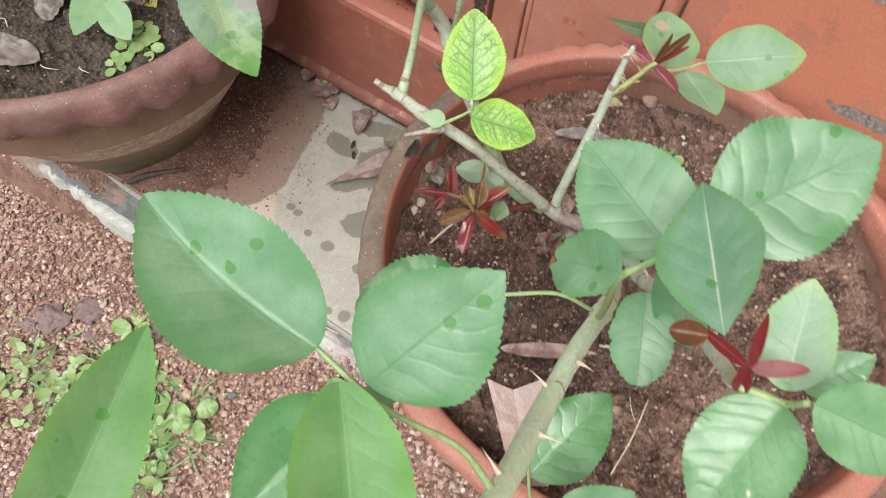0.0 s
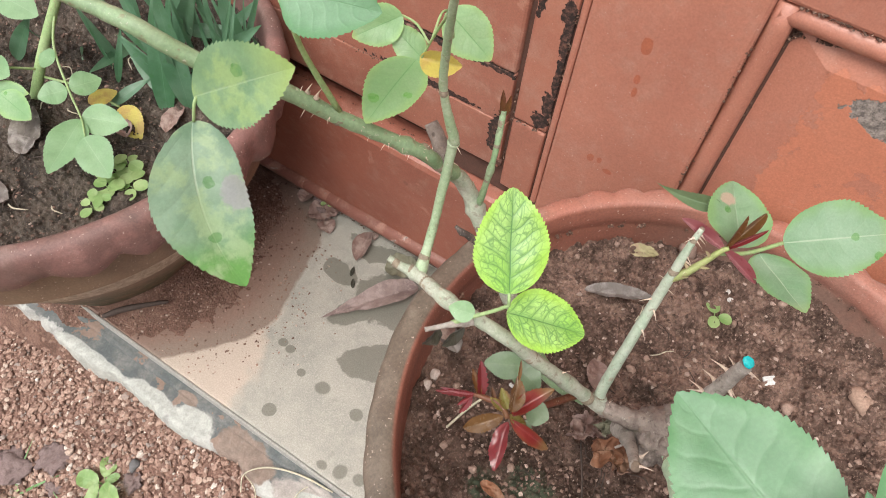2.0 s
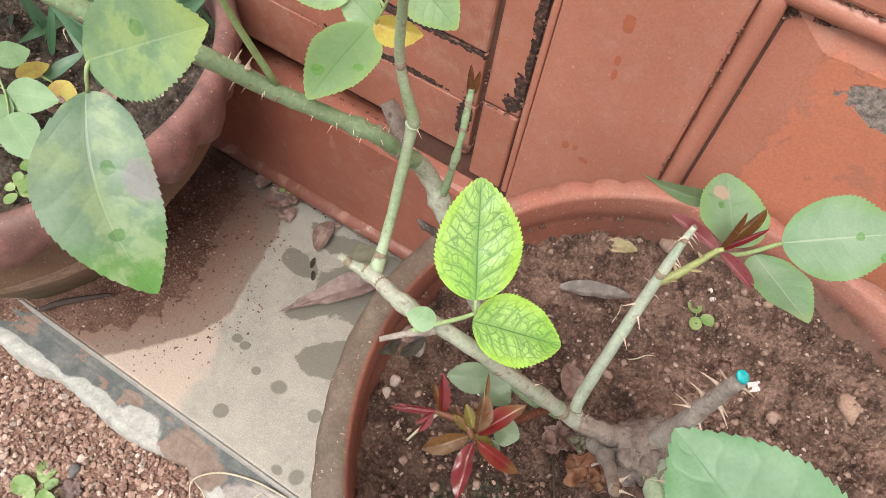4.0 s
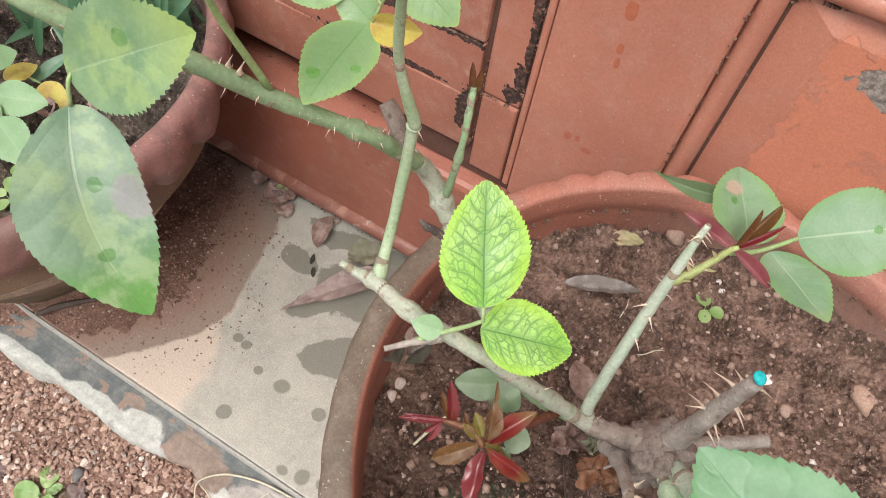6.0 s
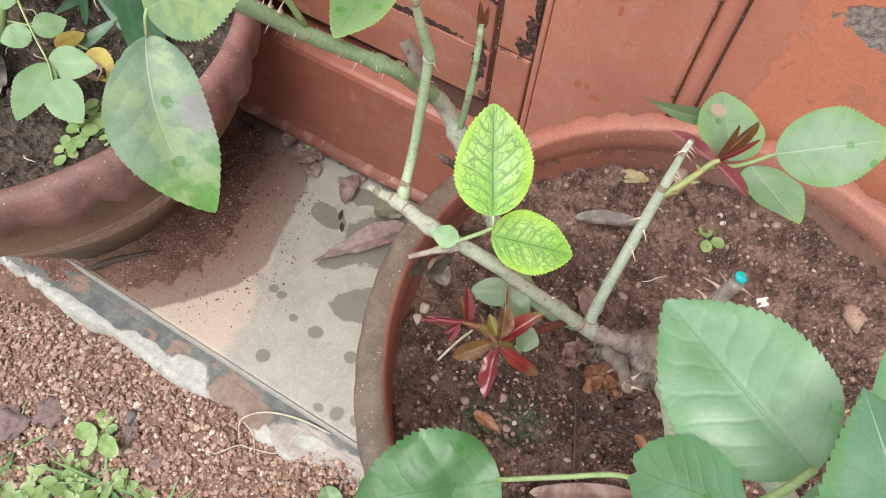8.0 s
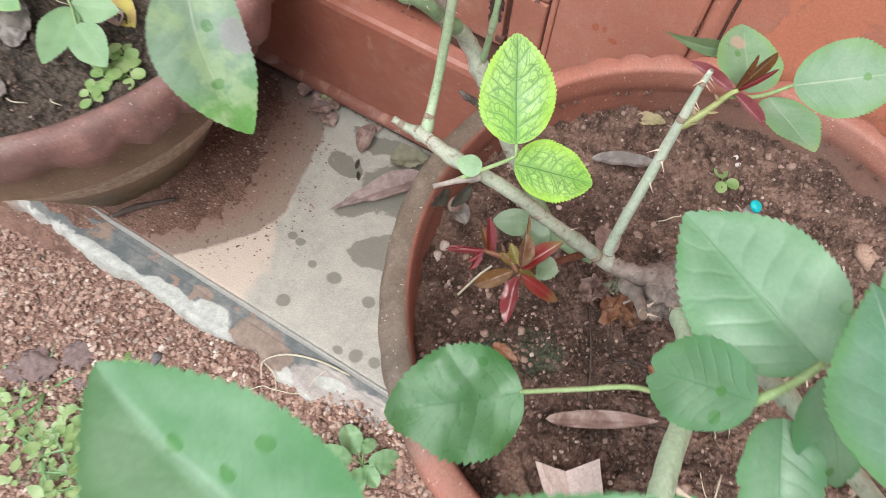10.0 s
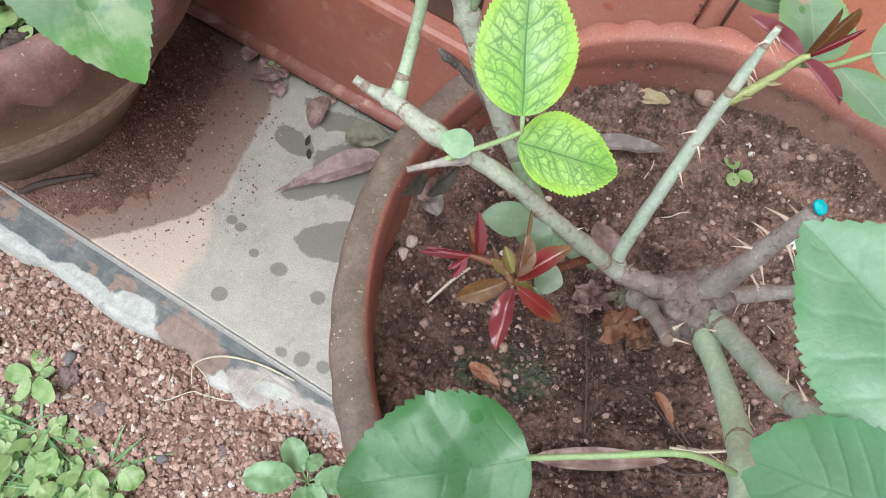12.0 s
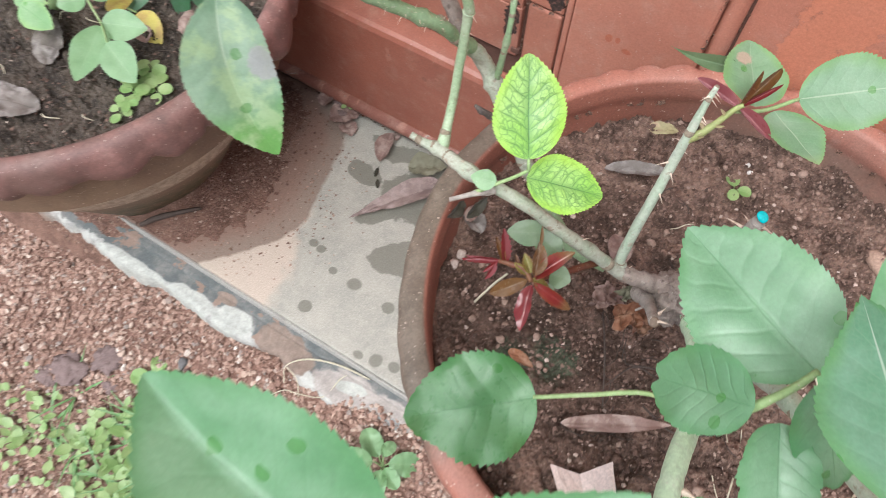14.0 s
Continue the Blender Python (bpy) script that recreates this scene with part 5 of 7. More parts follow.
for i, (x, y, r, mt) in enumerate(((-0.215, -0.197, 0.023, CLOD), (-0.183, -0.172, 0.018, CLOD), (-0.108, -0.137, 0.0065, PEBBLE_DARK), (-0.1, -0.147, 0.011, CLOD), (0.005, -0.16, 0.006, PEBBLE_DARK), (-0.145, 0.162, 0.006, PEBBLE), (-0.13, 0.158, 0.007, CLOD), (-0.236, -0.214, 0.013, CLOD), (-0.165, -0.19, 0.01, CLOD), (-0.06, -0.154, 0.008, CLOD), (0.044, -0.132, 0.005, CLOD), (-0.12, 0.15, 0.0055, CLOD))):
    z = ground_z(x, y) + 0.002 if y < 0 else 0.012
    stone("clod" if mt is CLOD else "stone", (x, y, z), r, mt, {CLOD: "crumbly purple-brown clod of earth", PEBBLE_DARK: "dark grey stone among the gravel"}.get(mt, "small tan stone in the corner by the door"), "clod" if mt is CLOD else "stone", seed=i + 50, flat=0.36 if mt is CLOD else 0.55, rugged=0.3 if mt is CLOD else 0.0)


def grime(runs, seed):
    """Dark crumbs of dirt lodged along joints: rows of (from, to, count)."""
    rng = np.random.default_rng(seed)
    c = []
    for a, b, n in runs:
        a, b = np.array(a), np.array(b)
        mids = rng.random(max(2, n // 14))
        s = np.clip(mids[rng.integers(0, len(mids), n)] + 0.03 * rng.normal(size=n), 0, 1)
        c.append(a + (b - a) * s[:, None] + 0.0006 * rng.normal(size=(n, 3)))
    c = np.vstack(c)
    return rocks(c, 0.0003 + 0.0007 * rng.random(len(c)) ** 3, 0.5, seed, 0.4, False)


GRIME = stones_material("grime crumbs", (0.0, (0.04, 0.022, 0.016)), (0.7, (0.1, 0.055, 0.038)), (1.0, (0.24, 0.14, 0.1)))
tagged(put("door_grime", grime((((0.1978, 0.1785, 0.2), (0.1978, 0.1785, 0.378), 120), ((0.1842, 0.1705, 0.25), (0.1842, 0.1705, 0.385), 90), ((0.195, 0.1785, 0.3765), (0.42, 0.1785, 0.3765), 260), ((0.188, 0.1725, 0.3895), (0.4, 0.1725, 0.3895), 160), ((0.1975, 0.178, 0.366), (0.2035, 0.178, 0.3775), 170), ((0.199, 0.1775, 0.372), (0.222, 0.1775, 0.375), 150),
    ((0.0562, 0.1765, 0.16), (0.0562, 0.1765, 0.37), 90), ((0.0852, 0.176, 0.225), (0.0852, 0.176, 0.35), 60), ((0.057, 0.1755, 0.2285), (0.084, 0.1755, 0.2285), 70), ((-0.25, 0.1735, 0.222), (0.052, 0.1735, 0.222), 130),
    ((-0.3, 0.178, 0.274), (-0.08, 0.178, 0.274), 240), ((-0.077, 0.18, 0.275), (-0.077, 0.18, 0.36), 120), ((-0.3, 0.185, 0.1465), (0.2, 0.185, 0.1465), 180), ((-0.2, 0.1605, 0.009), (0.1, 0.1605, 0.009), 220)), 31), GRIME), "dark dirt crumbs lodged in the joints of the door", "dirt", kind="stuff")
ring = [(0.26 + 0.1473 * math.cos(radians(a)), 0.1473 * math.sin(radians(a)), 0.2505) for a in range(20, 200, 12)]
tagged(put("pot_grime", grime([(p, q, 34) for p, q in zip(ring, ring[1:])], 32), GRIME), "dark soil crumbs caught under the lip of the red pot", "dirt", kind="stuff")

# ---- the rose bush ----
def stem(parent, points, material, name="stem", label="", knots=(), sides=10, steps=6):
    return put(name, tube(points, max(sides, 14), max(steps, 9), 0.13, knots), material, parent, label=label)


def thorn(parent, at, way, size=0.005, down=(0, 0, -1)):
    """A curved prickle on a stem."""
    at, way = Vector(at), Vector(way).normalized()
    hook = Vector(down) * size * 0.25
    rows = [(*(at - way * size * 0.1), size * 0.17), (*(at + way * size * 0.15), size * 0.085), (*(at + way * size * 0.5 + hook * 0.3), size * 0.042), (*(at + way * size + hook), size * 0.008)]
    return put("thorn", tube(rows, 6, 3, 0.0), THORN, parent, label="")


def leaflet(parent, base, tip, normal, width, material, seed, label="", name="leaflet", **shape):
    base, tip = Vector(base), Vector(tip)
    length = (tip - base).length
    return put(name, blade(length, width, seed, **shape), material, parent, axes(base, tip, normal), label)


def stalk(parent, points, material=STEM_FRESH, name="leaf", label=""):
    """The common stalk of a compound leaf."""
    return put(name, tube(points, 7, 5, 0.03), material, parent, label=label)


def prickly(parent, points, n, seed, size=0.0045, span=(0.05, 0.95)):
    """Thorns along a stem."""
    rows = spline(points, 6)
    r = random.Random(seed)
    for i in range(n):
        s = span[0] + (span[1] - span[0]) * (i + 0.6 * r.random()) / n
        k = min(len(rows) - 2, int(s * (len(rows) - 1)))
        c, ahead = Vector(rows[k][:3]), (Vector(rows[k + 1][:3]) - Vector(rows[k][:3])).normalized()
        way = ahead.orthogonal().normalized()
        way.rotate(Matrix.Rotation(r.random() * 6.28, 3, ahead))
        thorn(parent, c + way * rows[k][3] * 0.85, way - ahead * 0.25, size * (0.7 + 0.6 * r.random()))


def node_rings(parent, points, shares, seed=0):
    """Leaf scars: thin corky rings round a cane."""
    rows = spline(points, 6)
    r = random.Random(seed)
    for share in shares:
        k = min(len(rows) - 2, int(share * (len(rows) - 1)))
        a, b = Vector(rows[k][:3]), Vector(rows[k + 1][:3])
        way = (b - a).normalized()
        rad, half = rows[k][3], 0.0005 + 0.0005 * r.random()
        tilt = Vector((r.random() - 0.5, r.random() - 0.5, r.random() - 0.5)) * 0.5 * half
        pts = [(*(a - way * half * 1.6), rad * 0.98), (*(a - way * half * 0.4 + tilt), rad * 1.07), (*(a + way * half * 0.5 + tilt), rad * 1.09), (*(a + way * half * 1.8), rad * 0.98)]
        put("node_ring", tube(pts, 14, 3, 0.22), SCAR, parent, label="corky brown leaf scar")


SCAR = plain_material("corky scar", (0.14, 0.1, 0.075), (0.34, 0.29, 0.21), 420, 0.9, 0.6)
bush = thing("rose_bush", (0.237, -0.015, 0.232), "pruned rose bush with green stems, thorns and serrated leaves", "rose bush")
# woody crown and the canes that rise from it
crown = put("crown", tube([(0.2515, 0.016, 0.222, 0.0095), (0.2475, 0.004, 0.25, 0.009), (0.239, -0.012, 0.274, 0.0108), (0.237, -0.015, 0.2865, 0.0108), (0.236, -0.014, 0.2935, 0.006)], 26, 12, 0.5), STEM_BROWN, bush, label="knobbly grey-brown woody crown of the bush")
for i in range(22):
    a, bm = i * 2.3, bmesh.new()
    bmesh.ops.create_icosphere(bm, subdivisions=3, radius=0.0034 + 0.0012 * (i % 3))
    for v in bm.verts:
        v.co *= 1 + 0.55 * noise.noise(v.co * 330 + Vector((i * 3, 0, 0))) + 0.35 * noise.noise(v.co * 900)
    put("knob", from_bm(bm, True), STEM_BROWN, crown, pose(0.2368 + 0.0085 * math.cos(a), -0.015 + 0.0085 * math.sin(a), 0.272 + 0.0036 * (i % 6)))
CANE = [(0.237, -0.014, 0.288, 0.00344), (0.2125, -0.021, 0.2865, 0.00344), (0.1943, -0.0263, 0.2983, 0.00315), (0.1748, -0.0359, 0.3198, 0.00303), (0.1582, -0.0428, 0.3366, 0.00296), (0.1317, -0.0456, 0.3433, 0.00296), (0.1161, -0.0416, 0.341, 0.00289), (0.1062, -0.0425, 0.3425, 0.00175), (0.1011, -0.0429, 0.344, 0.00155)]
c1 = stem(bush, CANE, STEM_OLD, label="grey-green cane with scars and a dry cut end", knots=(0.28, 0.62, 0.78))
put("bark", tube([(0.2385, -0.0138, 0.2878, 0.0052), (0.228, -0.0168, 0.2865, 0.0046), (0.2175, -0.0195, 0.2862, 0.0042), (0.2085, -0.0222, 0.2878, 0.0036)], 16, 9, 0.3, (0.5,)), STEM_BROWN, c1, label="brown rough bark near the crown")
prickly(c1, CANE, 5, 1, 0.0042, (0.1, 0.35))
UP = [(0.1155, -0.0400, 0.3400, 0.00225), (0.1122, -0.0262, 0.3591, 0.00195), (0.1113, -0.0198, 0.3787, 0.00195), (0.1114, -0.0165, 0.3967, 0.00200), (0.1116, -0.0168, 0.4014, 0.00209), (0.1086, -0.0200, 0.4187, 0.00165), (0.1078, -0.0219, 0.4313, 0.00157), (0.1106, -0.0265, 0.4507, 0.00148), (0.1178, -0.0371, 0.4785, 0.00130)]
c2 = stem(bush, UP, STEM_SLIM, label="slim green upright shoot", knots=(0.02, 0.4))
prickly(c2, UP, 3, 2, 0.003, (0.2, 0.8))
BIG = [(0.0000, -0.0885, 0.4590, 0.00270), (0.0185, -0.0806, 0.4518, 0.00279), (0.0319, -0.0778, 0.4492, 0.00288), (0.0449, -0.0701, 0.4387, 0.00288), (0.0635, -0.0567, 0.4282, 0.00288), (0.0794, -0.0435, 0.4134, 0.00279), (0.0941, -0.0295, 0.3991, 0.00279), (0.1017, -0.0221, 0.3915, 0.00297), (0.1055, -0.0125, 0.3775, 0.0030), (0.1105, -0.0020, 0.3620, 0.0032), (0.1178, 0.0003, 0.3462, 0.0034), (0.1345, -0.0066, 0.3266, 0.0034), (0.1544, -0.0142, 0.3094, 0.0034), (0.1790, -0.0222, 0.2895, 0.0038), (0.2, -0.021, 0.286, 0.004)]
c3 = stem(bush, BIG, STEM_ARCH, label="long thick green cane arching over the pot rim", knots=(0.45, 0.6))
put("bark", tube([(0.1066, -0.0098, 0.3733, 0.0033), (0.1105, -0.0020, 0.3620, 0.0036), (0.1178, 0.0003, 0.3462, 0.0038), (0.1345, -0.0066, 0.3266, 0.0037), (0.1544, -0.0142, 0.3094, 0.0036)], 16, 9, 0.18, (0.5,)), STEM_OLD, c3, label="pale grey bark below the fork")
prickly(c3, BIG, 46, 3, 0.0024, (0.26, 0.54))
put("dead_stub", tube([(0.1068, 0.0052, 0.3187, 0.0009), (0.1105, 0.006, 0.3165, 0.0016), (0.117, 0.0085, 0.311, 0.0018), (0.13, 0.004, 0.3085, 0.0019), (0.15, -0.011, 0.3115, 0.002)], 12, 6, 0.45, (0.25,)), STEM_DEAD, c3, label="dark weathered dead stub")
for k in range(2):
    thorn(c3, (0.071 + 0.004 * k, -0.049, 0.4245), (0.3, -0.1, 0.9), 0.0065, (0.8, 0, 0))
BUDSTEM = [(0.1188, 0.0005, 0.3490, 0.0016), (0.1217, 0.0002, 0.377, 0.00128), (0.1203, 0.0052, 0.3941, 0.00116), (0.119, 0.008, 0.4005, 0.00128)]
c4 = stem(bush, BUDSTEM, STEM, label="short side shoot with a withered red tip", knots=(0.3, 0.6))
for i, (dx, dy) in enumerate(((0.0012, 0.0), (-0.001, 0.001), (0.0, -0.0012))):
    leaflet(c4, (0.119 + dx, 0.008 + dy, 0.3985), (0.1178 + dx * 2, 0.0098 + dy * 2, 0.4075 - 0.001 * i), (0.3 + i * 0.3, -0.8, 0.3), 0.0024, LEAF_BRONZE, i, name="bud_scale", teeth=0, fold=0.8, cols=6, rows=14)
DEAD = [(0.1078, -0.0125, 0.381, 0.00306), (0.1008, -0.009, 0.387, 0.00342), (0.0955, -0.0071, 0.3917, 0.0027)]
stem(bush, DEAD, STEM_BROWN, label="dead brown stub on the thick cane")
RIGHT = [(0.2065, -0.02, 0.2885, 0.003), (0.2042, -0.0175, 0.2973, 0.00262), (0.2044, 0.0018, 0.3362, 0.0024), (0.2047, 0.0078, 0.359, 0.0021), (0.2049, 0.012, 0.3762, 0.0015), (0.2051, 0.0135, 0.3800, 0.0013), (0.2056, 0.0155, 0.3840, 0.0011)]
c5 = stem(bush, RIGHT, STEM_GREY, label="straight grey-green stem cut off at the top")
prickly(c5, RIGHT, 14, 5, 0.0042, (0.3, 0.95))
put("cut_end", tube([(0.2056, 0.0155, 0.3838, 0.00115), (0.2057, 0.0158, 0.3845, 0.0008)], 10, 2, 0.05), CUT, c5, label="dry cut face")
BEAD = [(0.239, -0.012, 0.286, 0.0056), (0.2422, -0.0092, 0.308, 0.0042), (0.2442, -0.0062, 0.3276, 0.0035), (0.2461, -0.0038, 0.3466, 0.0029)]
c6 = stem(bush, BEAD, STEM_TAN, label="thorny brown stub sealed at its cut end")
prickly(c6, BEAD, 13, 6, 0.007, (0.4, 0.98))
bm = bmesh.new()
bmesh.ops.create_icosphere(bm, subdivisions=3, radius=1.0)
for v in bm.verts:
    v.co = Vector((v.co.x * 0.0028, v.co.y * 0.0024, v.co.z * 0.0013)) * (1 + 0.12 * noise.noise(v.co * 1.7))
put("sealant", from_bm(bm, True), TEAL, c6, pose(0.2463, -0.0035, 0.3492, 10, 25, 0), "bright turquoise wound sealant on the cut")
EAST = [(0.2405, -0.0125, 0.2865, 0.00449), (0.2565, -0.0025, 0.2925, 0.00321), (0.2728, 0.0083, 0.2958, 0.00269)]
c7 = stem(bush, EAST, STEM_TAN, label="short dead brown stub with pale thorns")
prickly(c7, EAST, 6, 7, 0.0065, (0.3, 0.7))
SNAG = [(0.2345, -0.0145, 0.2715, 0.0045), (0.2215, -0.0175, 0.2725, 0.0042), (0.2245, -0.0245, 0.2805, 0.0033), (0.228, -0.0345, 0.292, 0.0026), (0.2303, -0.0478, 0.308, 0.0022)]
c8 = stem(bush, SNAG, STEM_TAN, label="short tan cut snag with two thorns", knots=(0.3, 0.55))
put("twig_stub", tube([(0.2225, -0.0305, 0.2765, 0.0006), (0.2268, -0.0255, 0.2805, 0.0008), (0.232, -0.018, 0.284, 0.001)], 7, 4, 0.15), STEM_TAN, c8, label="thin pinkish dead stub")
thorn(c8, (0.2325, -0.047, 0.309), (0.9, 0.1, 0.5), 0.006)
thorn(c8, (0.231, -0.043, 0.309), (0.2, 0.3, 0.9), 0.006)
put("cut_end", tube([(0.2305, -0.048, 0.308, 0.0026), (0.2304, -0.0484, 0.3084, 0.0012)], 10, 2, 0.05), CUT, c8)
FRONT = [(0.2410, -0.0200, 0.2840, 0.00318), (0.2475, -0.0330, 0.2925, 0.00378), (0.2545, -0.0643, 0.3184, 0.00389), (0.2548, -0.0905, 0.3430, 0.00389), (0.2536, -0.1180, 0.3590, 0.00378), (0.2539, -0.1501, 0.3795, 0.00401), (0.2546, -0.2003, 0.4280, 0.00367), (0.2536, -0.2243, 0.4520, 0.00346), (0.2520, -0.2620, 0.4800, 0.00255)]
c9 = stem(bush, FRONT, STEM_GREEN, label="stout green cane leaning away from the door", knots=(0.12, 0.37))
for at, way in (((0.2575, -0.066, 0.3225), (0.2, -0.5, 0.9)), ((0.257, -0.128, 0.372), (0.6, -0.2, 0.7)), ((0.257, -0.168, 0.40), (0.8, 0.1, 0.5)), ((0.251, -0.145, 0.378), (-0.9, 0.2, 0.3)), ((0.2515, -0.19, 0.421), (-0.8, 0.3, 0.5))):
    thorn(c9, at, way, 0.0085)
SIDE = [(0.2430, -0.0175, 0.2860, 0.00429), (0.2515, -0.0310, 0.3020, 0.00404), (0.2623, -0.0561, 0.3295, 0.00370), (0.2744, -0.0746, 0.3573, 0.00327), (0.2905, -0.0935, 0.3745, 0.00283), (0.3015, -0.1110, 0.3910, 0.00256), (0.2985, -0.1315, 0.4200, 0.00220), (0.2905, -0.1435, 0.4505, 0.00171), (0.2885, -0.1460, 0.4580, 0.00098)]
c10 = stem(bush, SIDE, STEM_GREY, label="thorny grey-green cane with young red shoot", knots=(0.4,))
prickly(c10, SIDE, 11, 10, 0.0055, (0.1, 0.8))
TWIGLET = [(0.1473, -0.0496, 0.3475, 0.0022), (0.1395, -0.0575, 0.3465, 0.0012), (0.1335, -0.0634, 0.3455, 0.0010)]
stem(bush, TWIGLET, STEM_TAN, label="short grey twig stub", knots=(0.15,))

for cane, way, shares in ((c3, BIG, (0.36, 0.5, 0.56, 0.61, 0.66, 0.74, 0.83)), (c2, UP, (0.05, 0.42, 0.7)), (c1, CANE, (0.22, 0.4, 0.63, 0.72, 0.8, 0.9)), (c5, RIGHT, (0.12, 0.55, 0.76)), (c10, SIDE, (0.1, 0.28, 0.42)), (c9, FRONT, (0.1, 0.33, 0.62)), (c4, BUDSTEM, (0.25, 0.5, 0.75))):
    node_rings(cane, way, shares, len(way))

# the yellowed leaf beside the pot rim
l1 = stalk(bush, [(0.1406, -0.0554, 0.3463, 0.0011), (0.1475, -0.0515, 0.353, 0.0009), (0.1545, -0.0485, 0.3605, 0.0008), (0.1589, -0.0465, 0.366, 0.0007)], label="leaf of three yellowed leaflets")
leaflet(l1, (0.157, -0.044, 0.369), (0.14, -0.019, 0.395), (0.42, -0.5, 0.76), 0.0285, LEAF_YELLOW, 1, "yellow-green leaflet with a dark green vein net", teeth=26, fold=0.06, curl=0.02, quilt=0.013, tooth=0.05, sharp=0.55)
leaflet(l1, (0.159, -0.047, 0.362), (0.188, -0.034, 0.356), (0.24, -0.18, 0.95), 0.0245, LEAF_YELLOW, 2, "yellow-green leaflet with a dark green vein net", teeth=24, fold=0.06, curl=0.05, quilt=0.013, tooth=0.05, sharp=0.55)
leaflet(l1, (0.148, -0.051, 0.3545), (0.138, -0.0545, 0.3555), (0.6, -0.35, 0.71), 0.0085, LEAF_SMALL, 3, teeth=12, rows=30, cols=8)
put("stalk", tube([(0.1589, -0.0465, 0.366, 0.0007), (0.157, -0.044, 0.3695, 0.0007)], 6, 2, 0), STEM_FRESH, l1)

leaflet(l1, (0.1437, -0.0486, 0.3368), (0.1381, -0.0554, 0.321), (0.4, -0.5, 0.7), 0.005, LEAF_WET, 181, "blackened withered leaflet", name="withered_leaflet", teeth=0, fold=0.9, curl=0.1, cols=8, rows=24, wave=0.2)
leaflet(l1, (0.1355, -0.0541, 0.3353), (0.1308, -0.0582, 0.3139), (0.5, -0.4, 0.7), 0.006, LEAF_WET, 182, "blackened withered leaflet", name="withered_leaflet", teeth=0, fold=0.7, curl=0.2, cols=8, rows=24, wave=0.25)

# sprout of the straight stem
l2 = stalk(bush, [(0.2049, 0.0075, 0.358, 0.0017), (0.2083, 0.0095, 0.3625, 0.0019), (0.2125, 0.013, 0.37, 0.0014), (0.2158, 0.0166, 0.3765, 0.0012), (0.218, 0.018, 0.3785, 0.0009)], STEM_SPROUT, label="olive green side shoot with red buds")
for i, (at, way) in enumerate((((0.2075, 0.009, 0.3615), (0.003, -0.003, 0.0045)), ((0.2095, 0.0105, 0.3645), (-0.0035, -0.001, 0.005)), ((0.2115, 0.012, 0.368), (0.004, -0.002, 0.004)), ((0.214, 0.0145, 0.3728), (-0.003, -0.002, 0.0045)))):
    leaflet(l2, at, tuple(a + b for a, b in zip(at, way)), (0.3, -0.6, 0.6), 0.0014, LEAF_STRAW, 170 + i, "narrow pale bract", name="bract", teeth=0, fold=0.7, cols=6, rows=14)
put("stalk", tube([(0.2165, 0.0175, 0.3745, 0.001), (0.226, 0.029, 0.3695, 0.0009), (0.236, 0.041, 0.371, 0.0008)], 6, 5, 0.02), STEM_FRESH, l2)
leaflet(l2, (0.236, 0.041, 0.371), (0.275, 0.073, 0.374), (0.27, -0.43, 0.86), 0.031, LEAF_TIP, 11, "green leaflet with serrated edge and pale midrib", teeth=24, curl=0.03)
leaflet(l2, (0.23, 0.0325, 0.368), (0.253, 0.012, 0.373), (-0.05, 0.2, 0.98), 0.0235, LEAF_TIP, 12, "green leaflet with a yellowed tip", teeth=18, curl=0.02)
leaflet(l2, (0.2225, 0.0315, 0.3672), (0.2078, 0.0545, 0.3772), (0.42, -0.2, 0.88), 0.0305, LEAF_EATEN, 13, "green leaflet with a brown eaten patch", teeth=20, curl=0.02, sharp=0.5)
leaflet(l2, (0.2085, 0.0406, 0.3738), (0.1787, 0.0429, 0.3681), (0.1, -0.7, 0.7), 0.0068, LEAF_DULL, 14, "curled pale strip of a leaflet", teeth=14, fold=0.9, bend=-0.05, peak=0.22, sharp=0.5)
for i, (tip, width, mt) in enumerate((((0.1973, 0.0184, 0.3815), 0.0048, LEAF_PURPLE), ((0.2334, 0.0150, 0.3708), 0.0048, LEAF_PURPLE), ((0.2242, 0.0365, 0.3862), 0.0046, LEAF_BRONZE), ((0.218, 0.0255, 0.391), 0.0026, LEAF_BRONZE), ((0.227, 0.027, 0.3875), 0.0022, LEAF_RED))):
    leaflet(l2, (0.2165, 0.018, 0.3765), tip, (0.3, -0.5, 0.8), width, mt, 20 + i, "folded wine-red young leaf", name="bud_leaf", teeth=0, fold=1.7, curl=0.05, cols=8, rows=24, peak=0.5)

# large compound leaf over the front of the pot
l3 = stalk(bush, [(0.2545, -0.0945, 0.345, 0.0016), (0.254, -0.108, 0.385, 0.0014), (0.2525, -0.1155, 0.4175, 0.0013), (0.2585, -0.1075, 0.4225, 0.0011), (0.2625, -0.1, 0.4245, 0.001)], label="large compound leaf with broad green leaflets")
leaflet(l3, (0.2645, -0.0985, 0.4205), (0.218, -0.0775, 0.4235), (-0.12, -0.5, 0.85), 0.0375, LEAF, 31, "broad blue-green leaflet with wet spots", teeth=26, fold=0.18, quilt=0.007, sharp=0.66)
leaflet(l3, (0.2675, -0.095, 0.4375), (0.2976, -0.0542, 0.4584), (0.1, -0.5, 0.86), 0.0425, LEAF, 32, "broad blue-green leaflet with wet spots", teeth=26, fold=0.14, quilt=0.008, sharp=0.66)
leaflet(l3, (0.2815, -0.1371, 0.4546), (0.2567, -0.0894, 0.4481), (-0.5, -0.35, 0.8), 0.0285, LEAF_WHITE, 33, "folded green leaflet with a white midrib and eaten hole", teeth=24, fold=0.36, quilt=0.012, peak=0.45, sharp=1.05)
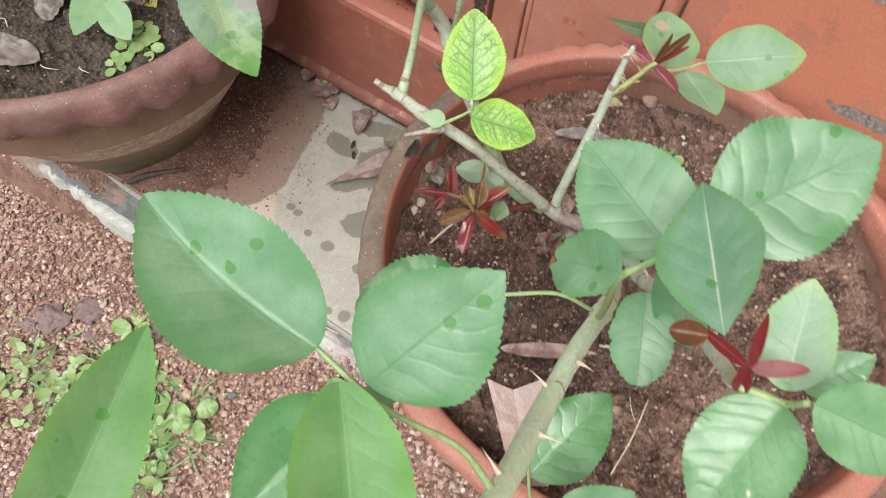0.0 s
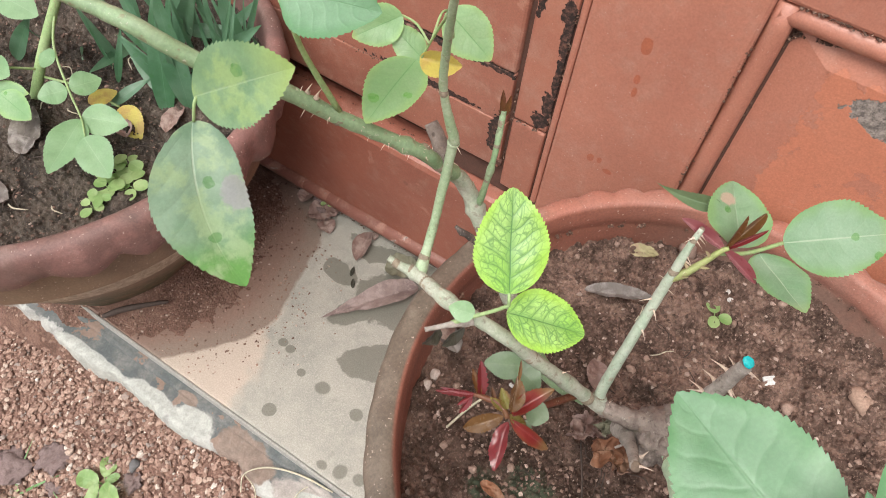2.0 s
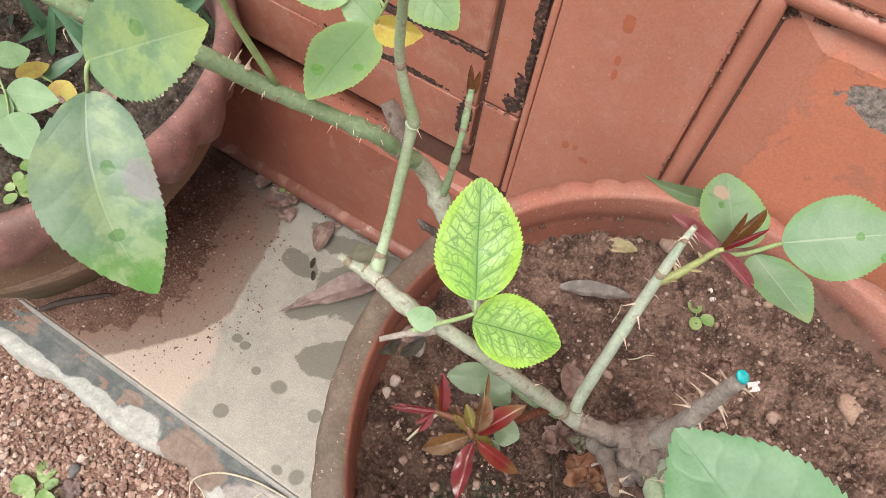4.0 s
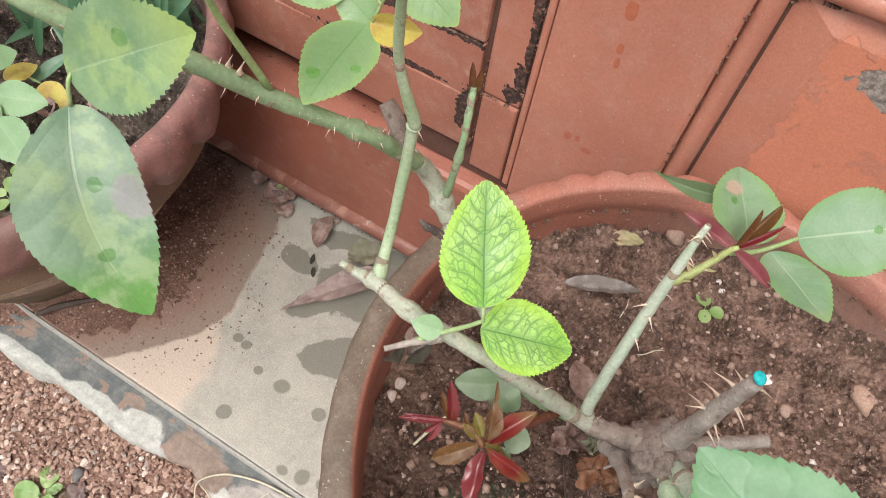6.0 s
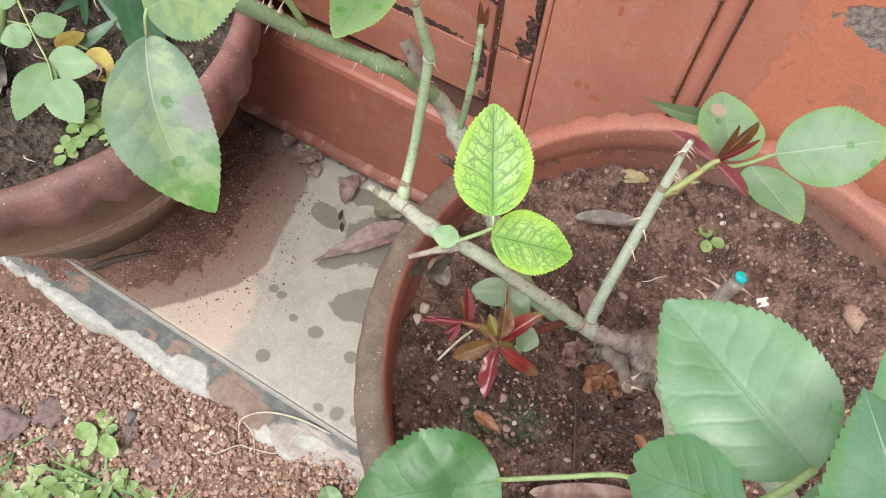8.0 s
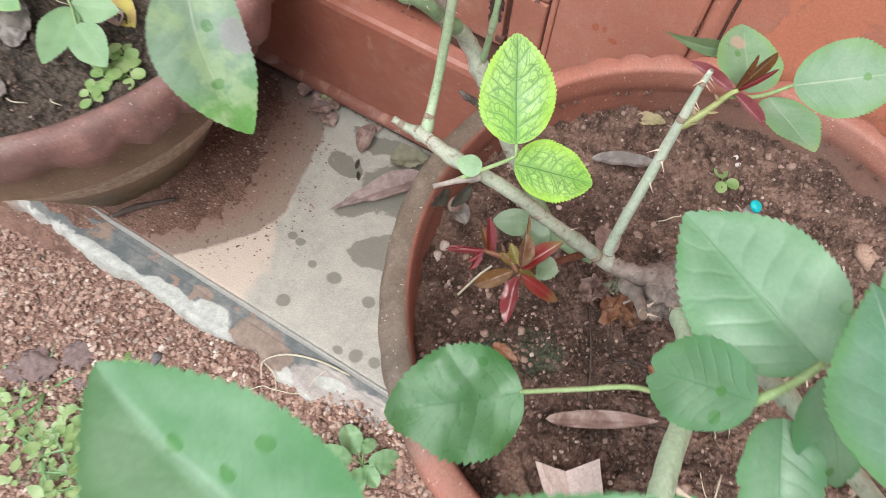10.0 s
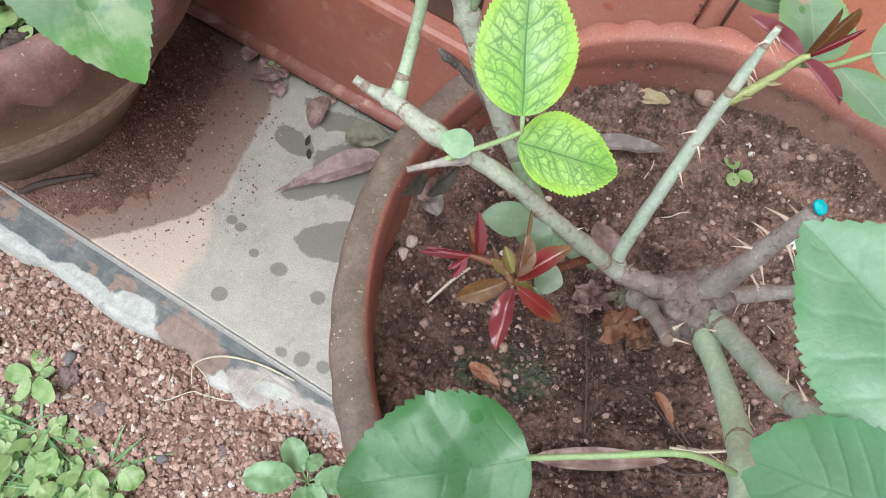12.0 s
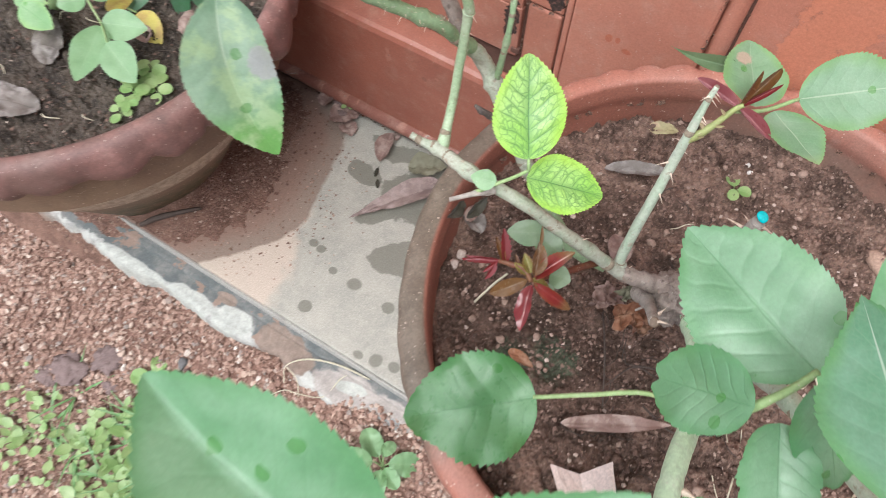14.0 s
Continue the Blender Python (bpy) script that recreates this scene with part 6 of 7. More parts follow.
leaflet(l3, (0.2525, -0.117, 0.424), (0.2295, -0.114, 0.404), (-0.4, -0.45, 0.8), 0.0235, LEAF, 34, "green leaflet with a bitten notched tip", teeth=12, peak=0.5, sharp=0.5, bite=0.06, blunt=0.3, tooth=0.05)
leaflet(l3, (0.2625, -0.1115, 0.412), (0.275, -0.1375, 0.4025), (0.05, -0.26, 0.96), 0.021, LEAF, 35, teeth=16, peak=0.5, sharp=0.45, blunt=0.12, tear=0.15)
leaflet(l3, (0.264, -0.1025, 0.4255), (0.285, -0.1165, 0.402), (0.3, -0.6, 0.7), 0.02, LEAF, 36, teeth=16)

# single leaflet low over the rim
l4 = stalk(bush, [(0.2545, -0.092, 0.3445, 0.001), (0.2364, -0.0985, 0.3545, 0.0009), (0.22, -0.1085, 0.352, 0.0009), (0.203, -0.119, 0.348, 0.0008)], label="long-stalked single green leaflet")
leaflet(l4, (0.204, -0.1185, 0.3485), (0.1675, -0.149, 0.345), (0.14, -0.25, 0.96), 0.0385, LEAF_DARK, 41, "deep green leaflet with a browned edge", teeth=18, curl=0.05, notch=0.12, tooth=0.06, sharp=0.5, quilt=0.01, wave=0.09)

# leaf near the top of the stout cane
l5 = stalk(bush, [(0.2542, -0.196, 0.424, 0.0013), (0.2405, -0.1945, 0.4385, 0.0009), (0.2234, -0.1988, 0.4476, 0.0008), (0.2117, -0.1985, 0.4496, 0.0008), (0.1985, -0.1965, 0.4495, 0.0007)], label="compound leaf with large glossy leaflets")
leaflet(l5, (0.1985, -0.1965, 0.4495), (0.143, -0.193, 0.467), (0.29, -0.2, 0.94), 0.0355, LEAF, 51, "large glossy green leaflet with wet spots and a pale scar", teeth=26, fold=0.62, quilt=0.011, bend=-0.05)
leaflet(l5, (0.2145, -0.1974, 0.4515), (0.2305, -0.167, 0.479), (0.3, -0.45, 0.83), 0.034, LEAF, 52, "large green leaflet with wet spots", teeth=24, fold=0.08, sharp=0.72)
leaflet(l5, (0.2145, -0.203, 0.4465), (0.2055, -0.238, 0.44), (0.25, -0.09, 0.97), 0.028, LEAF_DARK, 53, "deep green glossy leaflet", teeth=22, fold=0.45)
leaflet(l5, (0.2095, -0.2015, 0.455), (0.244, -0.238, 0.462), (0.3, -0.13, 0.95), 0.027, LEAF_LIGHT, 54, teeth=22, fold=0.4, peak=0.58)
leaflet(l5, (0.213, -0.198, 0.446), (0.2225, -0.199, 0.438), (0.18, -0.21, 0.96), 0.009, LEAF, 55, teeth=10, rows=30, cols=8)
l6 = stalk(bush, [(0.2532, -0.224, 0.4515, 0.0014), (0.22, -0.258, 0.458, 0.0012), (0.1895, -0.282, 0.452, 0.001)], label="leaf with one long narrow leaflet")
leaflet(l6, (0.182, -0.2735, 0.448), (0.1605, -0.2145, 0.4505), (0.45, 0.04, 0.89), 0.0225, LEAF_LIGHT, 56, "long narrow green leaflet", teeth=20, fold=0.35)

# low leaves in front of the crown
l7 = stalk(bush, [(0.2534, -0.133, 0.367, 0.0012), (0.2545, -0.143, 0.34, 0.001), (0.2605, -0.152, 0.31, 0.0009), (0.265, -0.154, 0.297, 0.0008)], label="hanging leaf under the stout cane")
leaflet(l7, (0.265, -0.154, 0.297), (0.277, -0.107, 0.314), (-0.06, -0.32, 0.94), 0.033, LEAF_DARK, 61, teeth=22, fold=0.25)
put("stalk", tube([(0.2605, -0.152, 0.31, 0.0008), (0.27, -0.168, 0.3165, 0.0007), (0.2825, -0.1786, 0.3233, 0.0006)], 6, 4, 0), STEM_FRESH, l7)
leaflet(l7, (0.2825, -0.1786, 0.3233), (0.301, -0.1454, 0.334), (-0.14, -0.25, 0.96), 0.024, LEAF, 62, teeth=18)

# leaves and red shoot of the thorny side cane
l8 = stalk(bush, [(0.2884, -0.1507, 0.4603, 0.0013), (0.2935, -0.1500, 0.4613, 0.0011), (0.2986, -0.1493, 0.4620, 0.0009), (0.2993, -0.1524, 0.4729, 0.0008)], label="leaf with yellowing leaflets at a red shoot")
leaflet(l8, (0.2969, -0.1469, 0.4630), (0.2894, -0.1245, 0.4759), (-0.24, -0.55, 0.8), 0.0170, LEAF_TIP, 71, "green leaflet with yellow tip and wet spots", teeth=20)
leaflet(l8, (0.2983, -0.1496, 0.4616), (0.2942, -0.1796, 0.4480), (-0.26, -0.39, 0.89), 0.0245, LEAF_DARK, 72, teeth=22, fold=0.3)
leaflet(l8, (0.2996, -0.1530, 0.4749), (0.3217, -0.1554, 0.4844), (-0.34, -0.5, 0.8), 0.0177, LEAF_DARK, 73, teeth=18)
leaflet(l8, (0.3058, -0.1354, 0.4480), (0.3146, -0.1224, 0.4582), (-0.28, -0.52, 0.81), 0.0109, LEAF_DARK, 74, teeth=14)
for i, (b, t, w, mt) in enumerate((((0.2891, -0.1513, 0.4593), (0.2864, -0.1486, 0.4667), 0.0042, LEAF_RED), ((0.2864, -0.1486, 0.4667), (0.2735, -0.1493, 0.4722), 0.003, LEAF_RED), ((0.2871, -0.1486, 0.4671), (0.2816, -0.1459, 0.4844), 0.0026, LEAF_RED), ((0.2874, -0.1486, 0.4671), (0.2952, -0.1483, 0.4780), 0.004, LEAF_PURPLE), ((0.2752, -0.1496, 0.4715), (0.2673, -0.1520, 0.4691), 0.006, LEAF_BRONZE))):
    leaflet(c10, b, t, (-0.2, -0.5, 0.85), w, mt, 80 + i, "young red leaf of the side shoot", name="bud_leaf", teeth=0, fold=0.8, cols=8, rows=24, peak=0.5)

# leaves hanging from the long arching cane
l9 = stalk(bush, [(0.0545, -0.0625, 0.4325, 0.0008), (0.058, -0.075, 0.4415, 0.0006), (0.0635, -0.087, 0.4455, 0.0005), (0.0635, -0.09, 0.4385, 0.0005)], label="hanging leaf with two pale mottled leaflets")
leaflet(l9, (0.063, -0.09, 0.4385), (0.0955, -0.1105, 0.403), (0.6, -0.31, 0.74), 0.0285, LEAF_BLOTCH, 91, "pale green leaflet with grey and yellow mottling", teeth=24, curl=0.03, quilt=0.006, bend=0.1, tooth=0.035)
leaflet(l9, (0.0625, -0.087, 0.4455), (0.091, -0.075, 0.463), (0.25, -0.75, 0.6), 0.0235, LEAF_MOTTLE, 92, "pale green leaflet mottled with yellow", teeth=26, quilt=0.006, tooth=0.075)
l10 = stalk(bush, [(0.0794, -0.0433, 0.4165, 0.0012), (0.0735, -0.051, 0.443, 0.001), (0.0735, -0.056, 0.4605, 0.0009), (0.0759, -0.0605, 0.4688, 0.0008)], label="leaf with a dark bluish leaflet")
leaflet(l10, (0.0741, -0.0581, 0.4709), (0.1076, -0.0587, 0.4793), (0.1, -0.7, 0.7), 0.0215, LEAF, 93, "bluish green leaflet", teeth=20)
l11 = stalk(bush, [(0.1122, -0.0265, 0.4535, 0.0008), (0.105, -0.0171, 0.4524, 0.0006), (0.0946, -0.0091, 0.4332, 0.0005), (0.0901, -0.0083, 0.4216, 0.0004)], label="leaf with pale green and yellowing leaflets")
leaflet(l11, (0.088, -0.0085, 0.4205), (0.091, -0.043, 0.419), (0.15, -0.2, 0.97), 0.0205, LEAF_PALE, 94, "pale green leaflet with fine dark veins", teeth=20)
leaflet(l11, (0.0895, -0.0085, 0.4225), (0.104, -0.002, 0.4205), (0.47, -0.7, 0.45), 0.0095, LEAF_GOLD, 95, "curled yellow leaflet with a brown dry tip", teeth=8, rows=30, cols=8, fold=1.3, curl=0.2)
leaflet(l11, (0.0785, -0.004, 0.4325), (0.0665, -0.0185, 0.426), (0.51, -0.61, 0.61), 0.015, LEAF_PALE, 96, "yellow-green leaflet with dark veins", teeth=14)
leaflet(l11, (0.0895, -0.006, 0.4195), (0.0755, -0.007, 0.429), (0.46, -0.63, 0.62), 0.0115, LEAF_PALE, 97, teeth=12)
leaflet(l11, (0.0905, 0.007, 0.434), (0.1105, 0.008, 0.4205), (0.38, -0.7, 0.6), 0.0175, LEAF_PALE, 98, "fresh green leaflet with yellow rim", teeth=16)
put("stalk", tube([(0.0946, -0.0091, 0.4332, 0.0005), (0.092, 0.0, 0.437, 0.00045), (0.0905, 0.007, 0.434, 0.0004)], 6, 4, 0), STEM_FRESH, l11)
put("stalk", tube([(0.0935, -0.009, 0.4305, 0.0005), (0.086, -0.006, 0.4335, 0.00045), (0.0785, -0.004, 0.4325, 0.0004)], 6, 4, 0), STEM_FRESH, l11)

# red basal shoot
l12 = stalk(bush, [(0.196, -0.024, 0.29, 0.002), (0.1865, -0.042, 0.3, 0.0017), (0.1782, -0.0591, 0.313, 0.0014), (0.1769, -0.0635, 0.3172, 0.001)], STEM_RED, label="young shoot with glossy red leaves")
N, N2 = (0.1769, -0.0642, 0.3174), (0.1604, -0.0648, 0.3208)
for i, (b, t, n, w, mt, fold) in enumerate((((0.1779, -0.0653, 0.3167), (0.1821, -0.0842, 0.3108), (-0.35, -0.25, 0.9), 0.0082, LEAF_RED, 0.55), ((0.178, -0.064, 0.3173), (0.1975, -0.0644, 0.3113), (0.15, -0.55, 0.8), 0.0068, LEAF_FLUSH, 0.75), ((0.1752, -0.0646, 0.3175), (0.1633, -0.0767, 0.3112), (0.25, -0.35, 0.9), 0.0082, LEAF_BRONZE, 0.45),
                                            ((0.1769, -0.0621, 0.3196), (0.1736, -0.0527, 0.3307), (0.55, -0.5, 0.6), 0.0076, LEAF_BRONZE, 0.7), ((0.1777, -0.0623, 0.3182), (0.1864, -0.0488, 0.3304), (-0.3, -0.55, 0.75), 0.0082, LEAF_FLUSH, 0.7), ((0.1777, -0.0625, 0.3178), (0.1835, -0.0525, 0.3268), (0.5, -0.6, 0.6), 0.004, LEAF_RED, 0.9))):
    leaflet(l12, b, t, n, 0.86 * w, mt, 110 + i, "glossy young red leaf", teeth=13, fold=1.5 * fold, curl=0.16, peak=0.5, sharp=0.7, tooth=0.09, quilt=0.006, cols=12, wave=0.13)
for i, (b, t, n, w, mt) in enumerate((((0.1735, -0.053, 0.3294), (0.171, -0.0483, 0.3368), (0.5, -0.5, 0.6), 0.0016, LEAF_BRONZE), ((0.1633, -0.0634, 0.3191), (0.1573, -0.0558, 0.332), (0.6, -0.5, 0.5), 0.0042, LEAF_RED), ((0.1628, -0.0634, 0.3195), (0.1552, -0.0585, 0.3275), (0.5, -0.6, 0.5), 0.0026, LEAF_BRONZE),
                                      ((0.1609, -0.0641, 0.3204), (0.1466, -0.0728, 0.3208), (0.2, -0.6, 0.8), 0.0026, LEAF_RED), ((0.1609, -0.0641, 0.3204), (0.1478, -0.0712, 0.3222), (0.3, -0.6, 0.8), 0.0018, LEAF_PURPLE), ((0.1599, -0.0655, 0.3196), (0.159, -0.0724, 0.313), (0.6, -0.4, 0.7), 0.0028, LEAF_RED), ((0.1604, -0.065, 0.3205), (0.1566, -0.0712, 0.3162), (0.3, -0.4, 0.8), 0.002, LEAF_RED),
                                      ((0.1767, -0.0629, 0.3181), (0.1853, -0.0616, 0.3134), (0.2, -0.4, 0.9), 0.004, LEAF_OLIVE), ((0.1751, -0.0622, 0.3199), (0.1691, -0.058, 0.3254), (0.4, -0.5, 0.8), 0.0046, LEAF_OLIVE), ((0.1745, -0.0628, 0.3195), (0.1672, -0.063, 0.3228), (0.4, -0.5, 0.8), 0.0036, LEAF_OLIVE), ((0.17, -0.063, 0.3205), (0.1655, -0.0595, 0.3245), (0.4, -0.5, 0.8), 0.0018, LEAF_BRONZE))):
    leaflet(l12, b, t, n, w, mt, 130 + i, "narrow folded young leaf", name="bud_leaf", teeth=7 if w > 0.0025 else 0, fold=0.8, cols=8, rows=20, curl=0.1, peak=0.45, tooth=0.3)
put("stalk", tube([(*N, 0.0012), (0.1715, -0.062, 0.3202, 0.0015), (0.166, -0.0632, 0.3206, 0.0013), (*N2, 0.0008)], 8, 5, 0.05), STEM_RED, l12)
for i, (b, t, w) in enumerate((((0.1715, -0.0425, 0.322), (0.157, -0.0511, 0.3232), 0.0118), ((0.1815, -0.0538, 0.3125), (0.191, -0.0532, 0.314), 0.0105), ((0.1677, -0.0415, 0.3171), (0.1815, -0.0434, 0.3138), 0.0125), ((0.1812, -0.0605, 0.3114), (0.188, -0.0617, 0.3098), 0.006))):
    leaflet(l12, b, t, (0.3, -0.4, 0.88), w, LEAF_DULL, 150 + i, "small dull green basal leaf", teeth=12, cols=8, wave=0.02, sharp=0.5, tooth=0.03)


# ---- small things on the soil ----
def seedling(x, y, z, size, n, label, seed=0, material=LEAF_WEED, group=""):
    """A small weed: round leaves on short stalks."""
    w = thing("weed", (x, y, z), label, "weed", group)
    r = random.Random(seed)
    for i in range(n):
        a = 6.283 * i / n + r.random() * 0.7
        d = size * (0.12 + 0.12 * r.random())
        b = Vector((x + d * math.cos(a), y + d * math.sin(a), z + size * (0.35 + 0.5 * r.random())))
        t = b + Vector((math.cos(a), math.sin(a), 0.1 * (r.random() - 0.4))) * size * (0.75 + 0.4 * r.random())
        put("stalk", tube([(x, y, z - 0.001, size * 0.035), (*((Vector((x, y, z)) + b) / 2 + Vector((0, 0, size * 0.1))), size * 0.03), (*b, size * 0.025)], 5, 3, 0), STEM_FRESH, w)
        leaflet(w, b, t, (0.2 * (r.random() - 0.5), -0.15, 1), (t - b).length * 0.88, material, seed * 10 + i, name="leaf", teeth=0, cols=6, rows=14, peak=0.55, wave=0.03)
    return w


seedling(0.2425, 0.1025, soil_level(0.242, 0.104), 0.0085, 3, "tiny three-leaved green seedling on the soil", 3)


def litter(x, y, z, length, width, turn, label, material, seed, curl=0.15, fold=0.4, tilt=8, name="fallen_leaf", peak=0.42):
    """A dead leaf lying on something."""
    me = blade(length, width, seed, teeth=0, fold=fold, curl=curl, wave=0.09, cols=12, rows=34, quilt=0.02, crumple=0.09, peak=peak)
    return tagged(put(name, me, material, None, pose(x, y, z + 0.0008, tilt, 0, turn)), label, "fallen leaf")


litter(0.168, 0.068, 0.2345, 0.042, 0.0105, -66, "curled grey dry leaf lying on the potting soil", LEAF_GREYDRY, 201, -0.04, 0.8, 3)
litter(0.178, 0.11, 0.235, 0.02, 0.011, -60, "small pale yellow torn dry leaf on the soil", LEAF_STRAW, 202)
litter(0.218, -0.086, 0.2345, 0.056, 0.0095, -60, "long reddish-brown dry leaf on the soil", LEAF_DRY, 203, 0.0, 0.3, 3)
litter(0.176, -0.066, 0.2335, 0.016, 0.0065, -95, "small rusty brown dead leaf on the soil", LEAF_RUST, 204)


def crumpled(at, size, seed, label, material):
    """A dead leaf dried into a ball of folds."""
    n, verts, uvs = 18, [], []
    for i in range(n + 1):
        for j in range(n + 1):
            u, v = i / n - 0.5, j / n - 0.5
            r = 1 + 0.3 * noise.noise(Vector((3 * math.atan2(v, u + 1e-6), seed, 0)))
            p = Vector((u * size * r, v * size * r * 0.75, 0))
            q = Vector((u * 3.2 + seed, v * 3.2, seed * 0.7))
            ridge = 1 - 2 * abs(noise.noise(q * 1.5))
            p.z = size * (0.26 * ridge + 0.5 * (u * u + v * v) + 0.12 * noise.noise(q * 4))
            p.x += size * 0.22 * noise.noise(q + Vector((9, 0, 0)))
            p.y += size * 0.22 * noise.noise(q + Vector((0, 9, 0)))
            verts.append(p)
            uvs.append((u + 0.5, v + 0.5))
    faces = [(i * (n + 1) + j, i * (n + 1) + j + 1, (i + 1) * (n + 1) + j + 1, (i + 1) * (n + 1) + j) for i in range(n) for j in range(n)]
    return tagged(put("fallen_leaf", mesh(verts, faces, True, uvs), material, None, pose(*at)), label, "fallen leaf")


crumpled((0.222, -0.0255, 0.261, 25, -15, 30), 0.017, 3, "crumpled orange-brown dead leaf at the crown", LEAF_RUST)
crumpled((0.2275, -0.028, 0.2575, 10, 20, 100), 0.014, 8, "crumpled orange-brown dead leaf at the crown", LEAF_RUST)
crumpled((0.2165, -0.0185, 0.267, -10, -20, 70), 0.01, 5, "papery tan scrap of bark at the crown", LEAF_OLIVEDRY)
crumpled((0.2075, -0.0125, 0.2385, 5, 0, 20), 0.016, 6, "tan crumpled dead leaf between the stems", LEAF_DRY)


def petal_scrap():
    """A folded, torn petal: two faces that meet in a sunk crease, with a notched end."""
    a, b, c, d = Vector((0.2225, -0.111, 0.25)), Vector((0.2475, -0.094, 0.25)), Vector((0.279, -0.138, 0.239)), Vector((0.262, -0.147, 0.239))
    verts, faces, n = [], [], 10
    for i in range(n + 1):
        for j in range(n + 1):
            s, u = i / n, j / n
            p = a.lerp(b, u).lerp(d.lerp(c, u), s)
            mid = 1 - abs(2 * u - 1)
            p += (c - b).normalized() * 0.004 * mid * (1 - s) ** 2
            p.z -= 0.006 * mid - 0.0016 * noise.noise(p * 160)
            verts.append(p)
    faces = [(i * (n + 1) + j, i * (n + 1) + j + 1, (i + 1) * (n + 1) + j + 1, (i + 1) * (n + 1) + j) for i in range(n) for j in range(n)]
    return tagged(put("petal", mesh(verts, faces, False), PETAL), "pale pinkish folded dry petal on the soil", "petal")


petal_scrap()
litter(0.205, 0.012, 0.236, 0.022, 0.014, 30, "tan crumpled dead leaf by the stem", LEAF_DRY, 208, 0.3, 0.5)
litter(0.128, -0.013, 0.236, 0.022, 0.012, 60, "dark rotten leaf scrap inside the rim", LEAF_GREYDRY, 209, 0.3, 0.6)
litter(0.118, -0.012, 0.238, 0.014, 0.008, 10, "brown curled scrap inside the rim", LEAF_DRY, 210, 0.3, 0.6)


def twig(points, material, label, name="twig", sides=6):
    x, y, z, _ = points[0]
    return tagged(put(name, tube(points, sides, 5, 0.15), material), label, "twig")


twig([(0.2095, -0.018, 0.2335, 0.0005), (0.221, -0.04, 0.2345, 0.0006), (0.2325, -0.066, 0.2335, 0.0005)], TWIG, "thin dead twig on the potting soil")
twig([(0.235, -0.038, 0.2335, 0.0005), (0.25, -0.034, 0.236, 0.0006), (0.262, -0.04, 0.2345, 0.0006), (0.275, -0.046, 0.2335, 0.0005)], TWIG, "thin curved rootlet on the potting soil")
twig([(0.268, -0.049, 0.2345, 0.0007), (0.28, -0.044, 0.235, 0.0008), (0.293, -0.035, 0.234, 0.0006)], STRAW, "short piece of straw on the soil")
twig([(0.303, -0.065, 0.236, 0.0005), (0.3045, -0.09, 0.2375, 0.0005), (0.304, -0.113, 0.2345, 0.0005)], STRAW, "thin straw lying on the soil")
twig([(0.1465, -0.0525, 0.236, 0.0007), (0.151, -0.04, 0.242, 0.0007), (0.155, -0.032, 0.246, 0.0006)], STRAW, "short pale straw stuck in the soil")
twig([(0.229, -0.056, 0.2365, 0.0003), (0.237, -0.04, 0.2375, 0.0004), (0.25, -0.039, 0.237, 0.0004), (0.263, -0.044, 0.2365, 0.0003), (0.274, -0.049, 0.236, 0.0003)], TWIG, "bent dark grass blade on the potting soil")
twig([(0.265, -0.052, 0.2365, 0.0006), (0.277, -0.047, 0.238, 0.0007), (0.291, -0.037, 0.2365, 0.0005)], STRAW, "pale dry stalk on the potting soil")
twig([(0.316, 0.012, 0.237, 0.0006), (0.3205, 0.006, 0.239, 0.0008), (0.325, 0.0, 0.237, 0.0004)], STRAW, "short pale stalk on the potting soil")
litter(0.25, -0.034, 0.2365, 0.016, 0.005, -120, "curled reddish dead leaf below the crown", LEAF_RUST, 231, 0.4, 0.8)
twig([(0.25, -0.055, 0.234, 0.0006), (0.27, -0.06, 0.2355, 0.0007), (0.287, -0.05, 0.234, 0.0005)], TWIG, "dark rootlet on the soil")

rr = random.Random(77)
for i in range(64):
    x, y, a = 0.2 + 0.12 * rr.random(), -0.075 + 0.15 * rr.random(), 6.283 * rr.random()
    if i % 2:
        x, y = 0.225 + 0.07 * rr.random(), -0.088 + 0.08 * rr.random()
    pts = []
    for k in range(4):
        a += rr.uniform(-0.7, 0.7)
        pts.append((x, y, soil_level(x, y) + 0.0012 + 0.0015 * rr.random(), 0.00018 + 0.00018 * rr.random()))
        x, y = x + 0.004 * math.cos(a), y + 0.005 * math.sin(a)
    tagged(put("rootlet", tube(pts, 5, 4, 0.1), (STRAW, TWIG, TWIG, TWIG, TWIG, TWIG)[i % 6]), "fine pale rootlet on the potting soil" if i % 6 == 0 else "fine dark rootlet on the potting soil", "rootlet", "rootlets on the soil")

# ---- on the slab and in the gravel ----
litter(0.012, 0.136, 0.004, 0.1, 0.026, 147, "large folded pinkish-brown dry leaf on the wet tile", LEAF_MAUVE, 221, 0.03, 0.55, 3, peak=0.3)
litter(-0.056, 0.125, 0.003, 0.038, 0.017, 14, "folded red-brown dead leaf by the door foot", LEAF_DRY, 222, 0.1, 1.2, 8)
litter(-0.028, 0.135, 0.003, 0.04, 0.028, -62, "pale olive dry leaf by the door foot", LEAF_OLIVEDRY, 223, 0.05, 0.4)
litter(-0.128, 0.138, 0.009, 0.034, 0.026, -40, "crumpled pinkish-brown dead leaf on the dirt", LEAF_DRY, 224, 0.2, 0.4)
litter(-0.142, 0.146, 0.012, 0.02, 0.016, 10, "tan curled dead leaf in the corner by the door", LEAF_DRY, 225, 0.3, 0.7)
litter(-0.098, 0.136, 0.004, 0.024, 0.018, 60, "crumpled brown dead leaf on the dirt", LEAF_DRY, 227, 0.2, 0.5)
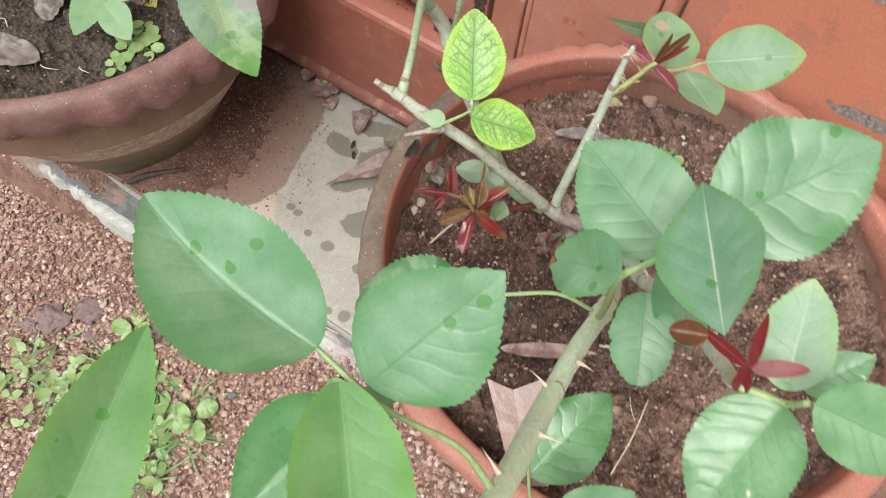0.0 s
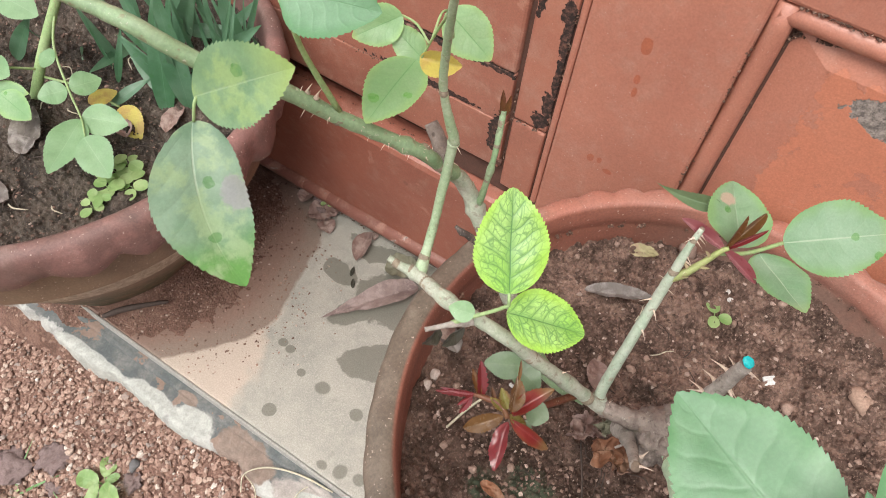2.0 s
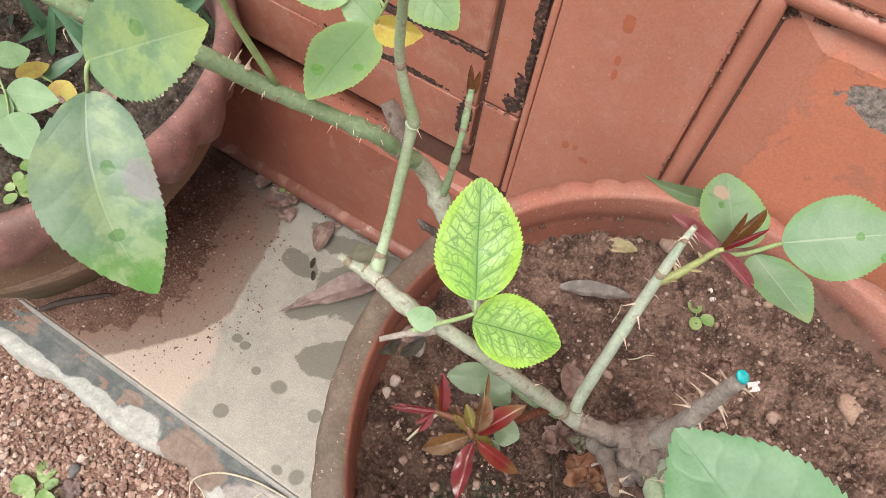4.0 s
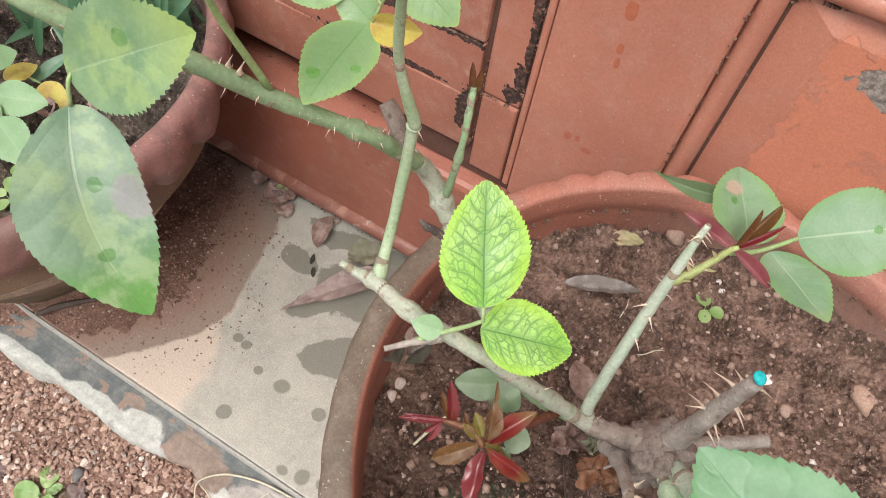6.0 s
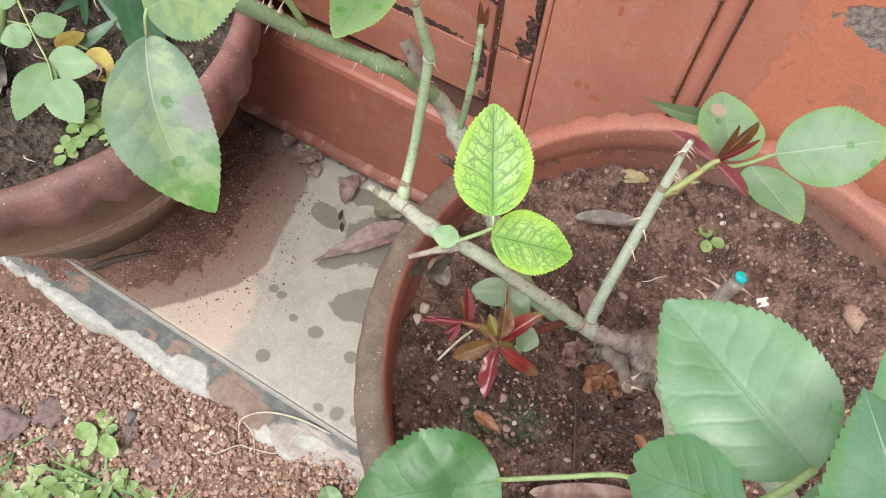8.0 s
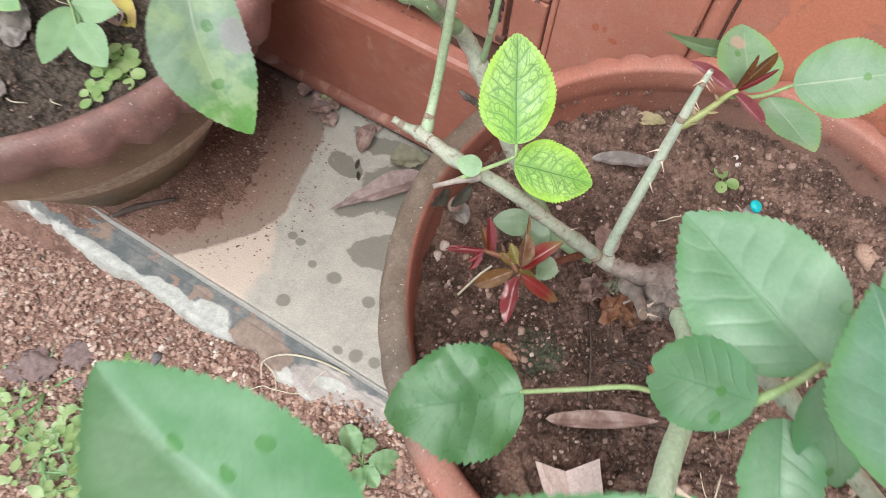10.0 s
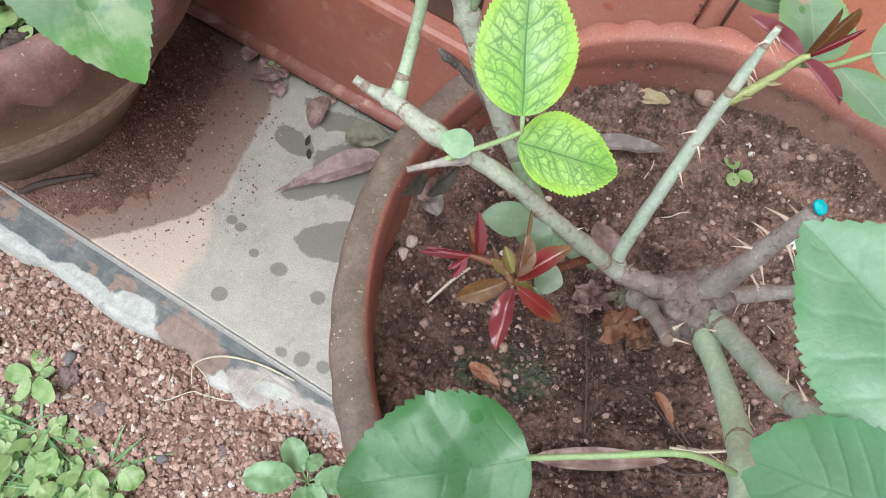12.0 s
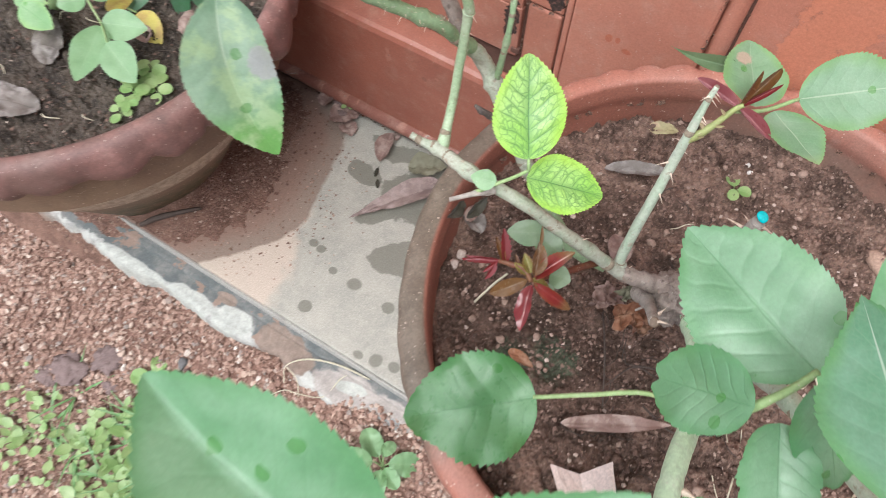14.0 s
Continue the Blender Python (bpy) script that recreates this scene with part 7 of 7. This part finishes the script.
litter(-0.057, 0.156, 0.003, 0.012, 0.009, 30, "small pinkish scrap of dry leaf at the door foot", LEAF_DRY, 228, 0.3, 0.5)
litter(-0.05, 0.108, 0.0012, 0.012, 0.004, 20, "dark wet leaf scrap on the tile", LEAF_WET, 229, 0.1, 0.5)
litter(-0.04, 0.098, 0.0012, 0.011, 0.0042, 35, "dark wet leaf scrap on the tile", LEAF_WET, 230, 0.1, 0.5)
seedling(-0.118, 0.158, 0.012, 0.006, 2, "tiny green seedling in the corner dirt", 4)
twig([(-0.2015, -0.062, 0.011, 0.0022), (-0.19, -0.0505, 0.0175, 0.0028), (-0.174, -0.0365, 0.0225, 0.0024), (-0.158, -0.021, 0.024, 0.0015)], TWIG, "dark wet twig on the dirt")
twig([(-0.003, -0.106, -0.022, 0.0005), (-0.008, -0.094, -0.013, 0.0006), (0.006, -0.079, -0.010, 0.0008), (0.033, -0.069, -0.009, 0.0009), (0.064, -0.0655, -0.007, 0.0007)], STRAW, "pale dry grass stalk along the tile edge")
twig([(-0.037, -0.137, -0.05, 0.0004), (-0.018, -0.125, -0.042, 0.0005), (-0.002, -0.11, -0.031, 0.0005), (0.01, -0.107, -0.028, 0.0005), (0.034, -0.098, -0.022, 0.0005), (0.039, -0.079, -0.016, 0.0005), (0.043, -0.071, -0.014, 0.0004)], STRAW, "thin pale root over gravel and mortar ledge")
twig([(-0.008, -0.094, -0.0165, 0.0004), (0.006, -0.098, -0.0175, 0.0005), (0.014, -0.108, -0.028, 0.0004)], STRAW, "thin dry root over the ledge")


def weed_plant(x, y, size, spec, label, seed, material=LEAF_WEED):
    """A rosette with larger leaves: rows of (heading, length, width)."""
    z = ground_z(x, y)
    w = thing("weed", (x, y, z), label, "weed", "weeds in the gravel")
    for i, (a, le, wi) in enumerate(spec):
        a = radians(a)
        b = Vector((x + 0.2 * le * math.cos(a), y + 0.2 * le * math.sin(a), z + size))
        b.z += size * (0.5 * math.sin(i * 2.7 + seed))
        t = b + Vector((math.cos(a) * le, math.sin(a) * le, le * (0.15 + 0.3 * math.sin(i * 1.9 + seed))))
        put("stalk", tube([(x, y, z - 0.002, 0.0009), (*((Vector((x, y, z)) + b) / 2), 0.0008), (*b, 0.0007)], 5, 3, 0), STEM_FRESH, w)
        leaflet(w, b, t, (0.35 * math.sin(i * 3.1), -0.25 + 0.3 * math.cos(i * 2.3), 1), wi, material, seed + i, name="leaf", teeth=7, cols=10, peak=0.55, wave=0.1, fold=0.25, curl=0.18, tooth=0.06, crumple=0.03)
    return w


weed_plant(-0.122, -0.163, 0.012, ((120, 0.024, 0.016), (-15, 0.026, 0.017), (200, 0.022, 0.016), (285, 0.016, 0.01), (60, 0.012, 0.008)), "leafy green weed with oval leaves in the gravel", 301)
weed_plant(0.112, -0.118, 0.018, ((150, 0.026, 0.019), (30, 0.028, 0.021), (215, 0.034, 0.022), (290, 0.024, 0.016), (90, 0.016, 0.012), (335, 0.02, 0.014)), "green weed growing at the foot of the pot", 311, LEAF_SMALL)
weed_plant(-0.012, -0.196, 0.014, ((60, 0.02, 0.018), (-30, 0.02, 0.016), (190, 0.022, 0.016), (260, 0.018, 0.014)), "weed with round bright green leaves in the gravel", 321)
weed_plant(-0.055, -0.212, 0.014, ((30, 0.016, 0.013), (150, 0.02, 0.015), (270, 0.016, 0.013)), "weed with round bright green leaves in the gravel", 331)

# dense carpet of tiny weeds
rng = random.Random(12)
cv, cf, cu = [], [], []
for i in range(820):
    a, d = rng.random() * 6.283, rng.random() ** 0.7
    x, y = -0.085 + 0.085 * d * math.cos(a), -0.238 + 0.06 * d * math.sin(a)
    if rng.random() < 0.22:
        x, y = -0.215 + 0.035 * rng.gauss(0, 1), -0.262 + 0.02 * rng.gauss(0, 1)
    z = ground_z(x, y) + 0.003 + 0.014 * rng.random()
    if noise.noise(Vector((x * 45, y * 45, 3))) < -0.12:
        continue
    h, le = rng.random() * 6.283, 0.0045 + 0.0135 * rng.random() ** 2
    ax, nx = Vector((math.cos(h), math.sin(h), 0.9 * (rng.random() - 0.3))), Vector((-math.sin(h), math.cos(h), 0.8 * (rng.random() - 0.5)))
    o, k = Vector((x, y, z)), len(cv)
    for s, w in ((0, 0.0), (0.25, 0.26), (0.5, 0.33), (0.8, 0.2), (1.0, 0.0)):
        for u in (-1, 0, 1):
            cv.append(o + ax * le * s + nx * le * w * u + Vector((0, 0, 0.0006 * abs(u))))
            cu.append((0.5 + 0.5 * u * w * 2, s))
    for r in range(4):
        for c in range(2):
            q = k + r * 3 + c
            cf.append((q, q + 1, q + 4, q + 3))
tagged(put("weed_carpet", mesh(cv, cf, True, cu), LEAF_WEED), "dense carpet of tiny bright green weeds on the gravel", "weeds", kind="stuff")


def grass(x, y, z, blades, label, seed, wide=0.0036, category="grass", name="grass_tuft"):
    g = thing(name, (x, y, z), label, category)
    for i, (a, le, up) in enumerate(blades):
        a = radians(a)
        tip = Vector((x + le * math.cos(a), y + le * math.sin(a), z + up))
        tip.z = max(tip.z, ground_z(tip.x, tip.y) + 0.8 * up)
        leaflet(g, (x, y, z), tip, (0.3 * math.cos(a), 0.3 * math.sin(a) - 0.2, 1), wide, GRASS, seed + i, name="blade", teeth=0, cols=4, rows=22, peak=0.3, fold=0.4, curl=0.25, quilt=0, wave=0.05)
    return g


grass(-0.03, -0.187, ground_z(-0.03, -0.187), ((60, 0.03, 0.03), (38, 0.055, 0.02), (100, 0.03, 0.02), (170, 0.04, 0.015)), "small tuft of thin green grass in the gravel", 401)
grass(-0.12, -0.225, ground_z(-0.12, -0.225), ((150, 0.05, 0.02), (60, 0.04, 0.02), (20, 0.05, 0.012), (230, 0.05, 0.015), (110, 0.045, 0.02)), "small tuft of thin green grass in the gravel", 411)
grass(-0.205, -0.248, ground_z(-0.205, -0.248), ((120, 0.045, 0.02), (60, 0.04, 0.012), (20, 0.05, 0.012), (330, 0.05, 0.015)), "small tuft of thin green grass in the gravel", 421)

rg = random.Random(23)
for i in range(16):
    x, y = -0.2 + 0.19 * rg.random(), -0.262 + 0.075 * rg.random()
    grass(x, y, ground_z(x, y), [(rg.uniform(0, 360), 0.025 + 0.035 * rg.random(), 0.01 + 0.022 * rg.random()) for _ in range(6)], "small tuft of thin pale green grass among the weeds", 430 + 10 * i, 0.0026)

# ---- plants in the weathered pot ----
sap = thing("rose_sapling", (-0.262, 0.05, 0.199), "young rose plant with small oval leaflets in the weathered pot", "rose plant")
put("stem", tube([(-0.258, -0.002, 0.197, 0.0042), (-0.254, 0.017, 0.23, 0.0038), (-0.248, 0.037, 0.262, 0.0036), (-0.243, 0.052, 0.285, 0.0032)], 9, 5, 0.08), STEM_FRESH, sap)
s1 = stalk(sap, [(-0.248, 0.037, 0.26, 0.001), (-0.232, 0.018, 0.249, 0.0009), (-0.205, 0.002, 0.237, 0.0008), (-0.18, -0.01, 0.233, 0.0007), (-0.165, -0.02, 0.232, 0.0006)], label="leaf of small oval leaflets")
for i, (b, t, w) in enumerate((((-0.205, 0.001, 0.236), (-0.215, -0.016, 0.236), 0.0175), ((-0.205, 0.003, 0.236), (-0.196, 0.023, 0.236), 0.018), ((-0.224, 0.010, 0.245), (-0.239, 0.009, 0.245), 0.0145), ((-0.179, -0.011, 0.232), (-0.166, -0.053, 0.226), 0.0245), ((-0.181, -0.009, 0.2325), (-0.153, 0.005, 0.231), 0.0215), ((-0.165, -0.021, 0.232), (-0.134, -0.031, 0.222), 0.0245))):
    leaflet(s1, b, t, (0.3, -0.45, 0.85), w, LEAF_SMALL, 500 + i, teeth=14, cols=8, rows=34)
s2 = stalk(sap, [(-0.256, 0.01, 0.215, 0.001), (-0.225, 0.02, 0.214, 0.0009), (-0.193, 0.026, 0.208, 0.0008)], label="lower leaf turning yellow")
leaflet(s2, (-0.207, 0.012, 0.214), (-0.202, 0.034, 0.214), (0.2, -0.4, 0.9), 0.0134, LEAF_GOLD, 511, "yellow leaflet", teeth=12, cols=8, rows=30)
leaflet(s2, (-0.193, 0.026, 0.2075), (-0.161, 0.015, 0.2045), (0.3, -0.4, 0.85), 0.021, LEAF_GOLD, 512, "yellow and brown leaflet", teeth=12, cols=8, rows=30)
s3 = stalk(sap, [(-0.255, 0.01, 0.222, 0.001), (-0.258, -0.01, 0.235, 0.0009), (-0.264, -0.022, 0.234, 0.0008)], label="leaf of pale leaflets")
for i, (b, t, w) in enumerate((((-0.244, -0.026, 0.23), (-0.211, -0.029, 0.228), 0.02), ((-0.257, -0.023, 0.226), (-0.236, -0.012, 0.225), 0.0135), ((-0.27, -0.014, 0.235), (-0.248, -0.013, 0.236), 0.0195), ((-0.289, 0.025, 0.262), (-0.257, 0.028, 0.258), 0.024), ((-0.29, 0.0, 0.25), (-0.315, -0.01, 0.25), 0.022))):
    leaflet(s3, b, t, (0.3, -0.45, 0.85), w, LEAF_PALE if i < 2 else LEAF_SMALL, 520 + i, teeth=14, cols=8, rows=34)
clump = thing("grass_clump", (-0.19, 0.075, 0.2), "broad-bladed green grass growing in the weathered pot", "grass")
for i, (b, t, n, w) in enumerate((((-0.158, 0.06, 0.2), (-0.168, 0.064, 0.302), (0.5, -0.8, 0.1), 0.019), ((-0.169, 0.059, 0.2), (-0.223, 0.063, 0.237), (0.3, -0.6, 0.8), 0.0155), ((-0.205, 0.107, 0.222), (-0.163, 0.137, 0.222), (0.2, -0.5, 0.85), 0.0125), ((-0.204, 0.026, 0.203), (-0.191, 0.058, 0.217), (0.3, -0.4, 0.85), 0.009), ((-0.189, 0.11, 0.2), (-0.158, 0.149, 0.252), (0.3, -0.7, 0.6), 0.012),
                                 ((-0.222, 0.048, 0.2), (-0.211, 0.059, 0.252), (0.5, -0.8, 0.2), 0.006), ((-0.237, 0.057, 0.2), (-0.232, 0.045, 0.262), (0.5, -0.8, 0.2), 0.003), ((-0.218, 0.112, 0.2), (-0.168, 0.094, 0.285), (0.4, -0.8, 0.4), 0.0165), ((-0.24, 0.066, 0.2), (-0.242, 0.047, 0.262), (0.5, -0.8, 0.3), 0.009), ((-0.304, 0.019, 0.2), (-0.27, 0.027, 0.252), (0.4, -0.7, 0.5), 0.014),
                                 ((-0.21, 0.08, 0.2), (-0.26, 0.09, 0.28), (0.5, -0.7, 0.5), 0.008), ((-0.2, 0.095, 0.2), (-0.205, 0.115, 0.3), (0.5, -0.8, 0.2), 0.008), ((-0.18, 0.07, 0.2), (-0.15, 0.085, 0.235), (0.2, -0.6, 0.8), 0.007), ((-0.225, 0.085, 0.2), (-0.275, 0.07, 0.275), (0.4, -0.7, 0.6), 0.006), ((-0.25, 0.1, 0.2), (-0.29, 0.12, 0.3), (0.4, -0.7, 0.5), 0.01))):
    leaflet(clump, b, t, n, w, GRASS_DARK, 531 + i, name="blade", teeth=0, cols=6, rows=24, peak=0.35, fold=0.25, curl=0.06, quilt=0.0, wave=0.03)
for i, (b, t, w) in enumerate((((-0.172, 0.048, 0.19), (-0.176, 0.068, 0.294), 0.018), ((-0.164, 0.069, 0.192), (-0.202, 0.047, 0.252), 0.0127), ((-0.185, 0.088, 0.199), (-0.123, 0.106, 0.263), 0.0142), ((-0.166, 0.125, 0.199), (-0.153, 0.055, 0.252), 0.0108), ((-0.247, 0.09, 0.199), (-0.226, 0.035, 0.222), 0.0095), ((-0.152, 0.12, 0.199), (-0.16, 0.11, 0.278), 0.0165), ((-0.275, 0.06, 0.199), (-0.235, 0.03, 0.228), 0.0075), ((-0.3, 0.05, 0.199), (-0.275, 0.02, 0.24), 0.009))):
    leaflet(clump, b, t, (0.4, -0.75, 0.5), w, GRASS_DARK, 560 + i, name="blade", teeth=0, cols=6, rows=24, peak=0.4, fold=0.2, curl=0.1, quilt=0.0, wave=0.03)
rg = random.Random(41)
for i in range(26):
    x, y = -0.24 + 0.1 * rg.random(), 0.06 + 0.09 * rg.random()
    a, up = 6.283 * rg.random(), 0.05 + 0.06 * rg.random()
    leaflet(clump, (x, y, 0.2), (x + 0.03 * math.cos(a), y + 0.03 * math.sin(a) - 0.01, 0.2 + up), (0.4, -0.8, 0.3), 0.003 + 0.003 * rg.random(), GRASS_DARK, 600 + i, name="blade", teeth=0, cols=4, rows=18, peak=0.35, fold=0.3, curl=0.12, quilt=0.0)
for i, (x, y, s, n) in enumerate(((-0.15, -0.017, 0.012, 5), (-0.143, -0.022, 0.011, 4), (-0.142, -0.031, 0.011, 4), (-0.14, -0.04, 0.009, 4), (-0.139, -0.048, 0.009, 4), (-0.131, -0.02, 0.011, 4), (-0.305, -0.02, 0.007, 4), (-0.148, -0.008, 0.01, 4))):
    seedling(x, y, 0.2, s, n, "small bright green weed at the pot edge", 60 + i, group="weeds in the weathered pot")
litter(-0.215, -0.045, 0.203, 0.045, 0.022, 40, "flat grey-brown dead leaf on the grey soil", LEAF_GREYDRY, 551, 0.05, 0.2)
litter(-0.17, 0.01, 0.203, 0.02, 0.013, 60, "small tan dead leaf on the grey soil", LEAF_DRY, 552)
litter(-0.19, -0.075, 0.202, 0.07, 0.03, 115, "dark sodden dead leaf on the grey soil", LEAF_GREYDRY, 553, 0.02, 0.15)
litter(-0.152, 0.03, 0.203, 0.03, 0.014, 20, "reddish-brown dead leaf at the pot edge", LEAF_DRY, 554, 0.2, 0.6)
rt = random.Random(55)
for i in range(34):
    x, y, a = -0.27 + 0.13 * rt.random(), -0.08 + 0.16 * rt.random(), 6.283 * rt.random()
    h = 0.006 + 0.016 * rt.random()
    tagged(put("rootlet", tube([(x, y, 0.2025, 0.0004), (x + 0.5 * h * math.cos(a), y + 0.5 * h * math.sin(a), 0.2045, 0.0005), (x + h * math.cos(a + 0.4), y + h * math.sin(a + 0.4), 0.2025, 0.0003)], 5, 4, 0.15), (TWIG, TWIG, STRAW)[i % 3]), "short dead stalk on the grey soil", "rootlet", "dead stalks on the grey soil")
